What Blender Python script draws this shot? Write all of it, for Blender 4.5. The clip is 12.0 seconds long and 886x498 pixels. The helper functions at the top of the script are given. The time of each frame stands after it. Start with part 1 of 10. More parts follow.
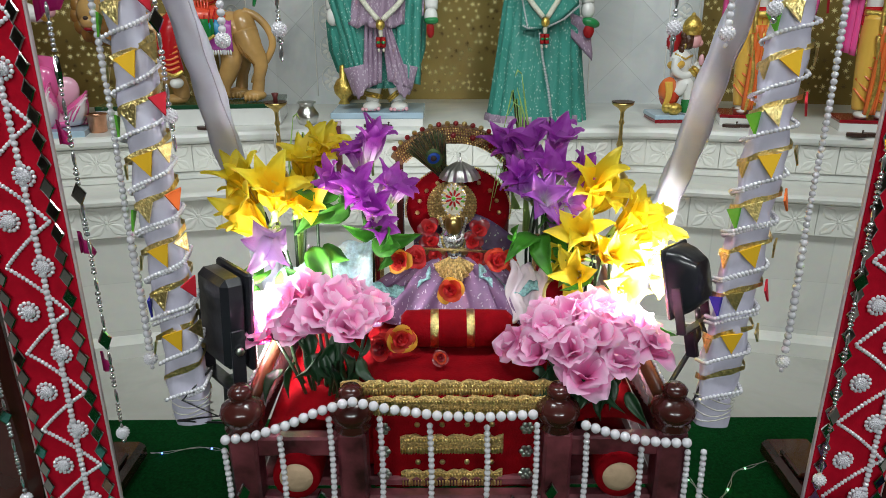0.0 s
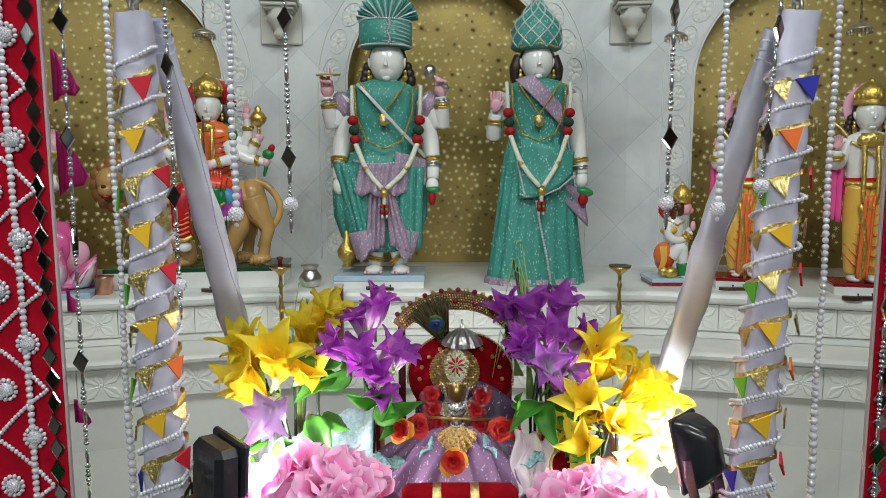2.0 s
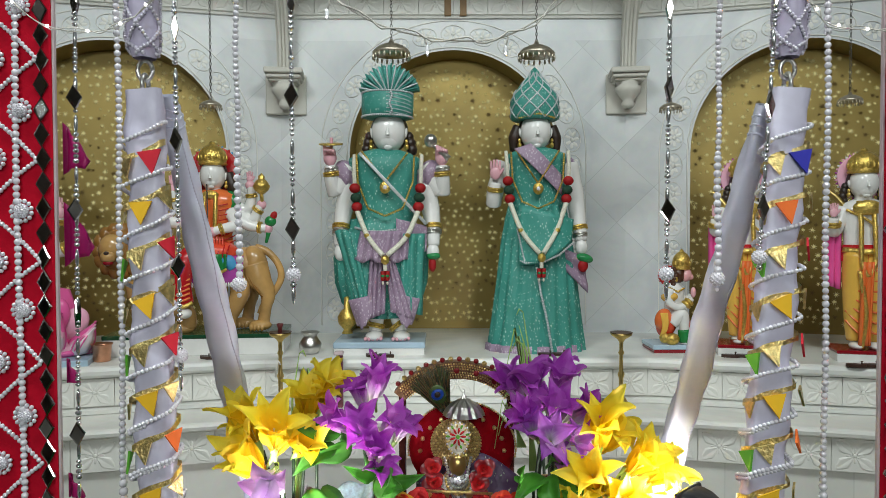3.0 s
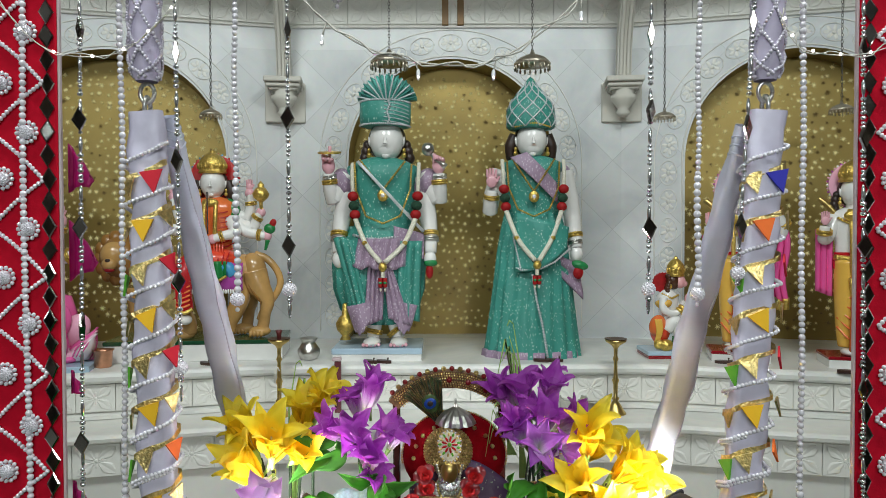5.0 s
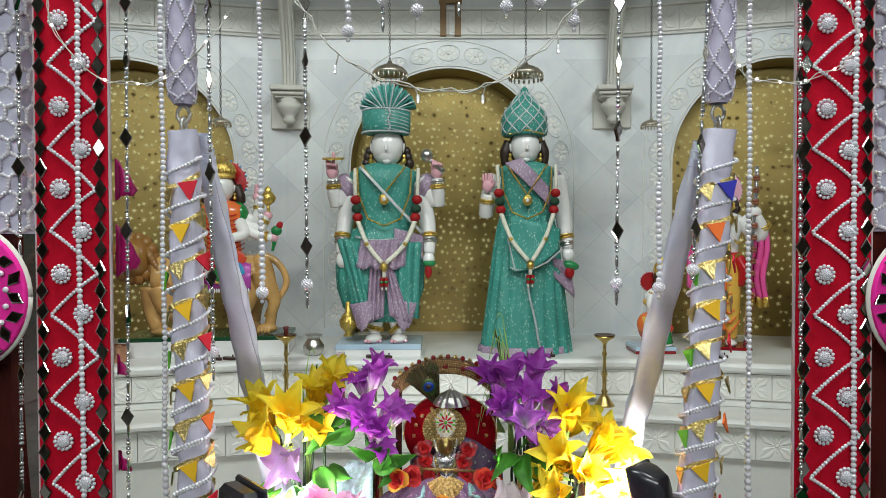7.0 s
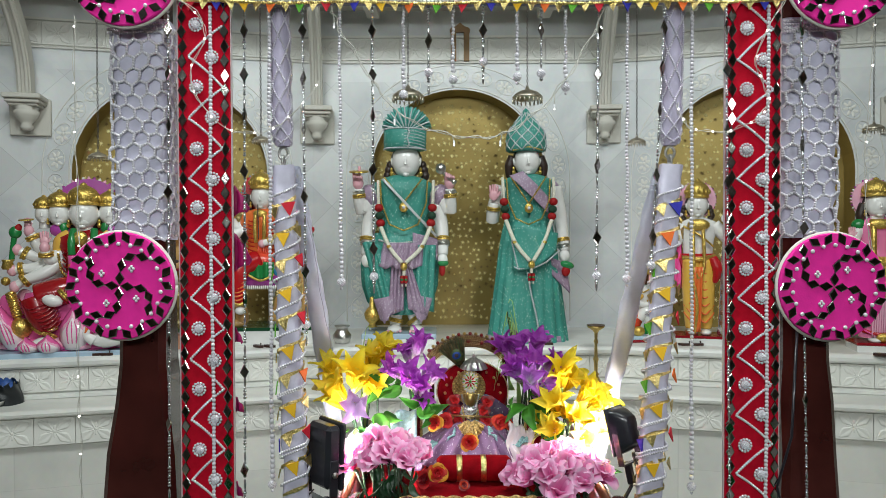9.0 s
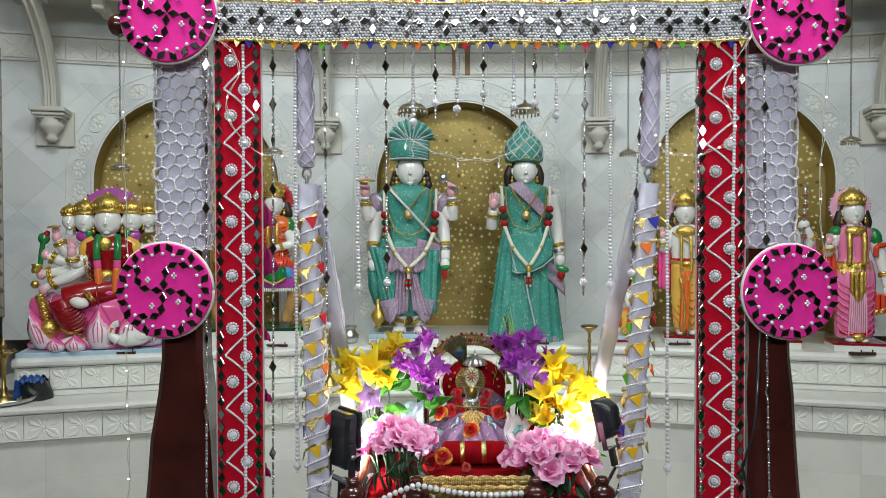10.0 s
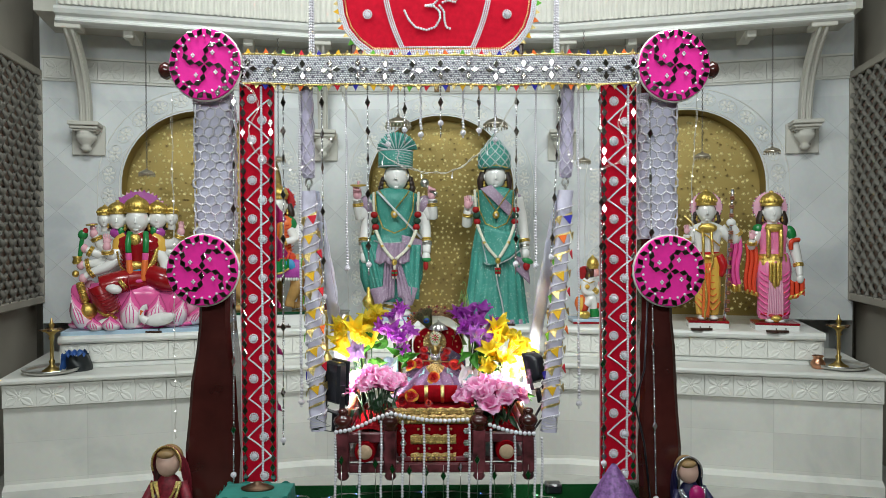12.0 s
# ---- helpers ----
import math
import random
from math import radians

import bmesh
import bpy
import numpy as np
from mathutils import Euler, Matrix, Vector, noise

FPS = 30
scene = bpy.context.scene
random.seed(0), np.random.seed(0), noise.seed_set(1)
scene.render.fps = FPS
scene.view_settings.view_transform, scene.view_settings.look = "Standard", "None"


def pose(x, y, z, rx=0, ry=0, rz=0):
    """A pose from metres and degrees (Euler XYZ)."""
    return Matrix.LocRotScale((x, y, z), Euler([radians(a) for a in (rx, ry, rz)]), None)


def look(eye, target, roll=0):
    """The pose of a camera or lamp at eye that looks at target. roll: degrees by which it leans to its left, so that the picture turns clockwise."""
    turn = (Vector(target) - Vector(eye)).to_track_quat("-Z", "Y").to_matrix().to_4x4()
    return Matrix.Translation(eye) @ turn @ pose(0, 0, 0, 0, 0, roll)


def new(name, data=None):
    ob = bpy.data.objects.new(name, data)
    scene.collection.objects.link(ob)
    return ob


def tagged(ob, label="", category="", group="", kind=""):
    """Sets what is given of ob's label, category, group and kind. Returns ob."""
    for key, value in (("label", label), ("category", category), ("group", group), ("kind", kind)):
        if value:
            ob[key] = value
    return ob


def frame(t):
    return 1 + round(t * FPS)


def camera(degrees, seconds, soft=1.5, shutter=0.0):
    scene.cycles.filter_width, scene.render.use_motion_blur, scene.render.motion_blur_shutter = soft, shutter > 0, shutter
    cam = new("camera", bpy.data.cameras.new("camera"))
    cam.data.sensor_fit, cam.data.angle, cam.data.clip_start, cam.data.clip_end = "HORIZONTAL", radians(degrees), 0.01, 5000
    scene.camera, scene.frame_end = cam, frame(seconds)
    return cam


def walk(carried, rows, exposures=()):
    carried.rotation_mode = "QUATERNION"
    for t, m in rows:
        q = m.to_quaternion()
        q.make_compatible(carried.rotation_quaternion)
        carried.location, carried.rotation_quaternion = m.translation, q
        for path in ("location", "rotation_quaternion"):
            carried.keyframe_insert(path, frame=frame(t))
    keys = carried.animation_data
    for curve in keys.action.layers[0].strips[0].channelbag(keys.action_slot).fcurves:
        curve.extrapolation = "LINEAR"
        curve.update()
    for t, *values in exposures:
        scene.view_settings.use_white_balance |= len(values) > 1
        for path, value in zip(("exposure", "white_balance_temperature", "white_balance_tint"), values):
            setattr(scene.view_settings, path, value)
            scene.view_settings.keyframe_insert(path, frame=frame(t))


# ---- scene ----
cam = camera(64.9, 12.0, soft=0.8)
METRES, EYE, TILT, LEAN, TURN = 1.31, 1.15, 0.0, 0.0, 0.0
ROWS = [
    (0.0, 0.0, 0.0, 0.0, -0.09, -19.86, 0.24),
    (0.5, 0.0003, -0.0006, 0.0015, -0.09, -17.44, 0.22),
    (1.0, -0.0004, -0.0011, 0.0041, -0.11, -14.13, 0.2),
    (1.5, -0.0018, -0.0003, 0.0069, -0.13, -10.58, 0.16),
    (2.0, -0.0036, -0.0013, 0.0091, -0.12, -6.86, 0.15),
    (2.5, -0.0046, -0.003, 0.0121, -0.13, -3.07, 0.12),
    (3.0, -0.0051, -0.0053, 0.0147, -0.12, -1.56, 0.14),
    (5.0, 0.004, -0.0298, 0.0279, -0.1, -1.34, 0.13),
    (5.5, 0.0086, -0.0393, 0.0298, -0.11, -1.29, 0.14),
    (6.0, 0.0119, -0.0571, 0.0298, -0.12, -1.26, 0.15),
    (6.5, 0.0114, -0.0866, 0.03, -0.14, -1.24, 0.15),
    (7.0, 0.0068, -0.1336, 0.0289, -0.17, -1.22, 0.16),
    (9.0, -0.0392, -0.4276, 0.0354, -0.28, -1.08, 0.19),
    (9.5, -0.0514, -0.5011, 0.0451, -0.28, -1.04, 0.18),
    (10.0, -0.0486, -0.5672, 0.0524, -0.29, -1.01, 0.16),
    (10.5, -0.0301, -0.6318, 0.0545, -0.33, -0.99, 0.16),
    (11.0, -0.0106, -0.7139, 0.0537, -0.37, -1.0, 0.16),
    (11.5, 0.0067, -0.8242, 0.0501, -0.4, -1.0, 0.15),
    (12.0, 0.0193, -0.9674, 0.0361, -0.43, -0.97, 0.19),
]
walk(cam, [(t, pose(0, 0, EYE, TILT, LEAN, TURN) @ pose(METRES * x, METRES * y, METRES * z, 90 + pitch, roll, yaw)) for t, x, y, z, yaw, pitch, roll in ROWS],
     [(0.0, -0.08), (1.5, -0.16), (2.5, -0.15), (3.5, -0.06), (5.0, -0.08), (7.0, -0.03), (9.0, 0.0), (12.0, 0.13)])

# ---- world, lamps and exposure ----
scene.view_settings.exposure = 0.0
world = bpy.data.worlds.new("hall_world")
scene.world = world
world.use_nodes = True
world.node_tree.nodes["Background"].inputs[0].default_value = (0.9, 0.95, 1.0, 1)
world.node_tree.nodes["Background"].inputs[1].default_value = 0.02


def area_lamp(name, m, sx, sy, watts, colour=(1, 1, 1), spread=180):
    d = bpy.data.lights.new(name, "AREA")
    d.shape, d.size, d.size_y, d.energy, d.color = "RECTANGLE", sx, sy, watts, colour
    d.spread = radians(spread)
    ob = new(name, d)
    ob.matrix_world = m
    return ob


# unseen hall lamps: two added above the swing for brightness, two further back
for lx in (-0.8, 0.8):
    area_lamp("hall_light", look((lx, 0.45, 3.02), (lx * 0.45, 2.6, 0.4)), 0.8, 0.5, 22, (0.92, 1.0, 0.985), 150)
for lx in (-0.7, 0.7):
    area_lamp("hall_light", look((lx, -2.2, 2.25), (lx * 0.4, 2.9, 0.45)), 0.9, 0.3, 11.5, (0.92, 1.0, 0.985), 120)


# ---- materials ----
def nodes_of(name):
    m = bpy.data.materials.new(name)
    m.use_nodes = True
    return m, m.node_tree.nodes, m.node_tree.links, m.node_tree.nodes["Principled BSDF"]


def mat(name, col, rough=0.5, metal=0.0, var=0.12, scale=14.0, bump=0.0, bscale=60.0, emit=0.0, coat=0.0, trans=0.0, sheen=0.0):
    """Colour with broad and fine variation, and fine relief."""
    m, n, l, p = nodes_of(name)
    p.inputs["Roughness"].default_value = rough
    p.inputs["Metallic"].default_value = metal
    p.inputs["Coat Weight"].default_value = coat
    p.inputs["Transmission Weight"].default_value = trans
    p.inputs["Sheen Weight"].default_value = sheen
    tc = n.new("ShaderNodeTexCoord")
    a = n.new("ShaderNodeTexNoise")
    a.inputs["Scale"].default_value = scale
    a.inputs["Detail"].default_value = 4
    l.new(tc.outputs["Object"], a.inputs["Vector"])
    r = n.new("ShaderNodeValToRGB")
    r.color_ramp.elements[0].position, r.color_ramp.elements[1].position = 0.3, 0.7
    r.color_ramp.elements[0].color = (*[c * (1 - var) for c in col], 1)
    r.color_ramp.elements[1].color = (*[min(1, c * (1 + var)) for c in col], 1)
    l.new(a.outputs["Fac"], r.inputs["Fac"])
    l.new(r.outputs["Color"], p.inputs["Base Color"])
    if emit:
        p.inputs["Emission Color"].default_value = (*col, 1)
        p.inputs["Emission Strength"].default_value = emit
    if bump:
        b = n.new("ShaderNodeTexNoise")
        b.inputs["Scale"].default_value = bscale
        b.inputs["Detail"].default_value = 3
        l.new(tc.outputs["Object"], b.inputs["Vector"])
        u = n.new("ShaderNodeBump")
        u.inputs["Strength"].default_value = bump
        u.inputs["Distance"].default_value = 0.004
        l.new(b.outputs["Fac"], u.inputs["Height"])
        l.new(u.outputs["Normal"], p.inputs["Normal"])
    return m


def marble_mat(name, base, vein, scale=2.2, rough=0.32):
    m, n, l, p = nodes_of(name)
    p.inputs["Roughness"].default_value = rough
    tc = n.new("ShaderNodeTexCoord")
    a = n.new("ShaderNodeTexNoise")
    a.inputs["Scale"].default_value, a.inputs["Detail"].default_value, a.inputs["Distortion"].default_value = scale, 8, 1.6
    l.new(tc.outputs["Object"], a.inputs["Vector"])
    r = n.new("ShaderNodeValToRGB")
    e = r.color_ramp.elements
    e[0].position, e[0].color = 0.36, (*vein, 1)
    e[1].position, e[1].color = 0.56, (*base, 1)
    l.new(a.outputs["Fac"], r.inputs["Fac"])
    b = n.new("ShaderNodeTexNoise")
    b.inputs["Scale"].default_value, b.inputs["Detail"].default_value = 40, 3
    l.new(tc.outputs["Object"], b.inputs["Vector"])
    mx = n.new("ShaderNodeMix")
    mx.data_type, mx.blend_type = "RGBA", "MULTIPLY"
    mx.inputs["Factor"].default_value = 0.10
    l.new(r.outputs["Color"], mx.inputs["A"])
    l.new(b.outputs["Color"], mx.inputs["B"])
    l.new(mx.outputs["Result"], p.inputs["Base Color"])
    return m


MARBLE = marble_mat("white_marble", (0.81, 0.81, 0.77), (0.69, 0.70, 0.68))


def slab_mat(name, base, vein, pitch, diagonal, zlo, zhi, seam=0.20):
    """Marble cut into slabs, each a little different, with fine grey joints."""
    m = marble_mat(name, base, vein, 2.2, 0.42)
    n, l = m.node_tree.nodes, m.node_tree.links
    p = n["Principled BSDF"]
    src = p.inputs["Base Color"].links[0].from_socket
    geo = n.new("ShaderNodeNewGeometry")
    sep = n.new("ShaderNodeSeparateXYZ")
    l.new(geo.outputs["Position"], sep.inputs["Vector"])

    def math_node(op, a, b=None):
        q = n.new("ShaderNodeMath")
        q.operation = op
        for i, s in enumerate((a, b)):
            if s is None:
                continue
            if isinstance(s, (int, float)):
                q.inputs[i].default_value = s
            else:
                l.new(s, q.inputs[i])
        return q.outputs[0]
    if diagonal:
        u = math_node("DIVIDE", math_node("ADD", sep.outputs["X"], sep.outputs["Z"]), pitch[0])
        v = math_node("DIVIDE", math_node("SUBTRACT", sep.outputs["X"], sep.outputs["Z"]), pitch[1])
    else:
        u = math_node("DIVIDE", sep.outputs["X"], pitch[0])
        v = math_node("DIVIDE", sep.outputs["Z"], pitch[1])
    lines = []
    for w in (u, v):
        d = math_node("ABSOLUTE", math_node("SUBTRACT", math_node("FRACT", w), 0.5))
        lines.append(math_node("LESS_THAN", d, 0.006))
    joint = math_node("MAXIMUM", lines[0], lines[1])
    inside = math_node("MULTIPLY", math_node("GREATER_THAN", sep.outputs["Z"], zlo), math_node("LESS_THAN", sep.outputs["Z"], zhi))
    joint = math_node("MULTIPLY", joint, inside)
    cell = n.new("ShaderNodeCombineXYZ")
    l.new(math_node("ROUND", u), cell.inputs[0])
    l.new(math_node("ROUND", v), cell.inputs[1])
    wn = n.new("ShaderNodeTexWhiteNoise")
    l.new(cell.outputs[0], wn.inputs["Vector"])
    tone = math_node("SUBTRACT", 1.0, math_node("MULTIPLY", math_node("MULTIPLY", wn.outputs["Value"], 0.13), inside))
    tone = math_node("MULTIPLY", tone, math_node("SUBTRACT", 1.0, math_node("MULTIPLY", joint, seam)))
    mx = n.new("ShaderNodeVectorMath")
    mx.operation = "SCALE"
    l.new(src, mx.inputs[0])
    l.new(tone, mx.inputs["Scale"])
    l.new(mx.outputs[0], p.inputs["Base Color"])
    return m


WALLM = slab_mat("altar_wall_marble", (0.78, 0.80, 0.80), (0.64, 0.67, 0.69), (0.30, 0.30), True, 0.73, 1.98)
BASEM = slab_mat("altar_base_marble", (0.82, 0.81, 0.76), (0.72, 0.72, 0.68), (0.36, 0.175), False, 0.07, 0.42, 0.10)
CARVED = mat("carved_white_marble", (0.79, 0.785, 0.74), 0.45, var=0.05, scale=12)
GOLDR = mat("dull_gold_niche_reveal", (0.36, 0.27, 0.09), 0.45, 0.5, var=0.12, scale=6)
STARD = mat("dark_star_foil", (0.17, 0.11, 0.035), 0.5, 0.5)
WOODT = mat("tan_wood", (0.25, 0.14, 0.05), 0.5, var=0.2)
JALI = mat("grey_lattice_stone", (0.19, 0.178, 0.155), 0.6, var=0.1)
CLOTHW = mat("white_cotton_cloth", (0.74, 0.72, 0.66), 0.8, var=0.05, bump=0.2, bscale=200)
FLOORM = marble_mat("floor_marble", (0.58, 0.57, 0.53), (0.48, 0.47, 0.43), 2.0, 0.2)
STATUE = mat("polished_white_statue_marble", (0.80, 0.79, 0.77), 0.18, var=0.04, coat=0.5)
PLASTER = mat("cream_plaster", (0.62, 0.60, 0.54), 0.7, var=0.06, scale=3, bump=0.1)
GREYW = mat("grey_brown_wall_paint", (0.36, 0.33, 0.28), 0.7, var=0.08, scale=3, bump=0.1)
GOLD = mat("gold_paint", (0.70, 0.49, 0.12), 0.3, 0.85, var=0.25, scale=120, bump=0.7, bscale=170)
GOLDP = mat("gold_niche_panel", (0.29, 0.208, 0.056), 0.42, 0.5, var=0.15, scale=5, bump=0.15, bscale=30)
# pale non-metal gold: the foil's glints are put into its colour
STARM = mat("gold_glint_star_foil", (1.0, 0.86, 0.42), 0.42, 0.0, var=0.05)
BRASS = mat("aged_brass", (0.55, 0.40, 0.14), 0.32, 1.0, var=0.25, scale=30)
COPPER = mat("copper", (0.62, 0.32, 0.20), 0.3, 1.0, var=0.2, scale=30)
STEEL = mat("dull_silver", (0.62, 0.61, 0.58), 0.28, 1.0, var=0.12, scale=40)
MIRROR = mat("little_mirror", (0.46, 0.445, 0.43), 0.10, 1.0, var=0.05)
PEARL = mat("white_pearl_bead", (0.76, 0.73, 0.79), 0.14, 0.06, var=0.05, coat=1.0)
PEARLG = mat("pale_lilac_pearl_bead", (0.66, 0.62, 0.72), 0.25, 0.06, var=0.05, coat=0.8)
SILVERB = mat("silver_bead", (0.72, 0.74, 0.78), 0.18, 0.9, var=0.1)
REDP = mat("red_felt_panel", (0.52, 0.004, 0.022), 0.8, var=0.12, scale=60, bump=0.15, bscale=400)
REDP.node_tree.nodes["Principled BSDF"].inputs["Specular IOR Level"].default_value = 0.12
REDV = mat("red_velvet", (0.22, 0.001, 0.005), 0.9, var=0.2, scale=40, bump=0.25, bscale=300)
PINKD = mat("magenta_felt", (0.88, 0.030, 0.36), 0.7, var=0.06, scale=50, bump=0.1, bscale=300)
PINKD.node_tree.nodes["Principled BSDF"].inputs["Specular IOR Level"].default_value = 0.15
# one satin twice: rear bars paler as if flood-lit, front bars greyer as shaded
LAVLIT = mat("lit_lavender_satin", (0.70, 0.72, 0.90), 0.5, var=0.2, scale=9, bump=0.25, bscale=18)
LAV = mat("lavender_satin", (0.58, 0.55, 0.68), 0.42, var=0.14, scale=18, bump=0.3, bscale=25)
WOOD = mat("dark_red_polished_wood", (0.055, 0.012, 0.010), 0.22, var=0.35, scale=9, coat=0.4)
WOODR = mat("red_brown_wood", (0.135, 0.032, 0.042), 0.3, var=0.75, scale=26, bump=0.15, bscale=90, coat=0.25)
CARPET = mat("green_turf_carpet", (0.002, 0.065, 0.013), 0.95, var=0.35, scale=160, bump=0.8, bscale=500)
for cloth in (CARPET, REDV):
    cloth.node_tree.nodes["Principled BSDF"].inputs["Specular IOR Level"].default_value = 0.1
HAIR = mat("black_painted_hair", (0.030, 0.016, 0.011), 0.4, var=0.3)
BLACK = mat("black_plastic", (0.016, 0.016, 0.022), 0.32, var=0.2, bump=0.15, coat=0.5)

FOIL = mat("crinkled_gold_foil", (0.80, 0.62, 0.26), 0.28, 1.0, var=0.25, scale=200, bump=0.5, bscale=300)
PINKE = mat("pale_pink_edging", (0.58, 0.46, 0.48), 0.6)
NETBACK = mat("grey_net_backing", (0.24, 0.23, 0.29), 0.7, var=0.15, scale=60)


def petal_mat(name, col, rough=0.5, var=0.1, scale=30):
    """Thin cloth petal that lets light through."""
    m = mat(name, col, rough, var=var, scale=scale, bump=0.15, bscale=150)
    n, l = m.node_tree.nodes, m.node_tree.links
    p, out = n["Principled BSDF"], n["Material Output"]
    tr = n.new("ShaderNodeBsdfTranslucent")
    oi, mp, hv = n.new("ShaderNodeObjectInfo"), n.new("ShaderNodeMapRange"), n.new("ShaderNodeHueSaturation")
    mp.inputs[3].default_value, mp.inputs[4].default_value = 0.84, 1.14
    l.new(oi.outputs["Random"], mp.inputs[0])
    l.new(mp.outputs[0], hv.inputs["Value"])
    l.new(p.inputs["Base Color"].links[0].from_socket, hv.inputs["Color"])
    l.new(hv.outputs[0], p.inputs["Base Color"])
    l.new(hv.outputs[0], tr.inputs["Color"])
    mx = n.new("ShaderNodeMixShader")
    mx.inputs[0].default_value = 0.35
    l.new(p.outputs[0], mx.inputs[1])
    l.new(tr.outputs[0], mx.inputs[2])
    l.new(mx.outputs[0], out.inputs["Surface"])
    return m


def graded_petal(name, stops, rough=0.5):
    """Thin cloth petal dyed from its throat to its tip, with fine veins along it."""
    m = petal_mat(name, stops[0][1], rough)
    n, l = m.node_tree.nodes, m.node_tree.links
    al, ac = n.new("ShaderNodeAttribute"), n.new("ShaderNodeAttribute")
    al.attribute_name, ac.attribute_name = "along", "across"
    ns = n.new("ShaderNodeTexNoise")
    ns.inputs["Scale"].default_value, ns.inputs["Detail"].default_value = 1.0, 3
    cv = n.new("ShaderNodeCombineXYZ")
    k1, k2, k3 = n.new("ShaderNodeMath"), n.new("ShaderNodeMath"), n.new("ShaderNodeMath")
    for q, v in ((k1, 2.2), (k2, 9.0), (k3, 0.22)):
        q.operation = "MULTIPLY"
        q.inputs[1].default_value = v
    l.new(al.outputs["Fac"], k1.inputs[0])
    l.new(ac.outputs["Fac"], k2.inputs[0])
    l.new(k1.outputs[0], cv.inputs[0])
    l.new(k2.outputs[0], cv.inputs[1])
    l.new(cv.outputs[0], ns.inputs["Vector"])
    l.new(ns.outputs["Fac"], k3.inputs[0])
    su, ad = n.new("ShaderNodeMath"), n.new("ShaderNodeMath")
    su.operation, ad.operation = "SUBTRACT", "ADD"
    su.inputs[1].default_value = 0.11
    l.new(k3.outputs[0], su.inputs[0])
    l.new(su.outputs[0], ad.inputs[0])
    l.new(al.outputs["Fac"], ad.inputs[1])
    r = n.new("ShaderNodeValToRGB")
    e = r.color_ramp.elements
    e[0].position, e[0].color = stops[0][0], (*stops[0][1], 1)
    e[1].position, e[1].color = stops[-1][0], (*stops[-1][1], 1)
    for p, c in stops[1:-1]:
        e.new(p).color = (*c, 1)
    l.new(ad.outputs[0], r.inputs["Fac"])
    hv = n["Hue/Saturation/Value"]
    l.new(r.outputs["Color"], hv.inputs["Color"])
    return m


LAVD = mat("shaded_lavender_satin", (0.60, 0.58, 0.72), 0.45, var=0.12, scale=18, bump=0.3, bscale=25)
LAVN = mat("lavender_net_cloth", (0.52, 0.47, 0.62), 0.6, var=0.2, scale=25, bump=0.3, bscale=40)
LEDFACE = mat("lit_led_panel", (1.0, 0.98, 0.94), 0.4, emit=6.0)
WOODL = mat("orange_brown_wood", (0.26, 0.09, 0.045), 0.3, var=0.25, scale=25, coat=0.2)
SATINW = mat("white_silver_satin", (0.74, 0.74, 0.78), 0.3, 0.2, var=0.12, scale=60, bump=0.3, bscale=120)
BROCADE = mat("brown_gold_brocade", (0.22, 0.11, 0.05), 0.45, 0.3, var=0.5, scale=160, bump=0.6, bscale=250)
DKRED = mat("dark_red_beads", (0.22, 0.005, 0.01), 0.3, var=0.2, coat=0.3)
LACE = mat("gold_lace", (0.60, 0.41, 0.16), 0.38, 0.6, var=0.5, scale=300, bump=0.8, bscale=400)
CREAM = mat("cream_cloth", (0.55, 0.38, 0.25), 0.7, var=0.1, scale=60, bump=0.3, bscale=120)
IVORY = mat("jewelled_ivory", (0.78, 0.74, 0.62), 0.4, 0.0, var=0.25, scale=150, bump=0.6, bscale=250)
BRASSD = mat("bronze_feather", (0.20, 0.12, 0.05), 0.35, 0.4)
FEATHERD = mat("dark_green_feather", (0.025, 0.03, 0.018), 0.35, 0.2, var=0.5, scale=80)
FEATHERG = mat("bronze_green_feather", (0.06, 0.10, 0.03), 0.35, 0.4, var=0.4, scale=90)
BLUEF = mat("feather_blue", (0.01, 0.06, 0.35), 0.3, 0.2)
BLUEG = mat("pale_blue_glitter", (0.50, 0.68, 0.76), 0.32, 0.2, var=0.25, scale=160, bump=0.35, bscale=200)
TEALL = mat("teal_silver_lace", (0.30, 0.55, 0.56), 0.4, 0.15, var=0.5, scale=200, bump=0.7, bscale=260)
PINKW = mat("white_pink_ruffle", (0.84, 0.71, 0.77), 0.6, var=0.12, scale=40, bump=0.2)
LEAFM = petal_mat("green_cloth_leaf", (0.075, 0.31, 0.03), 0.45, var=0.45, scale=25)
DKLEAF = mat("dark_green_cloth_leaf", (0.012, 0.05, 0.018), 0.4, var=0.4, scale=40)
STEMM = mat("dark_green_stem", (0.012, 0.035, 0.012), 0.5, var=0.3)
STAMEN = mat("pale_yellow_stamen", (0.75, 0.62, 0.25), 0.6)
SPRIG = mat("pale_green_sprig", (0.35, 0.55, 0.15), 0.5)
YEL = graded_petal("yellow_lily_petal", ((0.0, (0.66, 0.40, 0.01)), (0.3, (0.90, 0.62, 0.015)), (0.7, (0.95, 0.74, 0.03)), (1.0, (0.96, 0.82, 0.08))))
PUR = graded_petal("purple_lily_petal", ((0.0, (0.70, 0.72, 0.52)), (0.2, (0.72, 0.58, 0.72)), (0.42, (0.52, 0.11, 0.58)), (0.75, (0.38, 0.03, 0.46)), (1.0, (0.57, 0.15, 0.64))))
PURWH = graded_petal("white_throated_lily_petal", ((0.0, (0.66, 0.68, 0.50)), (0.4, (0.76, 0.70, 0.78)), (0.62, (0.50, 0.18, 0.60)), (1.0, (0.36, 0.05, 0.52))))
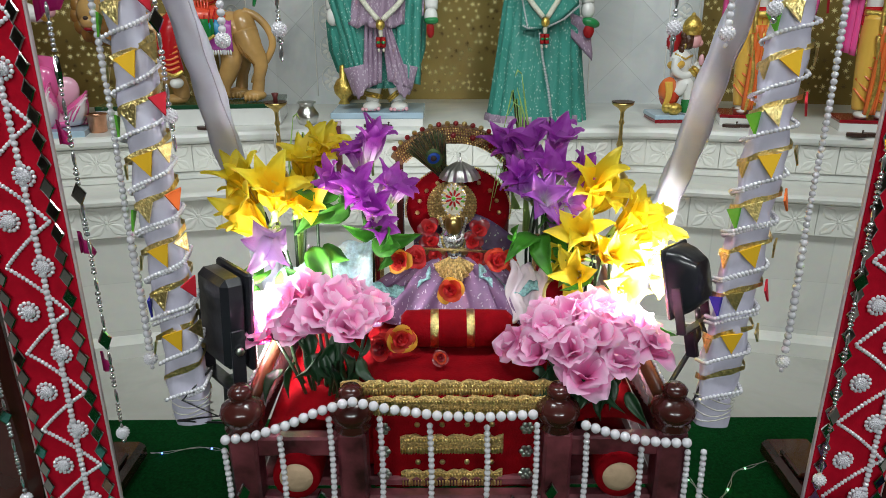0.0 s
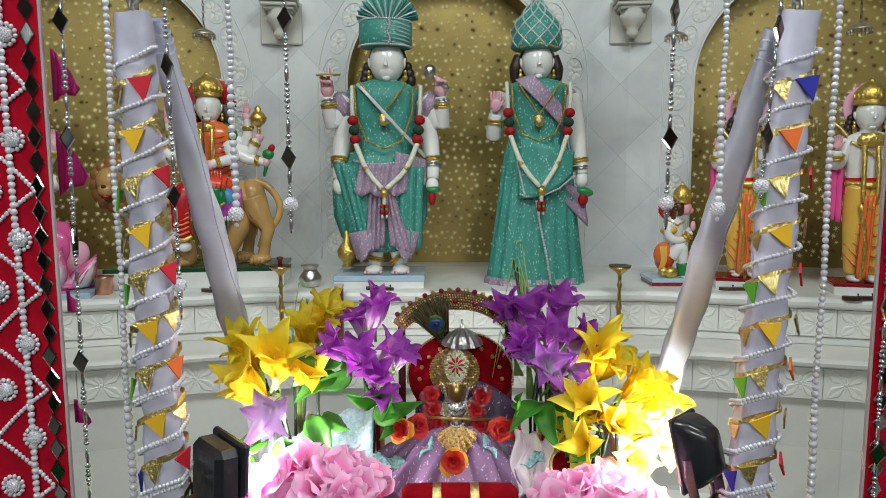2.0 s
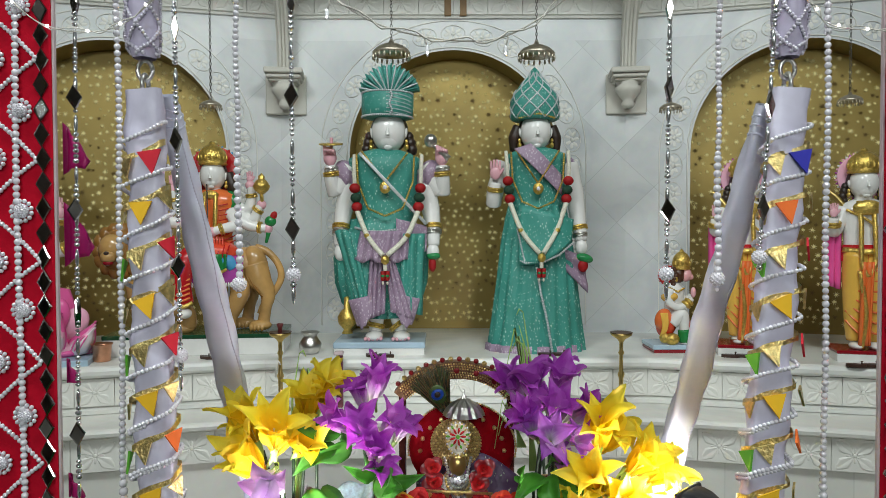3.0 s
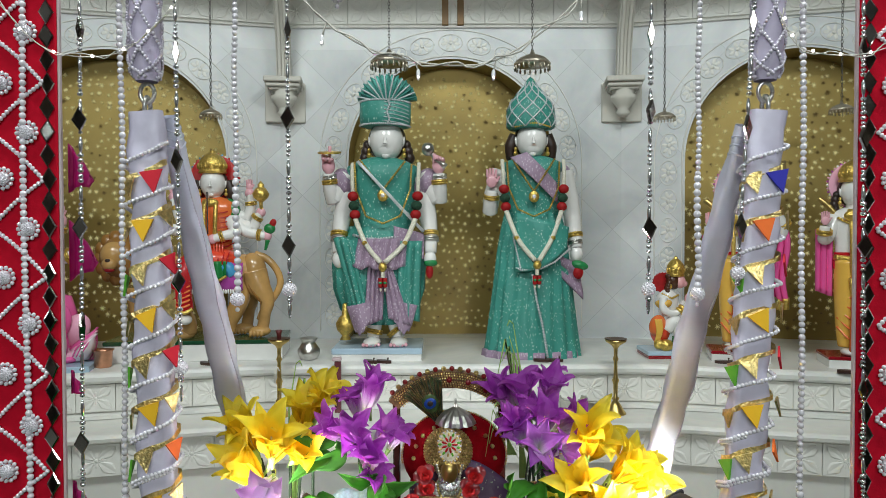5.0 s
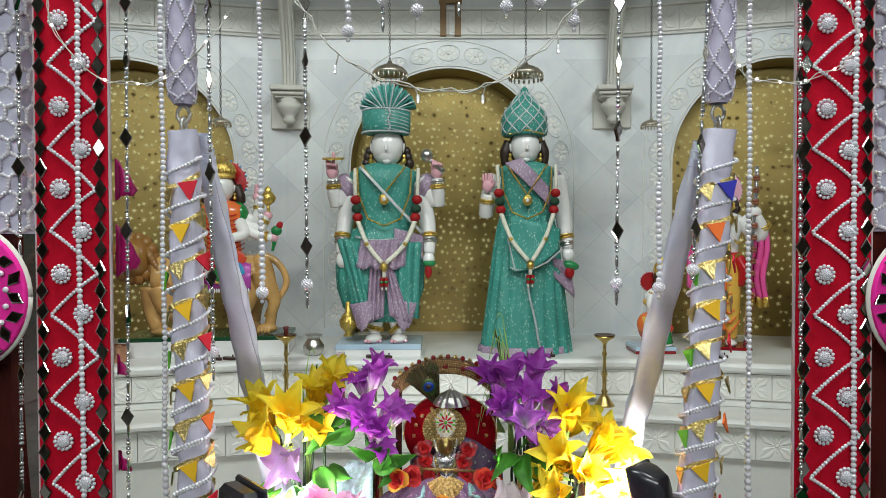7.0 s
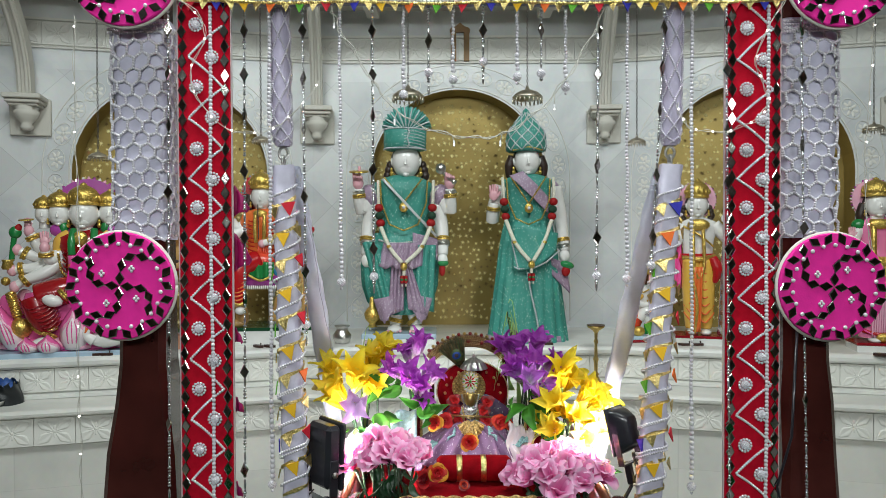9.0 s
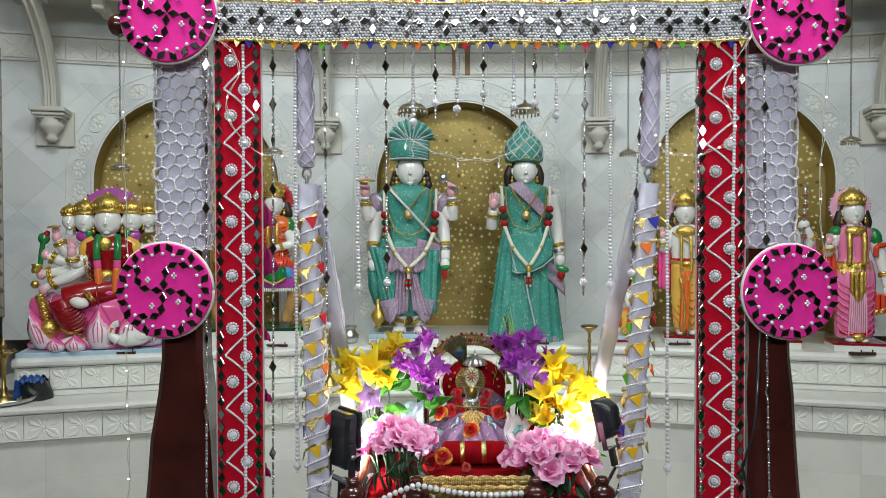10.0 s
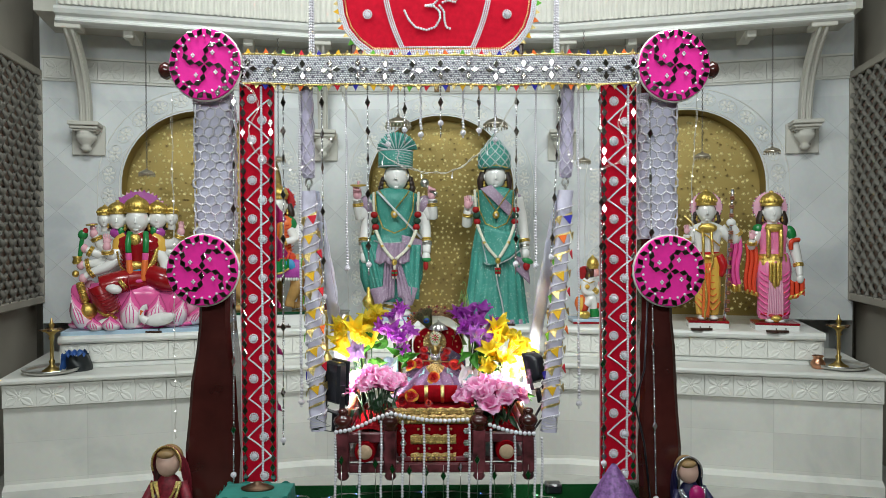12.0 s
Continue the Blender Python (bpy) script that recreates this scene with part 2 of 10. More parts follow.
LILW = graded_petal("lilac_lily_petal", ((0.0, (0.74, 0.76, 0.58)), (0.3, (0.82, 0.78, 0.84)), (0.62, (0.76, 0.60, 0.82)), (1.0, (0.52, 0.22, 0.64))))
PINKP = graded_petal("pink_rose_petal", ((0.0, (0.82, 0.08, 0.38)), (0.35, (0.90, 0.20, 0.53)), (0.72, (0.92, 0.36, 0.65)), (1.0, (0.93, 0.62, 0.82))), 0.6)
ROSER = petal_mat("rose_red", (0.55, 0.012, 0.015), 0.6, var=0.15, scale=60)
ROSEO = petal_mat("rose_orange", (0.64, 0.05, 0.012), 0.6, var=0.2, scale=60)
ROSEY = petal_mat("rose_yellow", (0.75, 0.36, 0.03), 0.6, var=0.2, scale=60)
HANDP = mat("pink_tinted_marble", (0.78, 0.42, 0.48), 0.25, var=0.06, coat=0.3)
PLINTHW = mat("white_painted_plinth", (0.76, 0.76, 0.74), 0.25, var=0.06, coat=0.3)
PLINTHB = mat("pale_blue_painted_plinth", (0.42, 0.56, 0.68), 0.25, var=0.06, coat=0.3)
REDS = mat("painted_red", (0.45, 0.008, 0.012), 0.25, var=0.06, coat=0.3)
REDG = mat("painted_garnet", (0.30, 0.006, 0.010), 0.22, var=0.1, coat=0.4)
REDD = mat("painted_dark_red", (0.25, 0.005, 0.012), 0.25, var=0.06, coat=0.3)
REDO = mat("painted_vermilion", (0.72, 0.07, 0.03), 0.25, var=0.06, coat=0.3)
ORANGES = mat("painted_orange", (0.78, 0.17, 0.04), 0.25, var=0.06, coat=0.3)
YELS = mat("painted_yellow", (0.78, 0.46, 0.08), 0.25, var=0.06, coat=0.3)
GREENS = mat("painted_green", (0.015, 0.2, 0.05), 0.25, var=0.06, coat=0.3)
GREENP = mat("painted_leaf_green", (0.02, 0.24, 0.07), 0.25, var=0.06, coat=0.3)
GREEND = mat("painted_dark_green", (0.01, 0.06, 0.025), 0.25, var=0.06, coat=0.3)
BLUES = mat("painted_sky_blue", (0.06, 0.3, 0.55), 0.25, var=0.06, coat=0.3)
PINKS = mat("painted_magenta_pink", (0.78, 0.12, 0.36), 0.25, var=0.06, coat=0.3)
PINKL = mat("painted_pale_pink", (0.82, 0.42, 0.56), 0.25, var=0.06, coat=0.3)
PINKW2 = mat("painted_blush", (0.84, 0.74, 0.78), 0.25, var=0.06, coat=0.3)
PINKH = mat("painted_bright_pink", (0.8, 0.1, 0.34), 0.25, var=0.06, coat=0.3)
PINKR = mat("painted_rose_pink", (0.8, 0.22, 0.42), 0.25, var=0.06, coat=0.3)
PINKF = mat("painted_flesh_pink", (0.8, 0.4, 0.42), 0.25, var=0.06, coat=0.3)
PURPS = mat("painted_purple", (0.4, 0.06, 0.34), 0.25, var=0.06, coat=0.3)
LIONM = mat("painted_tan_lion", (0.50, 0.29, 0.10), 0.25, var=0.35, scale=9, coat=0.3)
MANEM = mat("painted_brown_mane", (0.28, 0.13, 0.03), 0.25, var=0.06, coat=0.3)
BROWNH = mat("painted_brown_hair", (0.07, 0.025, 0.012), 0.25, var=0.06, coat=0.3)
DARKM = mat("dark_iron", (0.05, 0.04, 0.04), 0.25, var=0.06, coat=0.3)
PENNANT_DK = mat("dark_green_pompon", (0.01, 0.05, 0.025), 0.8, var=0.3, scale=200, bump=0.5, bscale=400)
CREAMF = mat("cream_flower_rope", (0.74, 0.72, 0.60), 0.7, var=0.15, scale=150, bump=0.8, bscale=250)
SILK = mat("silver_braid", (0.55, 0.58, 0.60), 0.4, 0.3, var=0.2, scale=200)
TEALF = mat("teal_silver_pleats", (0.10, 0.42, 0.36), 0.4, 0.1, var=0.35, scale=70)

CEILM = mat("dull_ceiling_paint", (0.34, 0.33, 0.30), 0.8, var=0.06, scale=3)
# made-up brown for the unseen south wall and the sheet behind the lattices
BACKDROP = mat("brown_backdrop", (0.36, 0.25, 0.20), 0.6, var=0.2, scale=3)

SILVERD = mat("tarnished_silver", (0.58, 0.52, 0.42), 0.35, 0.9, var=0.25, scale=60, bump=0.4, bscale=120)
CHAINM = mat("dark_chain", (0.16, 0.15, 0.14), 0.4, 0.8)
BRONZED = mat("sooty_bronze", (0.10, 0.055, 0.03), 0.4, 0.6, var=0.3)
REDBR = mat("maroon_lacquer", (0.12, 0.02, 0.02), 0.4)
BLUEBAG = mat("blue_plastic_bag", (0.03, 0.09, 0.30), 0.4, var=0.35, scale=40, bump=0.3, bscale=60)
BLACKB = mat("black_plastic_bag", (0.015, 0.018, 0.02), 0.35, var=0.3)
SANDALM = mat("dark_sandal_wood", (0.045, 0.02, 0.014), 0.4, var=0.2)
DOLLR = mat("dark_red_glitter_cloth", (0.20, 0.012, 0.025), 0.55, var=0.4, scale=80, bump=0.3, bscale=200)
DOLLN = mat("navy_cloth", (0.012, 0.012, 0.06), 0.5, var=0.3, scale=50)
DOLLF = mat("doll_vinyl", (0.66, 0.42, 0.34), 0.45, var=0.04)
HAIRB = mat("fair_doll_hair", (0.28, 0.17, 0.07), 0.5, var=0.2, scale=60)
PURPD = mat("purple_glitter_veil", (0.24, 0.11, 0.32), 0.45, 0.1, var=0.45, scale=90, bump=0.3, bscale=200)
TEALD = mat("dark_teal_cloth", (0.03, 0.21, 0.175), 0.6, var=0.2, scale=20, bump=0.3, bscale=40)
PINKD2 = mat("dark_pink_satin", (0.42, 0.01, 0.14), 0.35, var=0.15)
WIREC = mat("clear_plastic_wire", (0.55, 0.53, 0.48), 0.4)
BULBC = mat("clear_bulb", (0.85, 0.85, 0.88), 0.15, coat=0.5)
LEDW = mat("white_led", (1.0, 0.96, 0.9), 0.4, emit=6.0)
LEDB = mat("blue_led", (0.1, 0.2, 1.0), 0.4, emit=8.0)
LEDG = mat("green_led", (0.3, 1.0, 0.5), 0.4, emit=6.0)


def sprig_mat(name, base, mark, scale, size, rough=0.5):
    """Cloth printed with small pale sprigs, over a woven grain."""
    m, n, l, p = nodes_of(name)
    p.inputs["Roughness"].default_value = rough
    tc = n.new("ShaderNodeTexCoord")
    mp = n.new("ShaderNodeMapping")
    mp.inputs["Scale"].default_value = (1.0, 1.0, 0.62)
    mp.inputs["Rotation"].default_value = (0.2, 0.6, 0.1)
    l.new(tc.outputs["Object"], mp.inputs["Vector"])
    wob = n.new("ShaderNodeTexNoise")
    wob.inputs["Scale"].default_value = scale * 0.7
    l.new(mp.outputs["Vector"], wob.inputs["Vector"])
    mixv = n.new("ShaderNodeMix")
    mixv.data_type = "VECTOR"
    mixv.inputs["Factor"].default_value = 0.012
    l.new(mp.outputs["Vector"], mixv.inputs["A"])
    l.new(wob.outputs["Color"], mixv.inputs["B"])
    v = n.new("ShaderNodeTexVoronoi")
    v.inputs["Scale"].default_value = scale
    l.new(mixv.outputs["Result"], v.inputs["Vector"])
    r = n.new("ShaderNodeValToRGB")
    e = r.color_ramp.elements
    e[0].position, e[0].color = size, (*mark, 1)
    e[1].position, e[1].color = size + 0.06, (*base, 1)
    l.new(v.outputs["Distance"], r.inputs["Fac"])
    a = n.new("ShaderNodeTexNoise")
    a.inputs["Scale"].default_value = 9
    l.new(tc.outputs["Object"], a.inputs["Vector"])
    mx = n.new("ShaderNodeMix")
    mx.data_type, mx.blend_type = "RGBA", "MULTIPLY"
    mx.inputs["Factor"].default_value = 0.35
    l.new(r.outputs["Color"], mx.inputs["A"])
    l.new(a.outputs["Fac"], mx.inputs["B"])
    l.new(mx.outputs["Result"], p.inputs["Base Color"])
    b = n.new("ShaderNodeTexNoise")
    b.inputs["Scale"].default_value = 120
    l.new(tc.outputs["Object"], b.inputs["Vector"])
    u = n.new("ShaderNodeBump")
    u.inputs["Strength"].default_value, u.inputs["Distance"].default_value = 0.25, 0.003
    l.new(b.outputs["Fac"], u.inputs["Height"])
    # soft creases
    fm, fn, fb = n.new("ShaderNodeMapping"), n.new("ShaderNodeTexNoise"), n.new("ShaderNodeBump")
    fm.inputs["Scale"].default_value = (1.0, 1.0, 0.4)
    fm.inputs["Rotation"].default_value = (0.0, 0.35, 0.0)
    fn.inputs["Scale"].default_value, fn.inputs["Detail"].default_value = 26, 1.5
    fb.inputs["Strength"].default_value, fb.inputs["Distance"].default_value = 0.8, 0.012
    l.new(tc.outputs["Object"], fm.inputs["Vector"])
    l.new(fm.outputs["Vector"], fn.inputs["Vector"])
    l.new(fn.outputs["Fac"], fb.inputs["Height"])
    l.new(u.outputs["Normal"], fb.inputs["Normal"])
    l.new(fb.outputs["Normal"], p.inputs["Normal"])
    return m


TEAL = sprig_mat("teal_cloth_with_pale_sprigs", (0.055, 0.33, 0.27), (0.44, 0.68, 0.61), 118, 0.20)
LILAC = sprig_mat("lilac_cloth_with_pale_scrolls", (0.38, 0.27, 0.38), (0.62, 0.52, 0.62), 130, 0.27)
SKIRTL = sprig_mat("mauve_cloth_with_silver_sprigs", (0.27, 0.14, 0.29), (0.60, 0.50, 0.62), 190, 0.20)
PURPC = sprig_mat("dark_purple_sequin_cloth", (0.10, 0.05, 0.13), (0.42, 0.50, 0.40), 150, 0.17)

# ---- mesh tools ----
class MB:
    """Gathers vertices and faces of one mesh, face by face with a material."""

    def __init__(self, *mats):
        self.v, self.f, self.m, self.s, self.mats = [], [], [], [], list(mats)

    def idx(self, material):
        if material is None:
            return 0
        if material not in self.mats:
            self.mats.append(material)
        return self.mats.index(material)

    def add(self, vs, fs, material=None, smooth=True, m=None):
        o, k = len(self.v), self.idx(material)
        if m is not None:
            vs = [m @ Vector(q) for q in vs]
        self.v.extend([tuple(q) for q in vs])
        self.f.extend([tuple(i + o for i in q) for q in fs])
        self.m.extend([k] * len(fs))
        self.s.extend([smooth] * len(fs))
        return self

    def box(self, c, size, b=0.004, material=None, m=None):
        """A box with bevelled edges."""
        hx, hy, hz = [q / 2 for q in size]
        b = min(b, hx * 0.6, hy * 0.6, hz * 0.6)
        vs, at = [], {}
        for sx in (-1, 1):
            for sy in (-1, 1):
                for sz in (-1, 1):
                    for ax in range(3):
                        q = [sx * (hx - b), sy * (hy - b), sz * (hz - b)]
                        q[ax] = (sx * hx, sy * hy, sz * hz)[ax]
                        at[sx, sy, sz, ax] = len(vs)
                        vs.append(tuple(q[i] + c[i] for i in range(3)))
        fs = []
        def quad(keys, out):
            p = [Vector(vs[at[k]]) for k in keys]
            nn = (p[1] - p[0]).cross(p[2] - p[0])
            fs.append([at[k] for k in (keys if nn.dot(Vector(out)) > 0 else keys[::-1])])
        for ax in range(3):
            i, j = [(1, 2), (0, 2), (0, 1)][ax]
            for s in (-1, 1):
                keys = []
                for a, d in ((-1, -1), (1, -1), (1, 1), (-1, 1)):
                    q = [0, 0, 0]
                    q[ax], q[i], q[j] = s, a, d
                    keys.append((*q, ax))
                out = [0, 0, 0]
                out[ax] = s
                quad(keys, out)
            for a in (-1, 1):
                for d in (-1, 1):
                    keys = []
                    for e, far in ((-1, i), (1, i), (1, j), (-1, j)):
                        q = [0, 0, 0]
                        q[ax], q[i], q[j] = e, a, d
                        keys.append((*q, far))
                    out = [0, 0, 0]
                    out[i], out[j] = a, d
                    quad(keys, out)
        for sx in (-1, 1):
            for sy in (-1, 1):
                for sz in (-1, 1):
                    quad([(sx, sy, sz, 0), (sx, sy, sz, 1), (sx, sy, sz, 2)], (sx, sy, sz))
        return self.add(vs, fs, material, False, m)

    def lathe(self, c, prof, seg=16, material=None, m=None, smooth=True, sq=1.0):
        """Profile of (radius, height) turned round z at c; sq flattens it in y."""
        vs, fs = [], []
        for r, z in prof:
            for i in range(seg):
                a = 2 * math.pi * i / seg
                vs.append((c[0] + r * math.cos(a), c[1] + r * sq * math.sin(a), c[2] + z))
        for j in range(len(prof) - 1):
            for i in range(seg):
                k = (i + 1) % seg
                fs.append((j * seg + i, j * seg + k, (j + 1) * seg + k, (j + 1) * seg + i))
        n = len(prof) - 1
        if prof[0][0] > 1e-4:
            fs.append(tuple(range(seg))[::-1])
        if prof[n][0] > 1e-4:
            fs.append(tuple(n * seg + i for i in range(seg)))
        return self.add(vs, fs, material, smooth, m)

    def ball(self, c, r, seg=8, rings=6, material=None, m=None):
        """Sphere or ellipsoid; r a number or three."""
        rx, ry, rz = (r, r, r) if not hasattr(r, "__len__") else r
        vs, fs = [(c[0], c[1], c[2] - rz)], []
        for j in range(1, rings):
            t = math.pi * j / rings
            for i in range(seg):
                a = 2 * math.pi * i / seg
                vs.append((c[0] + rx * math.sin(t) * math.cos(a), c[1] + ry * math.sin(t) * math.sin(a), c[2] - rz * math.cos(t)))
        vs.append((c[0], c[1], c[2] + rz))
        e = len(vs) - 1
        for i in range(seg):
            k = (i + 1) % seg
            fs.append((0, 1 + k, 1 + i))
            for j in range(rings - 2):
                o = 1 + j * seg
                fs.append((o + i, o + k, o + seg + k, o + seg + i))
            fs.append((1 + (rings - 2) * seg + i, 1 + (rings - 2) * seg + k, e))
        return self.add(vs, fs, material, True, m)

    def tube(self, pts, r, seg=8, material=None, m=None, caps=True, flat=1.0):
        """Round bar along points; r a number or one a point; flat squeezes it."""
        pts = [Vector(q) for q in pts]
        n = len(pts)
        rs = [r] * n if not hasattr(r, "__len__") else list(r)
        vs, fs, side = [], [], None
        for j in range(n):
            d = (pts[min(j + 1, n - 1)] - pts[max(j - 1, 0)]).normalized()
            if side is None:
                side = d.cross(Vector((0, 1, 0)) if abs(d.y) < 0.9 else Vector((1, 0, 0))).normalized()
            side = (side - d * side.dot(d)).normalized()
            up = d.cross(side)
            for i in range(seg):
                a = 2 * math.pi * i / seg
                vs.append(pts[j] + side * (rs[j] * math.cos(a)) + up * (rs[j] * flat * math.sin(a)))
        for j in range(n - 1):
            for i in range(seg):
                k = (i + 1) % seg
                fs.append((j * seg + i, j * seg + k, (j + 1) * seg + k, (j + 1) * seg + i))
        if caps:
            fs.append(tuple(range(seg))[::-1])
            fs.append(tuple((n - 1) * seg + i for i in range(seg)))
        return self.add(vs, fs, material, True, m)

    def prism(self, poly, d0, d1, material=None, m=None, smooth=False):
        """Polygon in x, z drawn out along y from d0 to d1."""
        n = len(poly)
        vs = [(x, d0, z) for x, z in poly] + [(x, d1, z) for x, z in poly]
        fs = [tuple(range(n)), tuple(range(n, 2 * n))[::-1]]
        fs += [(i, i + n, (i + 1) % n + n, (i + 1) % n) for i in range(n)]
        return self.add(vs, fs, material, smooth, m)

    def sheet(self, fn, nu, nv, material=None, thick=0.0, m=None):
        """Surface fn(u, v) for u, v from 0 to 1, with a back when thick."""
        vs = [Vector(fn(i / nu, j / nv)) for j in range(nv + 1) for i in range(nu + 1)]
        w = nu + 1
        fs = [(j * w + i, j * w + i + 1, (j + 1) * w + i + 1, (j + 1) * w + i) for j in range(nv) for i in range(nu)]
        if thick:
            nrm = [Vector() for _ in vs]
            for q in fs:
                c = (vs[q[1]] - vs[q[0]]).cross(vs[q[3]] - vs[q[0]])
                for i in q:
                    nrm[i] += c
            k = len(vs)
            vs = vs + [a - b.normalized() * thick for a, b in zip(vs, nrm)]
            fs = fs + [tuple(i + k for i in q)[::-1] for q in fs]
            rim = [(j * w, (j + 1) * w) for j in range(nv)][::1]
            edge = [(i + 1, i) for i in range(nu)] + [(nv * w + i, nv * w + i + 1) for i in range(nu)]
            edge += [(j * w, (j + 1) * w) for j in range(nv)] + [((j + 1) * w + nu, j * w + nu) for j in range(nv)]
            fs = fs + [(a, b, b + k, a + k) for a, b in edge]
        return self.add(vs, fs, material, True, m)


def mesh_of(name, mb, off=(0, 0, 0)):
    me = bpy.data.meshes.new(name)
    me.from_pydata([(x - off[0], y - off[1], z - off[2]) for x, y, z in mb.v], [], mb.f)
    for q in mb.mats:
        me.materials.append(q)
    me.polygons.foreach_set("material_index", mb.m)
    me.polygons.foreach_set("use_smooth", mb.s)
    me.update()
    return me


def thing(name, at, label, category, group="", kind=""):
    ob = new(name)
    ob.empty_display_size = 0.05
    ob.location = at
    return tagged(ob, label, category, group, kind)


def solid(name, mb, label, category, group="", kind="", at=None):
    """A thing that is one mesh, with its origin at its base."""
    if at is None:
        xs, ys, zs = zip(*mb.v)
        at = ((min(xs) + max(xs)) / 2, (min(ys) + max(ys)) / 2, min(zs))
    ob = new(name, mesh_of(name, mb, at))
    ob.location = at
    return tagged(ob, label, category, group, kind)


def root_at(ob):
    v = Vector()
    while ob is not None:
        v += ob.location
        ob = ob.parent
    return v


def part(name, mb, parent, label="", at=None):
    """One mesh under a thing or a part; mb in world coordinates."""
    o = root_at(parent)
    ob = new(name, mesh_of(name, mb, o))
    ob.parent = parent
    if label:
        ob["label"] = label
    return ob


# ---- plan of the altar: a middle bay and two wings that turn towards the hall ----
CX, YW, SB, ANG = 0.045, 3.0, 0.74, radians(14.5)
CA, SA, TA = math.cos(ANG), math.sin(ANG), math.tan(ANG / 2)
ENDS = (2.265, 2.345)


def on_wall(s, d, z):
    """A point s along the altar wall, d in front of it."""
    k = 1 if s >= 0 else -1
    a = abs(s)
    if a <= SB:
        return Vector((CX + s, YW - d, z))
    return Vector((CX + k * (SB + (a - SB) * CA - d * SA), YW - (a - SB) * SA - d * CA, z))


def face_m(s, d, z):
    """Frame on the wall: x along it, y into it, z up."""
    turn = 0 if abs(s) <= SB else (-ANG if s > 0 else ANG)
    return Matrix.Translation(on_wall(s, d, z)) @ Matrix.Rotation(turn, 4, "Z")


def along(mb, prof, ends, material=None, smooth=False):
    """Profile of (d, z) swept along the three bays, to the west and east ends."""
    n, vs, fs = len(prof), [], []
    for j in range(4):
        for d, z in prof:
            if j in (0, 3):
                vs.append(on_wall((-ends[0], 0, 0, ends[1])[j], d, z))
            else:
                k = (0, -1, 1)[j]
                vs.append(Vector((CX + k * (SB - d * TA), YW - d, z)))
    for j in range(3):
        for i in range(n):
            k = (i + 1) % n
            fs.append((j * n + i, j * n + k, (j + 1) * n + k, (j + 1) * n + i))
    fs += [tuple(range(n))[::-1], tuple(3 * n + i for i in range(n))]
    return mb.add(vs, fs, material, smooth)


def short(cut):
    """The wall's two ends, each drawn in by cut."""
    return (ENDS[0] - cut, ENDS[1] - cut)


NICHE = (-1.41, 0.0, 1.45)
NR, NSPRING, ZSHELF, ZC = 0.445, 1.495, 0.725, 0.565


def pieces(parent, name, me, places):
    """Alike pieces that share one mesh, as children of parent."""
    o = Matrix.Translation(-root_at(parent))
    for m in places:
        ob = new(name, me)
        ob.parent = parent
        ob.matrix_basis = o @ m


def flower_tile(w, h, material):
    """Marble tile carved with a flower of four notched leaves that reach its corners."""
    mb = MB(material).box((0, 0, 0), (w - 0.0015, 0.012, h - 0.001), 0.0015)
    for k in range(4):
        sx, sz = (1, -1, -1, 1)[k], (1, 1, -1, -1)[k]
        tip = Vector((sx * w * 0.40, 0, sz * h * 0.40))
        a = math.atan2(tip.z, tip.x)
        ln = tip.length
        m = Matrix.Translation((0, -0.006, 0)) @ Matrix.Rotation(-a, 4, "Y")
        edge = [(0.10, 0.05), (0.30, 0.16), (0.48, 0.27), (0.62, 0.29), (0.70, 0.24), (0.78, 0.20), (0.88, 0.14), (1.0, 0.0)]
        rim = [(ln * x, ln * z) for x, z in edge] + [(ln * x, -ln * z) for x, z in edge[-2::-1]]
        vs = [(x, 0, z) for x, z in rim] + [(x * 0.96 + 0.002, -0.0034, z * 0.72) for x, z in rim] + [(ln * 0.16, -0.0014, 0), (ln * 0.85, -0.0020, 0)]
        n = len(rim)
        fs = [(i, i + n, (i + 1) % n + n, (i + 1) % n) for i in range(n)]
        half = n // 2
        fs += [tuple(range(n, n + half + 1)) + (2 * n + 1, 2 * n), tuple(range(n + half, 2 * n)) + (2 * n, 2 * n + 1)]
        mb.add(vs, fs, None, False, m)
        c = (0, math.pi / 2, math.pi, -math.pi / 2)[k]
        r = 0.10 * min(w, h)
        mb.ball((0, 0, 0), (r * 1.25, 0.0030, r * 0.42), 6, 4, m=Matrix.Translation((math.cos(c) * r * 1.5, -0.005, math.sin(c) * r * 1.5)) @ Matrix.Rotation(-c, 4, "Y"))
    mb.ball((0, -0.006, 0), (0.007, 0.004, 0.007), 6, 4)
    return mesh_of("tile", mb)


def tile_row(parent, d, z, w, h, ends):
    me = flower_tile(w, h, CARVED)
    places = []
    half = SB - d * TA
    n = int(2 * half / w)
    for i in range(n):
        places.append(face_m(0, d, z) @ Matrix.Translation(((i - (n - 1) / 2) * (2 * half / n), 0, 0)) @ Matrix.Diagonal((2 * half / n / w, 1, 1, 1)))
    lo = SB + d * TA
    for k, e in ((-1, ends[0]), (1, ends[1])):
        n = int((e - lo) / w)
        for i in range(n):
            places.append(face_m(k * (lo + (i + 0.5) * (e - lo) / n), d, z) @ Matrix.Diagonal(((e - lo) / n / w, 1, 1, 1)))
    pieces(parent, "tile", me, places)


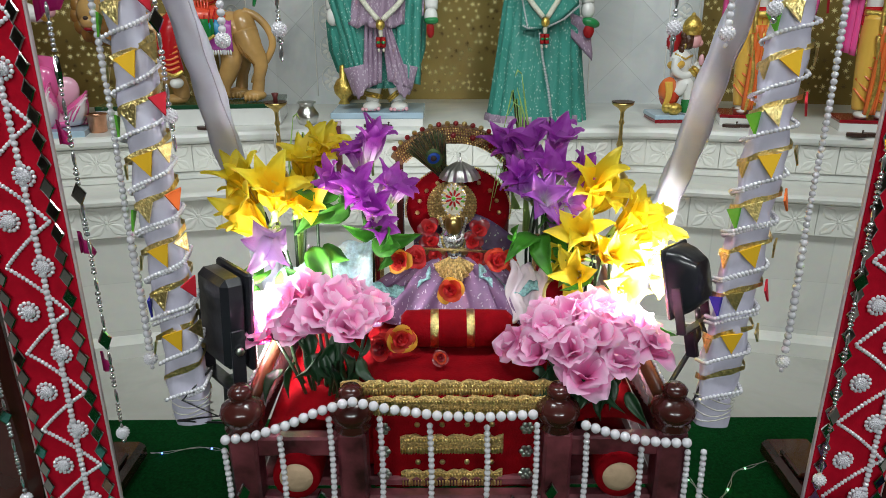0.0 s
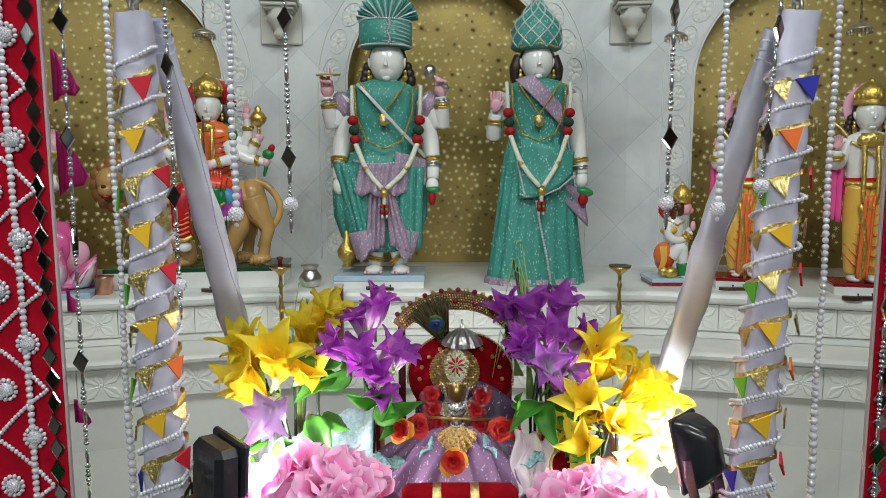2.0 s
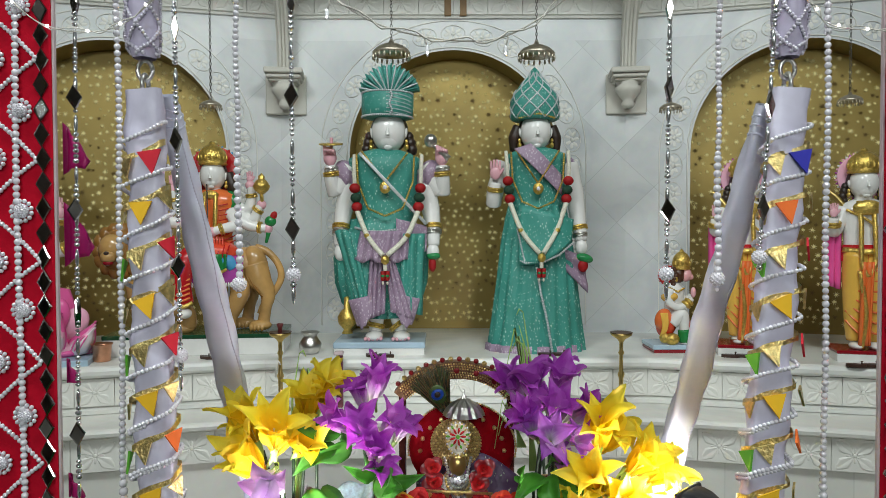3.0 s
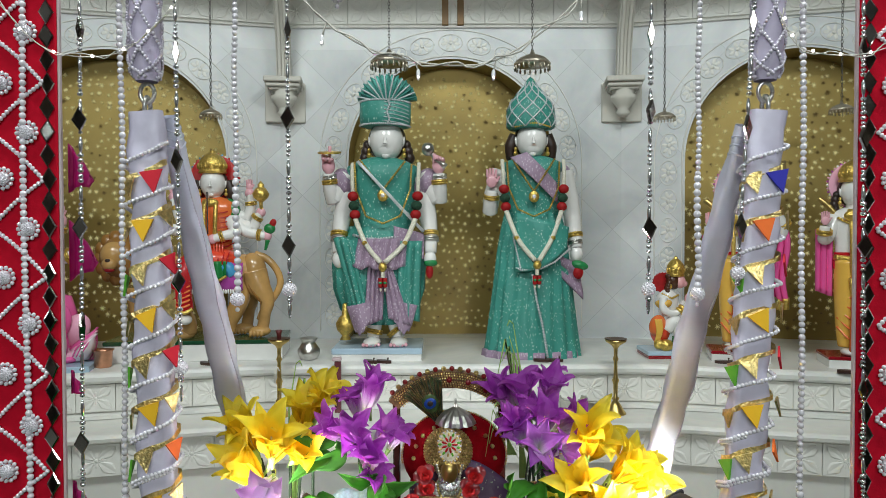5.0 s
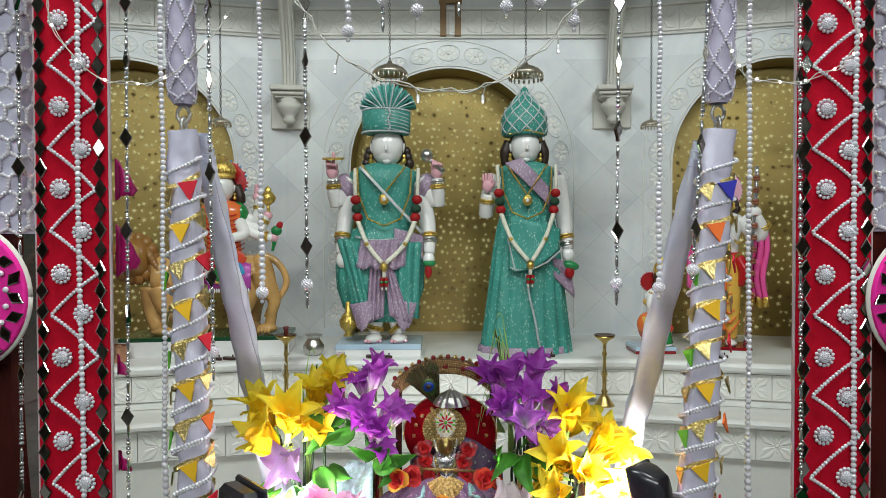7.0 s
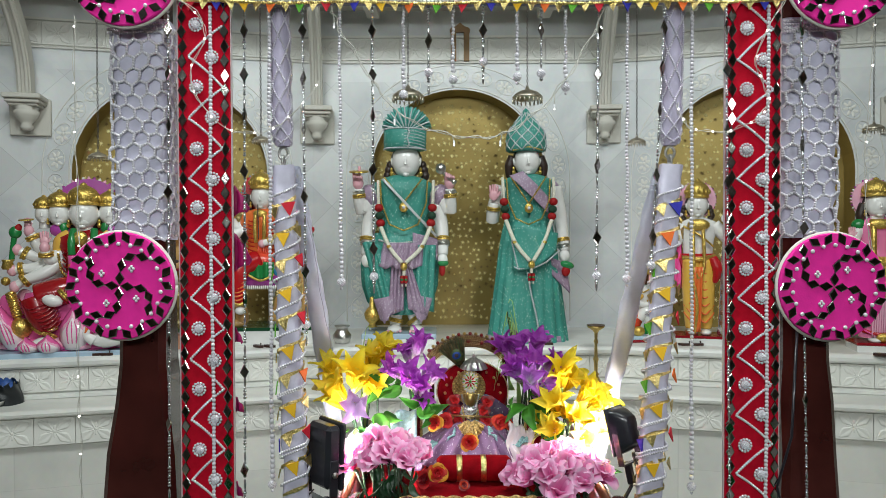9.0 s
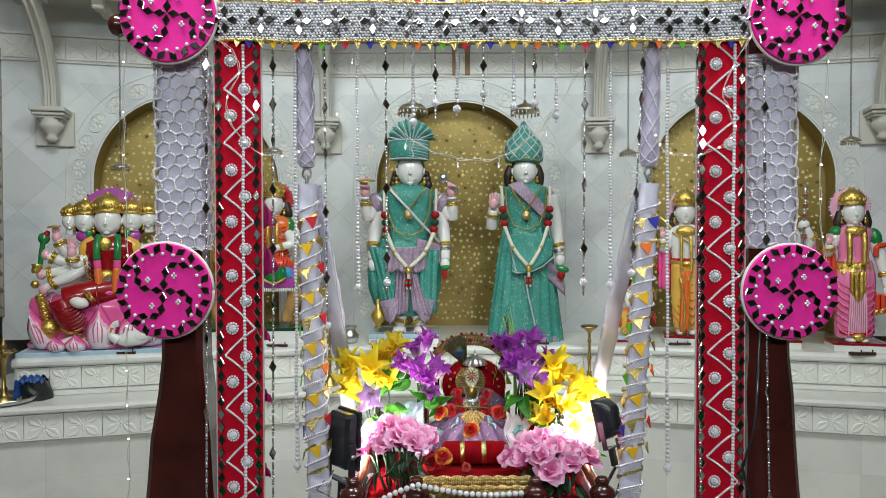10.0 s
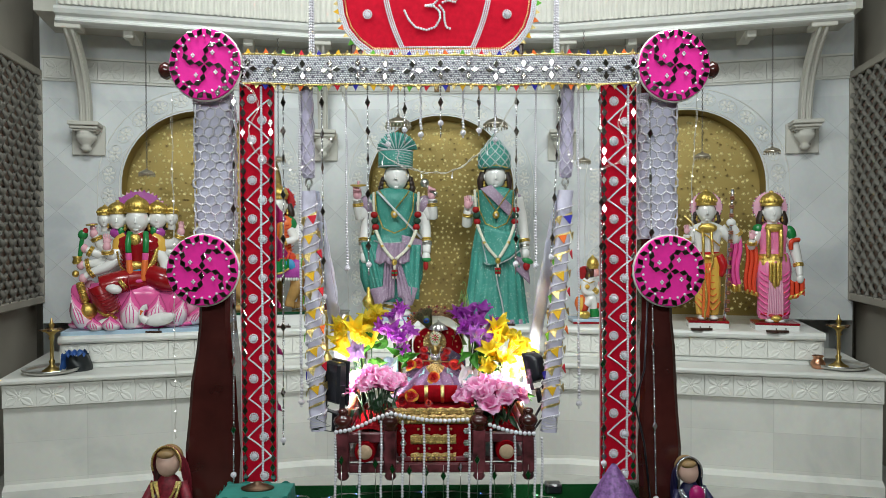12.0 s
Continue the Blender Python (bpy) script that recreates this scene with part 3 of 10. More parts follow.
def corbel(s, d0):
    """Curved bracket on a moulded block, under the eave."""
    f = face_m(s, 0, 0.028)
    if abs(abs(s) - SB) < 0.06:
        k = 1 if s > 0 else -1
        f = Matrix.Translation(on_wall(s, 0, 0.028)) @ Matrix.Rotation(-k * ANG / 2, 4, "Z")
    at = f @ Vector((0, 0, 1.64))
    t = thing("corbel", at, "cream moulded wall corbel carrying a curved bracket", "corbel", "corbels under the canopy", "structure")
    mb = MB(PLASTER)
    mb.box((0, -0.012, 1.72), (0.17, 0.024, 0.17), 0.004, m=f)
    for zz, w, dd, hh in ((1.795, 0.155, 0.15, 0.022), (1.775, 0.14, 0.135, 0.016), (1.762, 0.12, 0.12, 0.012)):
        mb.box((0, -dd / 2 - 0.01, zz), (w, dd, hh), 0.004, m=f)
    mb.lathe((0, -0.075, 0), [(0.0, 1.648), (0.018, 1.65), (0.03, 1.665), (0.022, 1.68), (0.03, 1.69), (0.05, 1.715), (0.055, 1.735), (0.045, 1.742), (0.056, 1.757)], 14, m=f)
    part("block", mb, t)
    mb = MB(PLASTER)
    pts = []
    for i in range(15):
        u = i / 14
        pts.append((-(0.075 + (d0 - 0.115) * (u ** 2.5)), 1.80 + (2.225 - 1.80) * u))
    w = 0.029
    vs, fs = [], []
    for i, (y, z) in enumerate(pts):
        th = 0.030 + 0.018 * (i / 14)
        for x, q in ((-w, -th), (w, -th), (w, th), (-w, th)):
            vs.append((x, y + q, z))
    for i in range(14):
        for j in range(4):
            k = (j + 1) % 4
            fs.append((i * 4 + j, i * 4 + k, i * 4 + 4 + k, i * 4 + 4 + j))
    fs += [(3, 2, 1, 0), (56, 57, 58, 59)]
    mb.add(vs, fs, None, False, f)
    for x in (-0.5, 0.5):
        mb.tube([(x * w, y - 0.036 - 0.02 * i / 14, z) for i, (y, z) in enumerate(pts)], 0.009, 6, m=f)
    mb.box((0, -d0 + 0.02, 2.236), (0.12, 0.11, 0.03), 0.004, m=f)
    part("bracket", mb, t)


def arch_wall(mb, top, depth):
    for bay in (-1, 0, 1):
        c = NICHE[bay + 1]
        lo, hi = (-SB, SB) if bay == 0 else ((SB, ENDS[1]) if bay > 0 else (-ENDS[0], -SB))
        xs = [lo] + [c - NR * math.cos(math.pi * i / 32) for i in range(33)] + [hi]
        zs = [ZSHELF] + [NSPRING + NR * math.sin(math.pi * i / 32) for i in range(33)] + [ZSHELF]
        for i in range(len(xs) - 1):
            edge = i in (0, len(xs) - 2)
            za, zb = (ZSHELF, ZSHELF) if edge else (zs[i], zs[i + 1])
            sa, sb = xs[i], xs[i + 1]
            if bay:
                sa, sb = (max(sa, SB + 1e-4), sb) if bay > 0 else (sa, min(sb, -SB - 1e-4))
            mb.add([on_wall(sa, 0, za), on_wall(sb, 0, zb), on_wall(sb, 0, top), on_wall(sa, 0, top)], [(0, 1, 2, 3)], WALLM, False)
            if not edge:
                mb.add([on_wall(sa, 0, za), on_wall(sb, 0, zb), on_wall(sb, -depth, zb), on_wall(sa, -depth, za)], [(0, 3, 2, 1)], GOLDR, True)
            if i == 1:
                mb.add([on_wall(sa, 0, ZSHELF), on_wall(sa, 0, za), on_wall(sa, -depth, za), on_wall(sa, -depth, ZSHELF)], [(0, 3, 2, 1)], GOLDR, False)
            if i == len(xs) - 3:
                mb.add([on_wall(sb, 0, ZSHELF), on_wall(sb, 0, zb), on_wall(sb, -depth, zb), on_wall(sb, -depth, ZSHELF)], [(0, 1, 2, 3)], GOLDR, False)
        mb.box((0, 0.1, ZSHELF - 0.02), (2 * NR + 0.1, 0.9, 0.03), 0.001, MARBLE, face_m(c, 0, 0))
    # solid thickness behind the face, and the free ends
    for k in (-1, 1):
        e = ENDS[1] if k > 0 else -ENDS[0]
        mb.add([on_wall(e, 0, 0), on_wall(e, -0.45, 0), on_wall(e, -0.45, top), on_wall(e, 0, top)], [(0, 1, 2, 3) if k > 0 else (3, 2, 1, 0)], MARBLE, False)
    q = [on_wall(-ENDS[0], -0.45, 0), Vector((CX - SB, YW + 0.45, 0)), Vector((CX + SB, YW + 0.45, 0)), on_wall(ENDS[1], -0.45, 0)]
    up = Vector((0, 0, top))
    for i in range(3):
        mb.add([q[i], q[i + 1], q[i + 1] + up, q[i] + up], [(3, 2, 1, 0)], MARBLE, False)


def star_foils(parent, c):
    """Gold foil stars scattered over a niche panel, some of them dark."""
    rnd = random.Random(int(c * 10) + 50)
    mb, md = MB(STARM), MB(STARD)
    f = face_m(c, -0.17, 0)
    pts, g = [], 0.033
    for j in range(int((NSPRING + NR - 0.76) / g)):
        for i in range(-14, 15):
            x, z = (i + 0.5 * (j % 2)) * g + rnd.uniform(-0.009, 0.009), 0.765 + j * g + rnd.uniform(-0.009, 0.009)
            if abs(x) > NR - 0.015 or (z > NSPRING and x * x + (z - NSPRING) ** 2 > (NR - 0.015) ** 2):
                continue
            if rnd.random() < 0.88:
                pts.append((x, z))
    for i, (x, z) in enumerate(pts):
        a0, r = rnd.uniform(0, 6), rnd.choice((0.009, 0.012, 0.0155))
        n = 16
        vs = [(0, -0.0012, 0)] + [((r if j % 2 == 0 else r * 0.28) * math.cos(a0 + j * math.pi / 8), 0, (r if j % 2 == 0 else r * 0.28) * math.sin(a0 + j * math.pi / 8)) for j in range(n)]
        # each star is tipped up by chance so that it catches the lamps
        g = f @ pose(x, -0.004, z, -rnd.uniform(3, 19), 0, rnd.uniform(-11, 11))
        (md if rnd.random() < 0.15 else mb).add(vs, [(0, 1 + (j + 1) % n, 1 + j) for j in range(n)], None, False, g)
    part("star_foil", mb, parent, "scattered gold foil stars")["kind"] = "stuff"
    part("worn_star", md, parent, "foil stars of a dark colour")["kind"] = "stuff"


def carving(parent, c):
    """Raised band of oval medallions round a niche."""
    f = face_m(c, 0, 0)
    mb = MB(CARVED)
    r0, r1 = NR + 0.012, NR + 0.125

    def path(r, n=40):
        q = [(-r, 0.76)] + [(-r, 0.76 + (NSPRING - 0.76) * i / 8) for i in range(1, 8)]
        q += [(-r * math.cos(math.pi * i / n), NSPRING + r * math.sin(math.pi * i / n)) for i in range(n + 1)]
        return q + [(-x, z) for x, z in q[7::-1]]
    for r, w in ((r0, 0.0032), (r1, 0.0026)):
        mb.tube([(x, -0.002, z) for x, z in path(r)], w, 6, m=f)
    part("band_edge", mb, parent)
    rm = (r0 + r1) / 2
    oval = MB(CARVED)
    oval.tube([(0.036 * math.cos(a), -0.003, 0.052 * math.sin(a)) for a in [2 * math.pi * i / 18 for i in range(19)]], 0.0017, 5)
    for k in range(7):
        a = math.pi * 2 * k / 7
        oval.ball((0, 0, 0), (0.017, 0.0014, 0.008), 6, 4, m=Matrix.Translation((0.018 * math.cos(a), 0.0004, 0.028 * math.sin(a))) @ Matrix.Rotation(-a, 4, "Y"))
    oval.ball((0, -0.001, 0), (0.008, 0.0035, 0.01), 6, 4)
    me = mesh_of("medallion", oval)
    places = []
    for k in (-1, 1):
        for i in range(6):
            places.append(f @ Matrix.Translation((k * rm, 0, 0.83 + i * 0.122)))
    for i in range(13):
        a = math.pi * (i + 0.5) / 13
        places.append(f @ Matrix.Translation((rm * math.cos(a), 0, NSPRING + rm * math.sin(a))) @ Matrix.Rotation(-a, 4, "Y"))
    pieces(parent, "medallion", me, places)


def jali_panel(m, x0, x1, z0, z1):
    """Pierced stone screen: wavy upright strands that leave rows of lens-shaped holes, before a brown sheet that stands
    for the dark gap.
    """
    cx, cz = (x0 + x1) / 2, (z0 + z1) / 2
    w = solid("jali_screen", MB(BACKDROP).box((cx, 0.0, cz), (x1 - x0 + 0.1, 0.02, z1 - z0 + 0.1), 0.002, m=m), "grey pierced stone lattice screen", "lattice", kind="structure")
    mb = MB(JALI)
    n = int((x1 - x0) / 0.052)
    for k in range(n + 1):
        run = []
        for i in range(int((z1 - z0) / 0.0105) + 1):
            z = z0 + i * 0.0105
            q = 2 * math.pi * z / 0.084 + math.pi * k
            run.append((x0 + (x1 - x0) * k / n + 0.0165 * math.sin(q), -0.045 + 0.008 * math.cos(q), z))
        mb.tube(run, [0.0125 + 0.003 * math.cos(4 * math.pi * p[2] / 0.084) for p in run], 6, flat=0.8, m=m)
    part("lattice", mb, w)
    mb = MB(GREYW)
    for xx in (x0 - 0.02, x1 + 0.02):
        mb.box((xx, -0.03, cz), (0.04, 0.07, z1 - z0 + 0.08), 0.004, m=m)
    for zz in (z0 - 0.02, z1 + 0.02):
        mb.box((cx, -0.03, zz), (x1 - x0, 0.066, 0.04), 0.004, m=m)
    part("surround", mb, w)


def side_frame(x, y, dx, dy):
    """Frame on a wall that starts at x, y and runs along dx, dy: y into it, z up."""
    d = Vector((dx, dy, 0)).normalized()
    return Matrix(((d.x, -d.y, 0, x), (d.y, d.x, 0, y), (0, 0, 1, 0), (0, 0, 0, 1)))


def build_structure():
    solid("floor", MB(FLOORM).box((0, 0.2, -0.05), (7.0, 8.4, 0.1), 0.002), "pale veined marble hall floor", "floor", kind="structure")
    mb = MB(BASEM)
    along(mb, [(0, 0), (0.775, 0), (0.775, 0.05), (0.755, 0.065), (0.74, 0.07), (0.74, 0.42), (0.75, 0.424), (0.75, 0.535), (0.785, 0.537), (0.793, 0.543), (0.795, 0.553), (0.79, 0.561), (0.783, ZC), (0, ZC)], (2.235, 2.255))
    base = solid("altar_base", mb, "white marble altar base with a moulded counter edge", "altar base", kind="structure")
    mb = MB(MARBLE)
    along(mb, [(0, ZC + 0.002), (0.60, ZC + 0.002), (0.60, 0.58), (0.58, 0.587), (0.58, 0.685), (0.607, 0.688), (0.614, 0.697), (0.615, 0.71), (0.61, 0.72), (0.60, ZSHELF), (0, ZSHELF)], (2.04, 2.05))
    shelf = solid("altar_shelf", mb, "white marble upper altar step with a rounded edge", "altar step", kind="structure")
    mb = MB(WALLM)
    arch_wall(mb, 2.5, 0.17)
    wall = solid("altar_wall", mb, "white marble altar wall with three arched gold niches", "wall", kind="structure")
    for c in NICHE:
        part("niche_panel", MB(GOLDP).box((0, 0.02, 1.35), (2 * NR + 0.1, 0.04, 1.4), 0.001, m=face_m(c, -0.17, 0)), wall, "gold panel scattered with foil stars")
        star_foils(wall, c)
        carving(wall, c)
    mb = MB(CARVED)
    along(mb, [(0.0, 2.072), (0.012, 2.072), (0.014, 2.078), (0.004, 2.082), (0.004, 2.196), (0.016, 2.2), (0.016, 2.21), (0.0, 2.212)], short(0.01))
    part("wall_frieze", mb, wall)
    # brown strips in the middle of the upper frieze
    for x in (0.022, 0.088):
        part("wood_strip", MB(WOODT).box((x, 2.985, 2.155), (0.028, 0.02, 0.15), 0.002), wall, "short brown wooden strip")
    dome = [(-0.050, 2.225), (-0.052, 2.238), (-0.042, 2.248), (-0.022, 2.254), (0.0, 2.272), (0.022, 2.254), (0.042, 2.248), (0.052, 2.238), (0.050, 2.225)]
    part("wood_dome", MB(WOODT).prism([(0.055 + x, z) for x, z in dome], 2.975, 2.995), wall, "small brown wooden onion dome")
    # canopy
    mb = MB(PLASTER)
    along(mb, [(-0.4, 2.34), (0.40, 2.34), (0.40, 2.46), (-0.4, 2.46)], short(0.08))
    solid("altar_canopy", mb, "cream plaster canopy soffit over the altar", "canopy", kind="structure")
    mb = MB(MARBLE)
    along(mb, [(0.40, 2.27), (0.46, 2.27), (0.475, 2.278), (0.475, 2.288), (0.462, 2.294), (0.462, 2.305), (0.49, 2.312), (0.50, 2.33), (0.49, 2.348), (0.45, 2.352), (0.45, 2.8), (0.40, 2.8)], (ENDS[0] - 0.195, ENDS[1] - 0.14))
    eave = solid("eave_moulding", mb, "white moulded eave of the altar canopy", "moulding", kind="structure")
    mb = MB(CLOTHW)
    n = 420
    for bay in (-1, 0, 1):
        lo, hi = ((-SB + 0.06, SB - 0.06), (SB + 0.06, ENDS[1] - 0.16), (-ENDS[0] + 0.21, -SB - 0.06))[bay]
        k = int((hi - lo) / 0.03) * 4
        mb.sheet(lambda u, v: on_wall(lo + (hi - lo) * u, 0.462 + 0.012 * (1 + math.sin(u * k * math.pi / 2)) + 0.01 * v, 2.36 + 0.42 * v), k, 3)
    part("pleated_valance", mb, eave, "white pleated cloth valance")
    # beam ends under the soffit
    for s in (-1.75, -1.15, -0.42, 0.42, 1.15, 1.75):
        f = face_m(s, 0, 0)
        mb = MB(PLASTER).prism([(-0.035, 2.339), (0.035, 2.339), (0.03, 2.27), (-0.03, 2.27)], -0.40, -0.1, m=f)
        mb.box((0, -0.36, 2.255), (0.05, 0.07, 0.04), 0.006, m=f)
        solid("soffit_bracket", mb, "short cream bracket under the canopy", "bracket", "brackets under the canopy", "structure")
    for s, d in ((-0.715, 0.42), (SB, 0.42), (-2.02, 0.42), (2.08, 0.42)):
        corbel(s, d)
    # wall_south is out of view; its brown is there for the mirrors to reflect
    for nm, c, sz in (("wall_east", (3.45, 0.2, 1.6), (0.1, 8.4, 3.2)), ("wall_west", (-3.45, 0.2, 1.6), (0.1, 8.4, 3.2)), ("wall_north", (0, 4.4, 1.6), (7, 0.1, 3.2)), ("wall_south", (0, -4.0, 1.6), (7, 0.1, 3.2))):
        solid(nm, MB(BACKDROP if nm == "wall_south" else GREYW).box(c, sz, 0.002), "plain grey painted hall wall", "wall", kind="structure")
    # the hall's side walls run towards the viewer from the altar's ends
    west, east = side_frame(-2.025, 1.50, -0.18, 1.0), side_frame(2.400, 2.70, -0.196, -0.98)
    for m in (west, east):
        solid("side_wall", MB(GREYW).box((0.62, 0.06, 1.6), (1.24, 0.08, 3.2), 0.002, m=m), "grey-brown painted wall beside the altar", "wall", kind="structure")
    jali_panel(west, 0.14, 1.11, 0.88, 2.09)
    jali_panel(east, 0.13, 1.10, 0.88, 2.07)
    solid("ceiling", MB(CEILM).box((0, 0.2, 3.25), (7.0, 8.4, 0.1), 0.002), "plain cream hall ceiling", "ceiling", kind="structure")
    mb = MB(CARPET).box((0.02, 0.35, 0.135), (1.75, 1.98, 0.27), 0.012)
    solid("stage", mb, "low stage covered with green turf carpet", "stage", kind="structure")
    return base, shelf, wall


ALTAR = build_structure()


# ---- the decorated swing frame ----
def bead_line(mb, pts, r, step, seg=7, rings=5, material=None, m=None, jitter=0.0):
    """Beads threaded along a line of points."""
    pts = [Vector(p) for p in pts]
    left = 0.0
    for a, b in zip(pts[:-1], pts[1:]):
        d = (b - a).length
        q = left
        while q < d:
            c = a.lerp(b, q / d)
            mb.ball(c, r * (1 + jitter * random.uniform(-1, 1)), seg, rings, material, m)
            q += step
        left = q - d
    return mb


def diamond_mesh(name, w, h, t=0.003):
    """Cut mirror lozenge with a bevelled face."""
    mb = MB(MIRROR)
    p = [(0, -h / 2), (w / 2, 0), (0, h / 2), (-w / 2, 0)]
    vs = [(x, t / 2, z) for x, z in p] + [(x, -t / 4, z) for x, z in p] + [(x * 0.8, -t / 2, z * 0.8) for x, z in p]
    fs = [(3, 2, 1, 0), (8, 9, 10, 11)]
    for i in range(4):
        k = (i + 1) % 4
        fs += [(i, k, 4 + k, 4 + i), (4 + i, 4 + k, 8 + k, 8 + i)]
    mb.add(vs, fs, None, False)
    return mesh_of(name, mb)


EDGE_MIRROR = diamond_mesh("mirror", 0.0175, 0.0300)
DISC_PEARL = mesh_of("pearl", MB(PEARL).ball((0, 0, 0), 0.0042, 8, 6))
SMALL_PEARL = mesh_of("pearl", MB(PEARL).ball((0, 0, 0), 0.0032, 7, 5))
DISC_MIRROR = diamond_mesh("mirror", 0.0175, 0.0275)
BAND_MIRROR = diamond_mesh("mirror", 0.0165, 0.0250)
HANG_MIRROR = diamond_mesh("mirror", 0.0170, 0.0300, 0.004)
LONG_MIRROR = diamond_mesh("mirror", 0.0090, 0.0340, 0.006)


def tilt_jitter(rnd, deg):
    return pose(0, 0, 0, rnd.uniform(-deg, deg), rnd.uniform(-deg, deg) * 0.5, rnd.uniform(-deg, deg))


def rosette_mesh():
    """Dome of tiny beads ringed with pearls."""
    mb = MB(PEARL)
    for k in range(13):
        a = 2 * math.pi * k / 13
        mb.ball((0.0120 * math.cos(a), -0.003, 0.0120 * math.sin(a)), 0.0028, 6, 5)
    mb.ball((0, -0.002, 0), (0.0090, 0.0062, 0.0090), 10, 6)
    for k in range(44):
        a, r = 2.4 * k, 0.0088 * (k / 44) ** 0.5
        mb.ball((r * math.cos(a), -0.0022 - 0.0060 * math.sqrt(max(0, 1 - (r / 0.0090) ** 2)), r * math.sin(a)), 0.0012, 5, 3)
    return mesh_of("rosette", mb)


ROSETTE = rosette_mesh()


def red_panel(x0, x1, line, zlo, zhi, seed):
    y = 0.805
    rnd = random.Random(seed)
    w = x1 - x0
    t = thing("red_banner", ((x0 + x1) / 2, y, zlo), "red felt panel with mirror edges, pearl zigzag and pearl rosettes", "panel", "red panels of the swing frame")
    part("board", MB(REDP).box(((x0 + x1) / 2, y + 0.006, (zlo + zhi) / 2), (w, 0.010, zhi - zlo), 0.002), t)
    part("edging", MB(PINKE).box((x1 + 0.0015, y + 0.006, (zlo + zhi) / 2), (0.003, 0.006, zhi - zlo), 0.001).box((x0 - 0.0015, y + 0.006, (zlo + zhi) / 2), (0.003, 0.006, zhi - zlo), 0.001), t, "pink edge strip")
    zs = [zlo + 0.01 + 0.0078 * i for i in range(int((zhi - zlo - 0.02) / 0.0078))]
    pieces(t, "pearl", DISC_PEARL, [Matrix.Translation((x0 + line * w + 0.0015 * math.sin(z * 9), y - 0.004, z)) for z in zs])
    zig, ros = [], []
    z, k, per = zlo + 0.02, 0, 0.0585
    while z < zhi:
        zig.append((x0 + w * ((0.20, 0.86)[k % 2] + rnd.uniform(-0.02, 0.02)), y - 0.002, z))
        ros.append((x0 + w * (0.66, 0.36)[k % 2], z + rnd.uniform(-0.002, 0.002)))
        z += per + rnd.uniform(-0.002, 0.002)
        k += 1
    pts = []
    for i in range(len(zig) - 1):
        a, b = Vector(zig[i]), Vector(zig[i + 1])
        n = 8
        for j in range(n):
            u = j / n
            q = a.lerp(b, u)
            q.z += 0.004 * math.sin(math.pi * u)
            pts.append(q)
    pts.append(Vector(zig[-1]))
    part("pearl_zigzag", bead_line(MB(PEARL), pts, 0.0030, 0.0053, 6, 5), t)
    pieces(t, "rosette", ROSETTE, [Matrix.Translation((x, y, z)) @ pose(0, 0, 0, 0, rnd.uniform(0, 40), 0) for x, z in ros if z < zhi - 0.01])
    places = []
    for xx in (x0 + 0.0095, x1 - 0.0095):
        z = zlo + 0.015
        while z < zhi:
            places.append(Matrix.Translation((xx + rnd.uniform(-0.001, 0.001), y - 0.002, z)) @ tilt_jitter(rnd, 8))
            z += 0.0285
    pieces(t, "mirror", EDGE_MIRROR, places)


def disc(x, z, seed, lean=0):
    rnd = random.Random(seed)
    y, r = 0.790, 0.104
    t = thing("decorated_disc", (x, y, z - r), "magenta felt disc edged with mirrors and pearls", "disc", "magenta discs on the posts")
    f = Matrix.Translation((x, y, z)) @ pose(0, 0, 0, lean, seed % 3 - 1, 0)
    part("board", MB(PINKD).lathe((0, 0, 0), [(r - 0.001, -0.008), (r, -0.006), (r, 0.004), (r - 0.002, 0.006)], 48, m=f @ pose(0, 0, 0, 90), smooth=False), t)
    part("rim", MB(CLOTHW).tube([(r * math.cos(a), 0.006, r * math.sin(a)) for a in [2 * math.pi * i / 48 for i in range(49)]], 0.0045, 6, m=f), t, "white padded rim")
    places = []
    for k in range(22):
        a = 2 * math.pi * k / 22
        rr = r - 0.010 if k % 2 else r - 0.012
        places.append(f @ Matrix.Translation((rr * math.cos(a), -0.008, rr * math.sin(a))) @ Matrix.Rotation(-a + radians(55 if k % 2 else 125), 4, "Y") @ tilt_jitter(rnd, 2.5))
    arm = [(0.000, 0.0150, 0), (0.002, 0.0405, 8), (0.0165, 0.0570, 62), (0.0405, 0.0590, 100)]
    for q in range(4):
        for ax, az, rot in arm:
            places.append(f @ Matrix.Rotation(math.pi / 2 * q + radians(4), 4, "Y") @ Matrix.Translation((ax, -0.008, az)) @ Matrix.Rotation(radians(rot), 4, "Y") @ tilt_jitter(rnd, 2.5))
    pieces(t, "mirror", DISC_MIRROR, places)
    places = [f @ Matrix.Translation((0.081 * math.cos(2 * math.pi * (k + 0.5) / 22), -0.010, 0.081 * math.sin(2 * math.pi * (k + 0.5) / 22))) for k in range(22)]
    pieces(t, "pearl", DISC_PEARL, places)
    places = []
    for q in range(4):
        a = math.pi / 4 + math.pi / 2 * q + 0.15
        for dx, dz in ((0.0036, 0), (-0.0036, 0), (0, 0.0044), (0, -0.0044)):
            places.append(f @ Matrix.Translation((0.041 * math.cos(a) + dx, -0.010, 0.041 * math.sin(a) + dz)))
    pieces(t, "pearl", SMALL_PEARL, places)


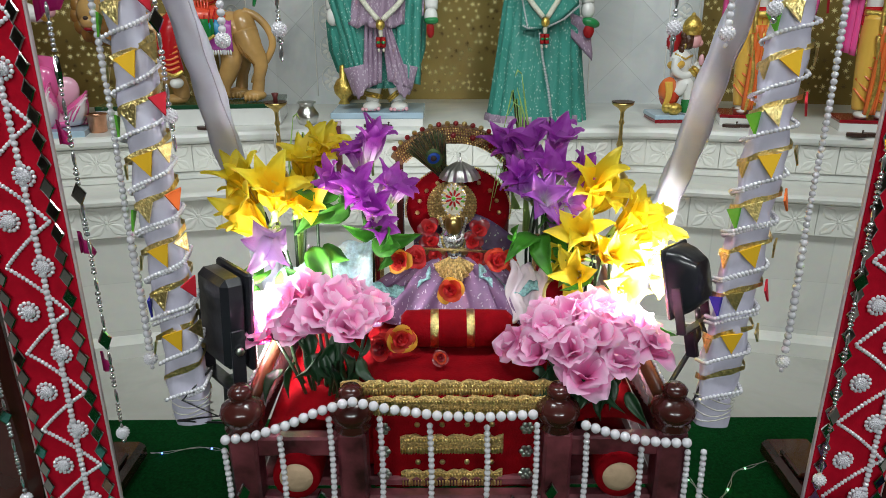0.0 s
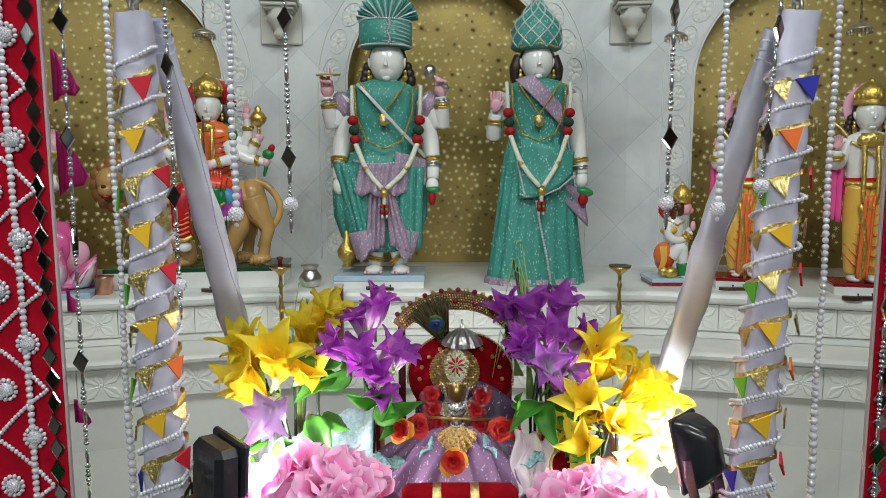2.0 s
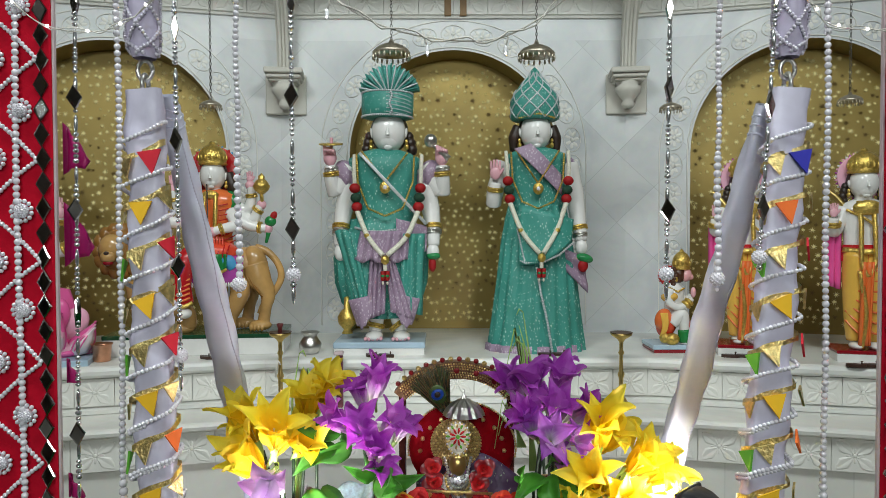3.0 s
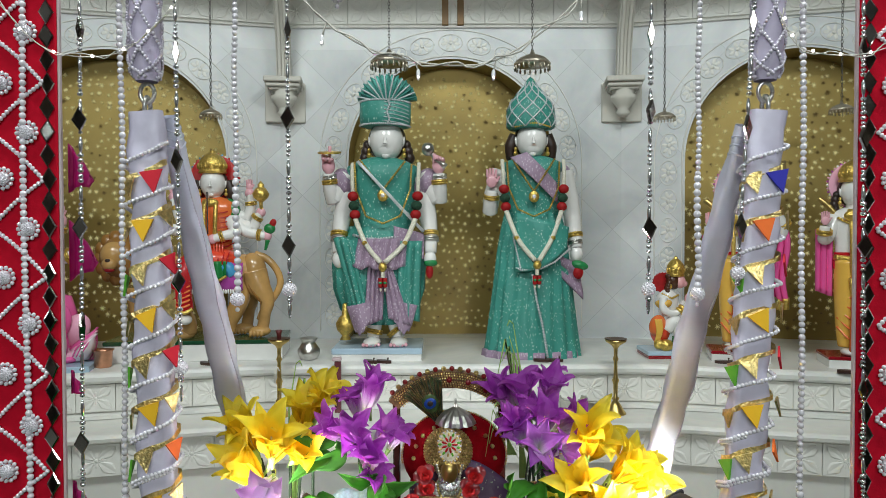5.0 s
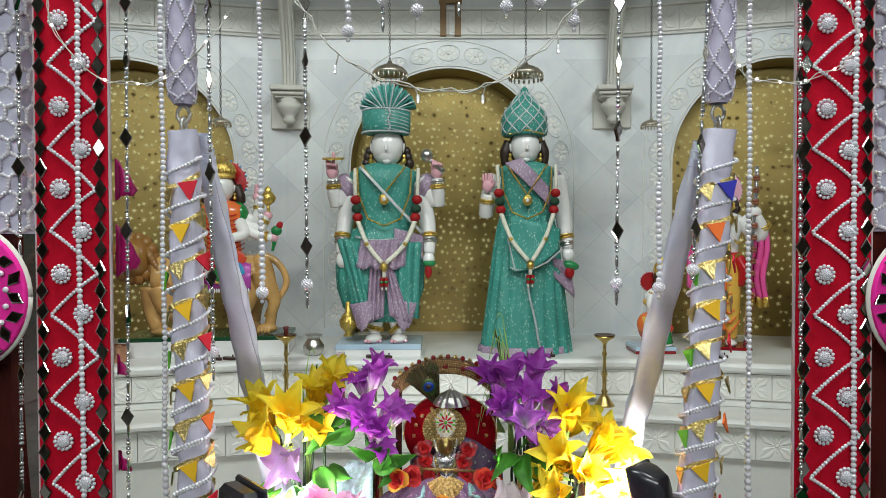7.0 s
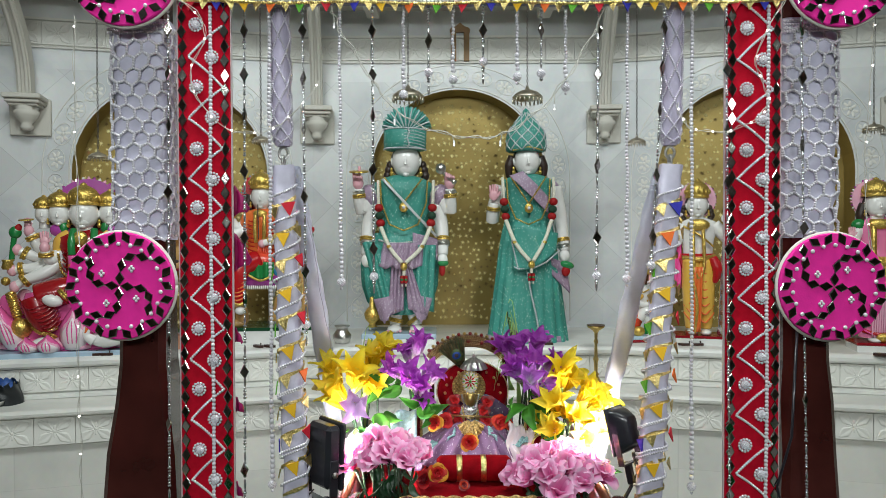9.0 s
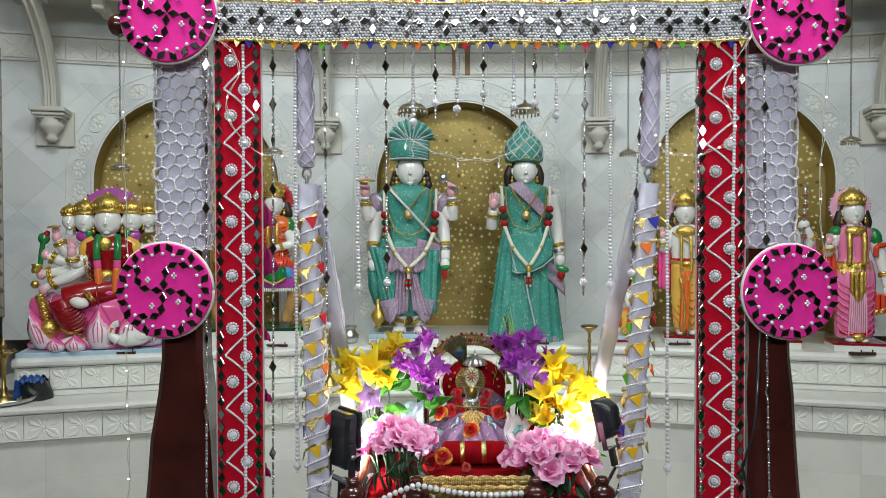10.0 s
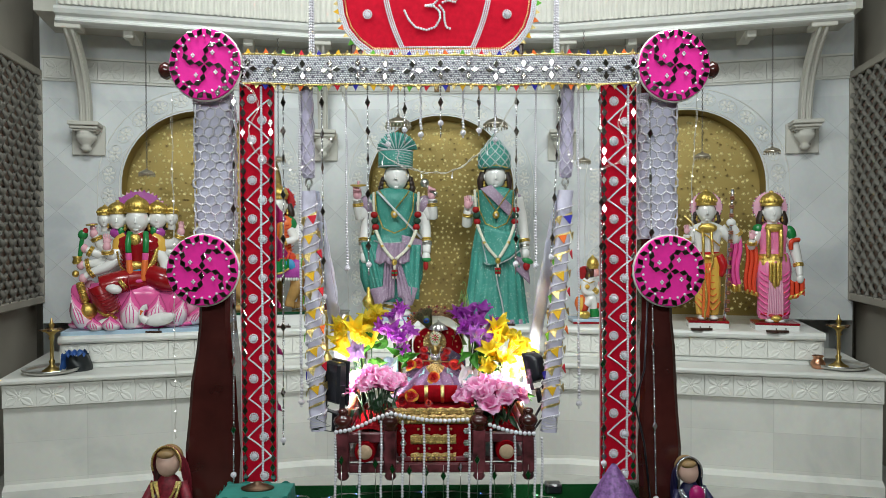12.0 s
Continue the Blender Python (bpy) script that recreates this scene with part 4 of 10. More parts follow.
def lace_sleeve(parent, x0, x1, z0, z1):
    """Lavender cloth round a post under a honeycomb net of pearls."""
    y0, y1 = 0.835, 0.915
    cx, hw, cy, hd = (x0 + x1) / 2, (x1 - x0) / 2, (y0 + y1) / 2, (y1 - y0) / 2

    def surf(u, v, off=0.0):
        a = 2 * math.pi * u
        p = 5.0
        c, s = math.cos(a), math.sin(a)
        k = (abs(c) ** p + abs(s) ** p) ** (-1 / p)
        w = 0.0022 * math.sin(v * 26 + 3 * u * 6.28) + 0.0015 * math.sin(v * 61 + u * 25)
        return (cx + (hw + w + off) * k * c, cy - (hd + w + off) * k * s, z0 + (z1 - z0) * v)
    part("cloth_sleeve", MB(LAVD).sheet(lambda u, v: surf(-u, v), 40, 40), parent, "lavender satin sleeve")
    mb = MB(PEARL)
    cell = 0.0295
    edges = set()
    rows = int((z1 - z0 - 0.02) / (cell * 0.87)) + 1
    for j in range(rows):
        for i in range(-2, 7):
            hx, hz = (i + 0.5 * (j % 2)) * cell, z0 + 0.02 + j * cell * 0.87
            c = [(hx + cell * 0.577 * math.cos(math.pi / 6 + k * math.pi / 3), hz + cell * 0.577 * math.sin(math.pi / 6 + k * math.pi / 3)) for k in range(6)]
            for k in range(6):
                a, b = c[k], c[(k + 1) % 6]
                e = tuple(sorted(((round(a[0], 4), round(a[1], 4)), (round(b[0], 4), round(b[1], 4)))))
                edges.add(e)
    width = 2 * hw
    for a, b in sorted(edges):
        def place(q):
            x, z = q
            z = z + 0.004 * math.sin(x * 60 + z * 30)
            x -= 0.012
            x += 0.003 * math.sin(z * 45)
            if x < 0:
                return (cx - hw - 0.003, y0 - x, z)
            if x > width:
                return (cx + hw + 0.003, y0 + (x - width), z)
            return (cx - hw + x, y0 - 0.003, z)
        if max(a[1], b[1]) > z1 - 0.012:
            continue
        xm = (a[0] + b[0]) / 2 - 0.012
        if xm < -0.05 or xm > width + 0.05:
            continue
        bead_line(mb, [place(a), place(b)], 0.0034, 0.0050, 6, 4)
    for q in range(4):
        zz = z1 - 0.008 - q * 0.007
        bead_line(mb, [(x0 - 0.002, y0 - 0.003, zz), (x1 + 0.002, y0 - 0.003, zz + 0.003)], 0.0028, 0.0054, 6, 4)
    part("pearl_net", mb, parent, "honeycomb net of white pearl beads")["kind"] = "stuff"


def frame_posts():
    t = thing("swing_stand", (0.03, 0.87, 0.27), "dark polished wooden swing frame with shaped posts", "swing frame")
    for x, k in ((-0.652, 1), (0.692, -1)):
        mb = MB(WOOD)
        prof = [(0.27, 0.075, 0.075), (0.45, 0.078, 0.075), (0.56, 0.083, 0.07), (0.66, 0.074, 0.065), (0.76, 0.068, 0.06), (0.86, 0.054, 0.05), (0.94, 0.047, 0.045), (1.10, 0.046, 0.04), (1.40, 0.046, 0.036), (1.78, 0.046, 0.036)]
        vs, fs = [], []
        for z, a, b in prof:
            if k < 0:
                a = a * 0.80 if z < 0.8 else a
            c = 0.012
            for q in ((-a + c, -b), (a - c, -b), (a, -b + c), (a, b - c), (a - c, b), (-a + c, b), (-a, b - c), (-a, -b + c)):
                vs.append((x + q[0], 0.88 + q[1], z))
        for j in range(len(prof) - 1):
            for i in range(8):
                n = (i + 1) % 8
                fs.append((j * 8 + i, j * 8 + n, j * 8 + 8 + n, j * 8 + 8 + i))
        fs += [tuple(range(8))[::-1], tuple(72 + i for i in range(8))]
        mb.add(vs, fs, None, False)
        part("post", mb, t)
        part("foot", MB(WOOD).box((x, 0.97, 0.290), (0.10, 0.46, 0.04), 0.01).box((x, 1.10, 0.318), (0.08, 0.08, 0.012), 0.004), t)
        lace_sleeve(t, x - 0.0535, x + 0.0575, 1.19, 1.63)
    part("crossbeam", MB(WOOD).tube([(-0.78, 0.88, 1.71), (0.845, 0.88, 1.70)], 0.026, 12), t)
    for x, k in ((-0.775, -90), (0.84, 90)):
        part("knob", MB(WOOD).lathe((0, 0, 0), [(0.018, 0), (0.026, 0.006), (0.018, 0.012), (0.02, 0.016), (0.027, 0.028), (0.022, 0.042), (0.01, 0.05), (0.0, 0.052)], 14, m=Matrix.Translation((x, 0.88, 1.709)) @ pose(0, 0, 0, 0, k, 0)), t)
    return t


PENNANTS = ("red", "blue", "yellow", "orange", "green")
PENNANT_MATS = {}
for nm, col in (("red", (0.62, 0.01, 0.03)), ("blue", (0.02, 0.02, 0.35)), ("yellow", (0.80, 0.45, 0.01)), ("orange", (0.85, 0.16, 0.02)), ("green", (0.12, 0.45, 0.03))):
    PENNANT_MATS[nm] = mat(nm + "_felt", col, 0.75, var=0.08, scale=40)


def pennant_mesh(nm, w, h, material):
    mb = MB(material)
    mb.prism([(-w / 2, 0), (w / 2, 0), (0.0, -h)], -0.0012, 0.0012)
    return mesh_of(nm, mb)


FELT_PENNANT = {c: pennant_mesh("pennant", 0.021, 0.019, PENNANT_MATS[c]) for c in PENNANTS}
FOIL_PENNANT = pennant_mesh("pennant", 0.018, 0.017, FOIL)


def beam_band():
    x0, x1, z0, z1, y = -0.545, 0.622, 1.650, 1.736, 0.795
    t = thing("beam_cover", (0.03, y, z0), "beaded band with mirror flowers and coloured pennants", "beaded band")

    def sag(x):
        return -0.004 * math.sin(math.pi * (x - x0) / (x1 - x0)) + 0.002 * math.sin(x * 22)
    part("cloth", MB(NETBACK).sheet(lambda u, v: (x0 + (x1 - x0) * u, y + 0.003, z0 + (z1 - z0) * v + sag(x0 + (x1 - x0) * u)), 40, 2, thick=0.02), t)
    mb = MB(PEARL)
    rnd = random.Random(4)
    step, row = 0.0074, 0.0062
    for j in range(13):
        for i in range(int((x1 - x0) / step)):
            if (i + 3 * (j // 2)) % 5 == 0 and j % 2:
                continue
            x = x0 + (i + 0.5 * (j % 2)) * step + rnd.uniform(-0.0006, 0.0006)
            z = z0 + 0.006 + j * row + sag(x)
            s = 25 if (i // 2 + j) % 2 else -25
            mb.ball((0, 0, 0), (0.0043, 0.0030, 0.0030), 6, 4, m=Matrix.Translation((x, y - 0.001, z)) @ Matrix.Rotation(radians(s), 4, "Y"))
    part("bead_net", mb, t, "woven net of pale beads")["kind"] = "stuff"
    places, pm = [], MB(PEARL)
    for k in range(15):
        cx = x0 + 0.012 + k * (x1 - x0 - 0.03) / 14
        cz = (z0 + z1) / 2 + sag(cx)
        for q in range(4):
            a = math.pi / 2 * q + rnd.uniform(-0.1, 0.1)
            places.append(Matrix.Translation((cx + 0.0185 * math.cos(a), y - 0.006, cz + 0.0185 * math.sin(a))) @ Matrix.Rotation(math.pi / 2 - a, 4, "Y") @ tilt_jitter(rnd, 4))
        pm.ball((cx, y - 0.006, cz), 0.0055, 8, 6)
    pieces(t, "mirror", BAND_MIRROR, places)
    part("flower_pearls", pm, t, "pearl in each mirror flower")
    for zz in (z0, z1):
        mb = MB(FOIL)
        bead_line(mb, [(x, y - 0.002, zz + sag(x)) for x in [x0 + (x1 - x0) * i / 60 for i in range(61)]], 0.0034, 0.0046, 5, 4, jitter=0.3)
        part("gold_trim", mb, t, "crinkled gold braid")
    for up in (0, 1):
        col = {c: [] for c in PENNANTS}
        foil = []
        n = 44
        for k in range(n):
            x = x0 + 0.012 + (x1 - x0 - 0.03) * k / (n - 1) + rnd.uniform(-0.002, 0.002)
            m = Matrix.Translation((x, y - 0.001 + 0.006 * up, (z1 if up else z0) + sag(x))) @ pose(0, 0, 0, 0, (180 if up else 0) + rnd.uniform(-9, 9), rnd.uniform(-20, 20))
            if k % 2:
                foil.append(m)
            else:
                col[PENNANTS[(k // 2 + 2 * up) % 5]].append(m)
        pieces(t, "pennant", FOIL_PENNANT, foil)
        for c in PENNANTS:
            pieces(t, "pennant", FELT_PENNANT[c], col[c])


def crest():
    y, cx = 0.825, 0.026
    t = thing("crest", (cx, y, 1.742), "red crown-shaped crest outlined with pearl strings", "crest")
    half = [(0.205, 1.744), (0.245, 1.775), (0.275, 1.815), (0.290, 1.86), (0.296, 1.91), (0.28, 1.955), (0.24, 1.99), (0.20, 2.0), (0.16, 1.985), (0.12, 1.99), (0.08, 2.02), (0.04, 2.05), (0.0, 2.065)]
    loop = [(cx + a, b) for a, b in half] + [(cx - a, b) for a, b in half[-2::-1]]
    part("board", MB(REDP).prism(loop, y, y + 0.012), t)
    mb = MB(PEARL)
    closed = loop + [loop[0]]
    for k in range(3):
        f = 1 - 0.018 * k
        bead_line(mb, [(cx + (a - cx) * f, y - 0.002, 1.9 + (b - 1.9) * (1 - 0.035 * k)) for a, b in closed], 0.0036, 0.0068, 7, 5)
    part("pearl_border", mb, t)
    part("gold_border", bead_line(MB(FOIL), [(cx + (a - cx) * 0.93, y - 0.001, 1.9 + (b - 1.9) * 0.89) for a, b in closed], 0.003, 0.007, 5, 4), t, "gold bead inner border")
    mb = MB(PEARL)
    for k in (-1, 1):
        for q in (0, 0.006, 0.012):
            bead_line(mb, [(cx + k * (0.098 + q + 0.042 * (z - 1.76) / 0.13 + 0.006 * math.sin((z - 1.76) * 20)), y - 0.002, z) for z in [1.764 + 0.02 * i for i in range(11)]], 0.0027, 0.0052, 6, 4)
    bead_line(mb, [(cx - 0.1, y - 0.002, 1.765), (cx + 0.1, y - 0.002, 1.765)], 0.0027, 0.0052, 6, 4)
    part("pearl_border", mb, t)["kind"] = "stuff"
    mb = MB(PEARL)
    u, ox, oz = 0.000654, cx - 0.006, 1.75
    q = lambda a, b: (ox + (a - 540) * u, y - 0.003, oz + (225 - b) * u)
    bead_line(mb, [q(*p) for p in ((400, 38), (420, 80), (450, 112), (500, 125), (540, 112), (562, 75), (560, 40), (535, 18), (495, 15), (535, 8), (556, -20), (552, -60), (520, -85), (480, -84), (450, -62), (440, -40))], 0.0042, 0.0084, 7, 5)
    bead_line(mb, [q(*p) for p in ((560, 15), (580, 40), (582, 80), (590, 112), (615, 122))], 0.0040, 0.008, 7, 5)
    bead_line(mb, [q(*p) for p in ((575, 0), (600, -10), (630, 0), (645, -30))], 0.0040, 0.008, 7, 5)
    bead_line(mb, [q(*p) for p in ((500, -125), (530, -140), (565, -138), (590, -120))], 0.0040, 0.008, 7, 5)
    part("pearl_emblem", mb, t, "curved emblem drawn in pearls")
    pieces(t, "rosette", ROSETTE, [Matrix.Translation((cx + k * 0.208, y - 0.001, 1.862)) for k in (-1, 1)])
    rnd = random.Random(9)
    foil, col = [], {c: [] for c in PENNANTS}
    n = 0
    for (a, b), (c, d) in zip(closed[:-1], closed[1:]):
        ang = math.degrees(math.atan2(d - b, c - a))
        steps = max(1, int(math.hypot(c - a, d - b) / 0.022))
        if abs(d - b) < 1e-4:
            continue
        for k in range(steps):
            f = (k + 0.5) / steps
            m = Matrix.Translation((a + (c - a) * f, y + 0.004, b + (d - b) * f)) @ Matrix.Rotation(-radians(ang), 4, "Y") @ pose(0, 0, 0, 0, rnd.uniform(-8, 8), 0)
            n += 1
            if n % 2:
                foil.append(m)
            else:
                col[PENNANTS[n // 2 % 5]].append(m)
    pieces(t, "pennant", FOIL_PENNANT, foil)
    for c in PENNANTS:
        pieces(t, "pennant", FELT_PENNANT[c], col[c])
    for k in (-1, 1):
        part("support", MB(WOOD).box((cx + k * 0.24, y + 0.025, 1.76), (0.04, 0.02, 0.1), 0.004), t, "dark wooden prop behind")
    for x in (-0.35, 0.383):
        mb = MB(PEARL)
        for a in range(4):
            ox, oy = 0.006 * math.cos(a * 1.57), 0.006 * math.sin(a * 1.57)
            bead_line(mb, [(x + ox, 0.83 + oy, 1.745), (x + ox * 0.6, 0.83 + oy, 2.08)], 0.0042, 0.0082, 6, 4)
        solid("pearl_tassel", mb, "thick rope of white pearls over the beam", "bead rope", "pearl ropes over the beam")


def pearl_strand(x0, x1, z1, r=0.0037, y=0.812, z0=1.648, ball=True, group="pearl strands of the swing frame"):
    t = thing("pearl_strand", (x0, y, z1), "hanging strand of white pearl beads", "bead strand", group)
    mb = MB(PEARL)
    n = 24
    pts = [(x0 + (x1 - x0) * (i / n) ** 1.2 + 0.001 * math.sin(i * 0.9), y, z0 + (z1 - z0) * i / n) for i in range(n + 1)]
    low = n - 6 if z1 > 1.0 else n - 4
    bead_line(mb, pts[:low + 1], r, r * 1.85, 7, 5, jitter=0.08)
    bead_line(mb, pts[low:], r * 1.25, r * 2.35, 8, 6, jitter=0.05)
    part("bead_string", mb, t)["kind"] = "stuff"
    if ball:
        mb = MB(PEARL).ball((x1, y, z1 - 0.009), 0.0082, 12, 9)
        for k in range(70):
            a, b = 2.399 * k, math.acos(1 - 2 * (k + 0.5) / 70)
            mb.ball((x1 + 0.0080 * math.sin(b) * math.cos(a), y + 0.0080 * math.sin(b) * math.sin(a), z1 - 0.009 + 0.0080 * math.cos(b)), 0.0014, 5, 4)
        mb.ball((x1, y, z1 - 0.022), 0.003, 6, 5)
        part("end_ball", mb, t)


def mirror_strand(x0, x1, z1, y=0.812, z0=1.648, gap=0.085, seed=1, ball=True, first=0.05):
    rnd = random.Random(seed)
    t = thing("mirror_strand", (x0, y, z1), "hanging strand of silver beads and mirror lozenges", "bead strand", "mirror strands of the swing frame")
    mb = MB(SILVERB)
    at = lambda z: (x0 + (x1 - x0) * ((z0 - z) / (z0 - z1)) ** 1.2, y, z)
    z, places, longs = z0 - first, [], []
    zz, k = z0, 0
    while zz > z1:
        run = rnd.choice((4, 5, 6, 7))
        for _ in range(run):
            q = rnd.uniform(0.0026, 0.0038)
            mb.ball(at(zz), (q, q, q * 0.8), 7, 5)
            zz -= q * 1.75
        mb.ball(at(zz - 0.010), (0.0026, 0.0026, 0.011), 6, 6)
        zz -= 0.0225
    k = 0
    while z > z1 + 0.02:
        if k % 3 == 2:
            longs.append(Matrix.Translation(at(z)) @ pose(0, 0, 0, 0, 0, rnd.uniform(-50, 50)))
        else:
            places.append(Matrix.Translation(at(z)) @ pose(0, -0.003, 0, rnd.uniform(-8, 8), rnd.uniform(-5, 5), rnd.uniform(-45, 45)))
        z -= gap * rnd.uniform(0.75, 1.1) * (1 + 0.22 * k)
        k += 1
    part("bead_string", mb, t)["kind"] = "stuff"
    pieces(t, "mirror", HANG_MIRROR, places)
    pieces(t, "mirror", LONG_MIRROR, longs)
    if ball:
        q = at(z1)
        mb = MB(PEARL).ball((q[0], y, z1 - 0.008), 0.008, 12, 9)
        for k in range(70):
            a, b = 2.399 * k, math.acos(1 - 2 * (k + 0.5) / 70)
            mb.ball((q[0] + 0.0078 * math.sin(b) * math.cos(a), y + 0.0078 * math.sin(b) * math.sin(a), z1 - 0.008 + 0.0078 * math.cos(b)), 0.0014, 5, 4)
        part("end_ball", mb, t)
        part("end_bead", MB(SILVERB).ball((q[0], y, z1 - 0.02), 0.004, 6, 5), t)


frame_posts()
red_panel(-0.560, -0.459, 0.63, 0.468, 1.662, 3)
red_panel(0.511, 0.617, 0.74, 0.468, 1.662, 5)
disc(-0.655, 1.706, 1)
disc(0.724, 1.701, 2)
disc(-0.668, 1.102, 4)
disc(0.711, 1.095, 5)
beam_band()
crest()


# strands that hang from the beam
mirror_strand(-0.432, -0.439, 0.600, seed=1)
mirror_strand(-0.318, -0.315, 1.030, seed=2)
mirror_strand(-0.182, -0.181, 1.125, seed=3)
mirror_strand(0.261, 0.258, 1.125, seed=4)
mirror_strand(0.388, 0.362, 1.145, seed=5, y=0.800)
mirror_strand(-0.576, -0.585, 0.50, seed=6, y=0.800)
mirror_strand(0.506, 0.518, 0.53, seed=7, y=0.795)
mirror_strand(0.654, 0.676, 0.42, seed=8, y=0.800, gap=0.11)
mirror_strand(-0.072, -0.072, 1.525, seed=9, first=0.07)
mirror_strand(0.035, 0.035, 1.545, seed=10, first=0.05)
mirror_strand(0.149, 0.149, 1.523, seed=11, first=0.05)
pearl_strand(-0.384, -0.384, 0.715, 0.0042)
pearl_strand(-0.246, -0.245, 1.115)
pearl_strand(-0.121, -0.121, 1.483)
pearl_strand(-0.024, -0.024, 1.512)
pearl_strand(0.102, 0.102, 1.517)
pearl_strand(0.197, 0.197, 1.497)
pearl_strand(0.318, 0.318, 1.12)
pearl_strand(0.445, 0.447, 0.706, 0.0042)


# ---- the hanging slings ----
def sling(k):
    x = -0.363 if k < 0 else 0.411
    xt = -0.369 if k < 0 else 0.418
    grp = "slings of the swing"
    t = thing("net_sleeve", (xt, 0.835, 1.37), "straight lavender net sleeve with pearl mesh", "sleeve", "net sleeves under the beam")
    prof = [(0.0180, 1.655), (0.0175, 1.60), (0.0185, 1.54), (0.0178, 1.48), (0.0184, 1.43), (0.0180, 1.392), (0.0130, 1.376)]

    def at(u, v):
        j = min(int(v * 6), 5)
        f = v * 6 - j
        r = prof[j][0] * (1 - f) + prof[j + 1][0] * f
        z = prof[j][1] * (1 - f) + prof[j + 1][1] * f
        r *= 1 + 0.04 * math.sin(u * 6.283 * 5 + v * 8)
        return (xt + (x - xt) * v + r * math.cos(6.283 * u), 0.838 - r * math.sin(6.283 * u), z)
    part("cloth", MB(LAVN).sheet(at, 30, 24), t)
    mb = MB(PEARLG)
    for q in range(4):
        for s in (-1, 1):
            pts = []
            for i in range(49):
                v = i / 48 * 0.96
                p = Vector(at((q / 4 + s * v * 1.35) % 1.0, v))
                c = Vector((xt + (x - xt) * v, 0.838, p.z))
                pts.append(c + (p - c) * 1.10)
            bead_line(mb, pts, 0.0025, 0.0046, 6, 4)
    part("pearl_mesh", mb, t)["kind"] = "stuff"
    # ring and hook
    mb = MB(STEEL)
    for z, turn in ((1.362, 0), (1.345, 90)):
        mb.tube([Matrix.Rotation(radians(turn), 4, "Z") @ Vector((0.009 * math.cos(a), 0, 0.012 * math.sin(a))) + Vector((x, 0.838, z)) for a in [2 * math.pi * i / 14 for i in range(15)]], 0.0028, 6)
    solid("ring_hook", mb, "steel ring joining sleeve and sling bars", "hook", "steel hooks of the swing")
    top = Vector((x, 0.835, 1.337))
    foot = Vector((-0.330, 0.792, 0.625)) if k < 0 else Vector((0.352, 0.792, 0.618))
    back = Vector((-0.290, 1.131, 0.64)) if k < 0 else Vector((0.322, 1.112, 0.64))
    t = thing("sling_bar", foot, "cloth-wrapped sling bar with pearl spiral and pennants", "sling bar", grp)
    d = (foot - top).normalized()
    sx = Vector((1, 0, 0))
    sx = (sx - d * sx.dot(d)).normalized()
    sy = d.cross(sx)
    w, th = 0.0235, 0.013

    def ring(v, a, off=0.0):
        c, s = math.cos(a), math.sin(a)
        q = (abs(c) ** 4 + abs(s) ** 4) ** -0.25
        wob = 0.0019 * math.sin(v * 37 + a * 2) + 0.0013 * math.sin(v * 90 + a * 3)
        return top.lerp(foot, v) + sx * ((w * (0.88 + 0.12 * v) + wob + off) * q * c) + sy * ((th + wob + off) * q * s)
    mb = MB(LAV).sheet(lambda u, v: ring(v, 6.283 * u), 24, 60)
    mb.add([ring(1, 6.283 * i / 12) for i in range(12)], [tuple(range(12))], None, False)
    mb.add([ring(0, 6.283 * i / 12) for i in range(12)], [tuple(range(12))], None, False)
    part("cloth_bar", mb, t)
    turns, first, last = 11.5, 0.055, 0.955

    def wrap(a, off, shift=0.0):
        """A point of a band wound round the flat bar, a in radians from its start."""
        v = first + (last - first) * (a / 6.283 + shift) / turns
        c, s = math.cos(a), math.sin(a)
        x = (w * (0.88 + 0.12 * v) + off) * max(-1, min(1, 1.10 * c))
        y = (th + off) * (1 if s > 0 else -1) * min(1, 2.4 * abs(s))
        return top.lerp(foot, v) + sx * x + sy * y
    rnd = random.Random(20 + k)
    mp = MB(PEARL)
    bead_line(mp, [wrap(6.283 * i / 24, 0.0035) + d * (0.0025 * math.sin(i * 0.13)) for i in range(int(turns * 24))], 0.0028, 0.0049, 6, 5)
    bead_line(mp, [wrap(6.283 * i / 24, 0.0030, 0.07) + d * (0.002 * math.sin(i * 0.09 + 1)) for i in range(int(turns * 24 * 0.55), int((turns - 0.2) * 24))], 0.0024, 0.0045, 6, 5)
    part("pearl_spiral", mp, t)
    # crinkled gold tape wound between the pearls
    vs, fs = [], []
    n = int((turns - 0.5) * 24)
    for i in range(n):
        p = wrap(6.283 * i / 24, 0.0022 + 0.0006 * math.sin(i * 1.7), 0.42)
        q = 0.0036 + 0.0008 * math.sin(i * 0.8)
        vs += [p - d * q, p + d * q]
    fs = [(2 * i, 2 * i + 1, 2 * i + 3, 2 * i + 2) for i in range(n - 1)]
    part("gold_spiral", MB(FOIL).add(vs, fs), t, "crinkled gold tape")
    places, foil = {c: [] for c in PENNANTS}, []

    def hang(turn, a, colour, size):
        p = wrap(6.283 * turn + a, 0.0045, 0.42) + d * 0.002
        yaw = max(-75, min(75, math.degrees(math.atan2(math.cos(a) ** 3, max(0.15, math.sin(a))))))
        m = Matrix.Translation(p) @ pose(0, 0, 0, 0, 0, yaw) @ pose(0, 0, 0, rnd.uniform(-14, 2), rnd.uniform(-24, -4), 0) @ Matrix.Diagonal((size, 1, size * 1.1, 1))
        (places[colour] if colour else foil).append(m)
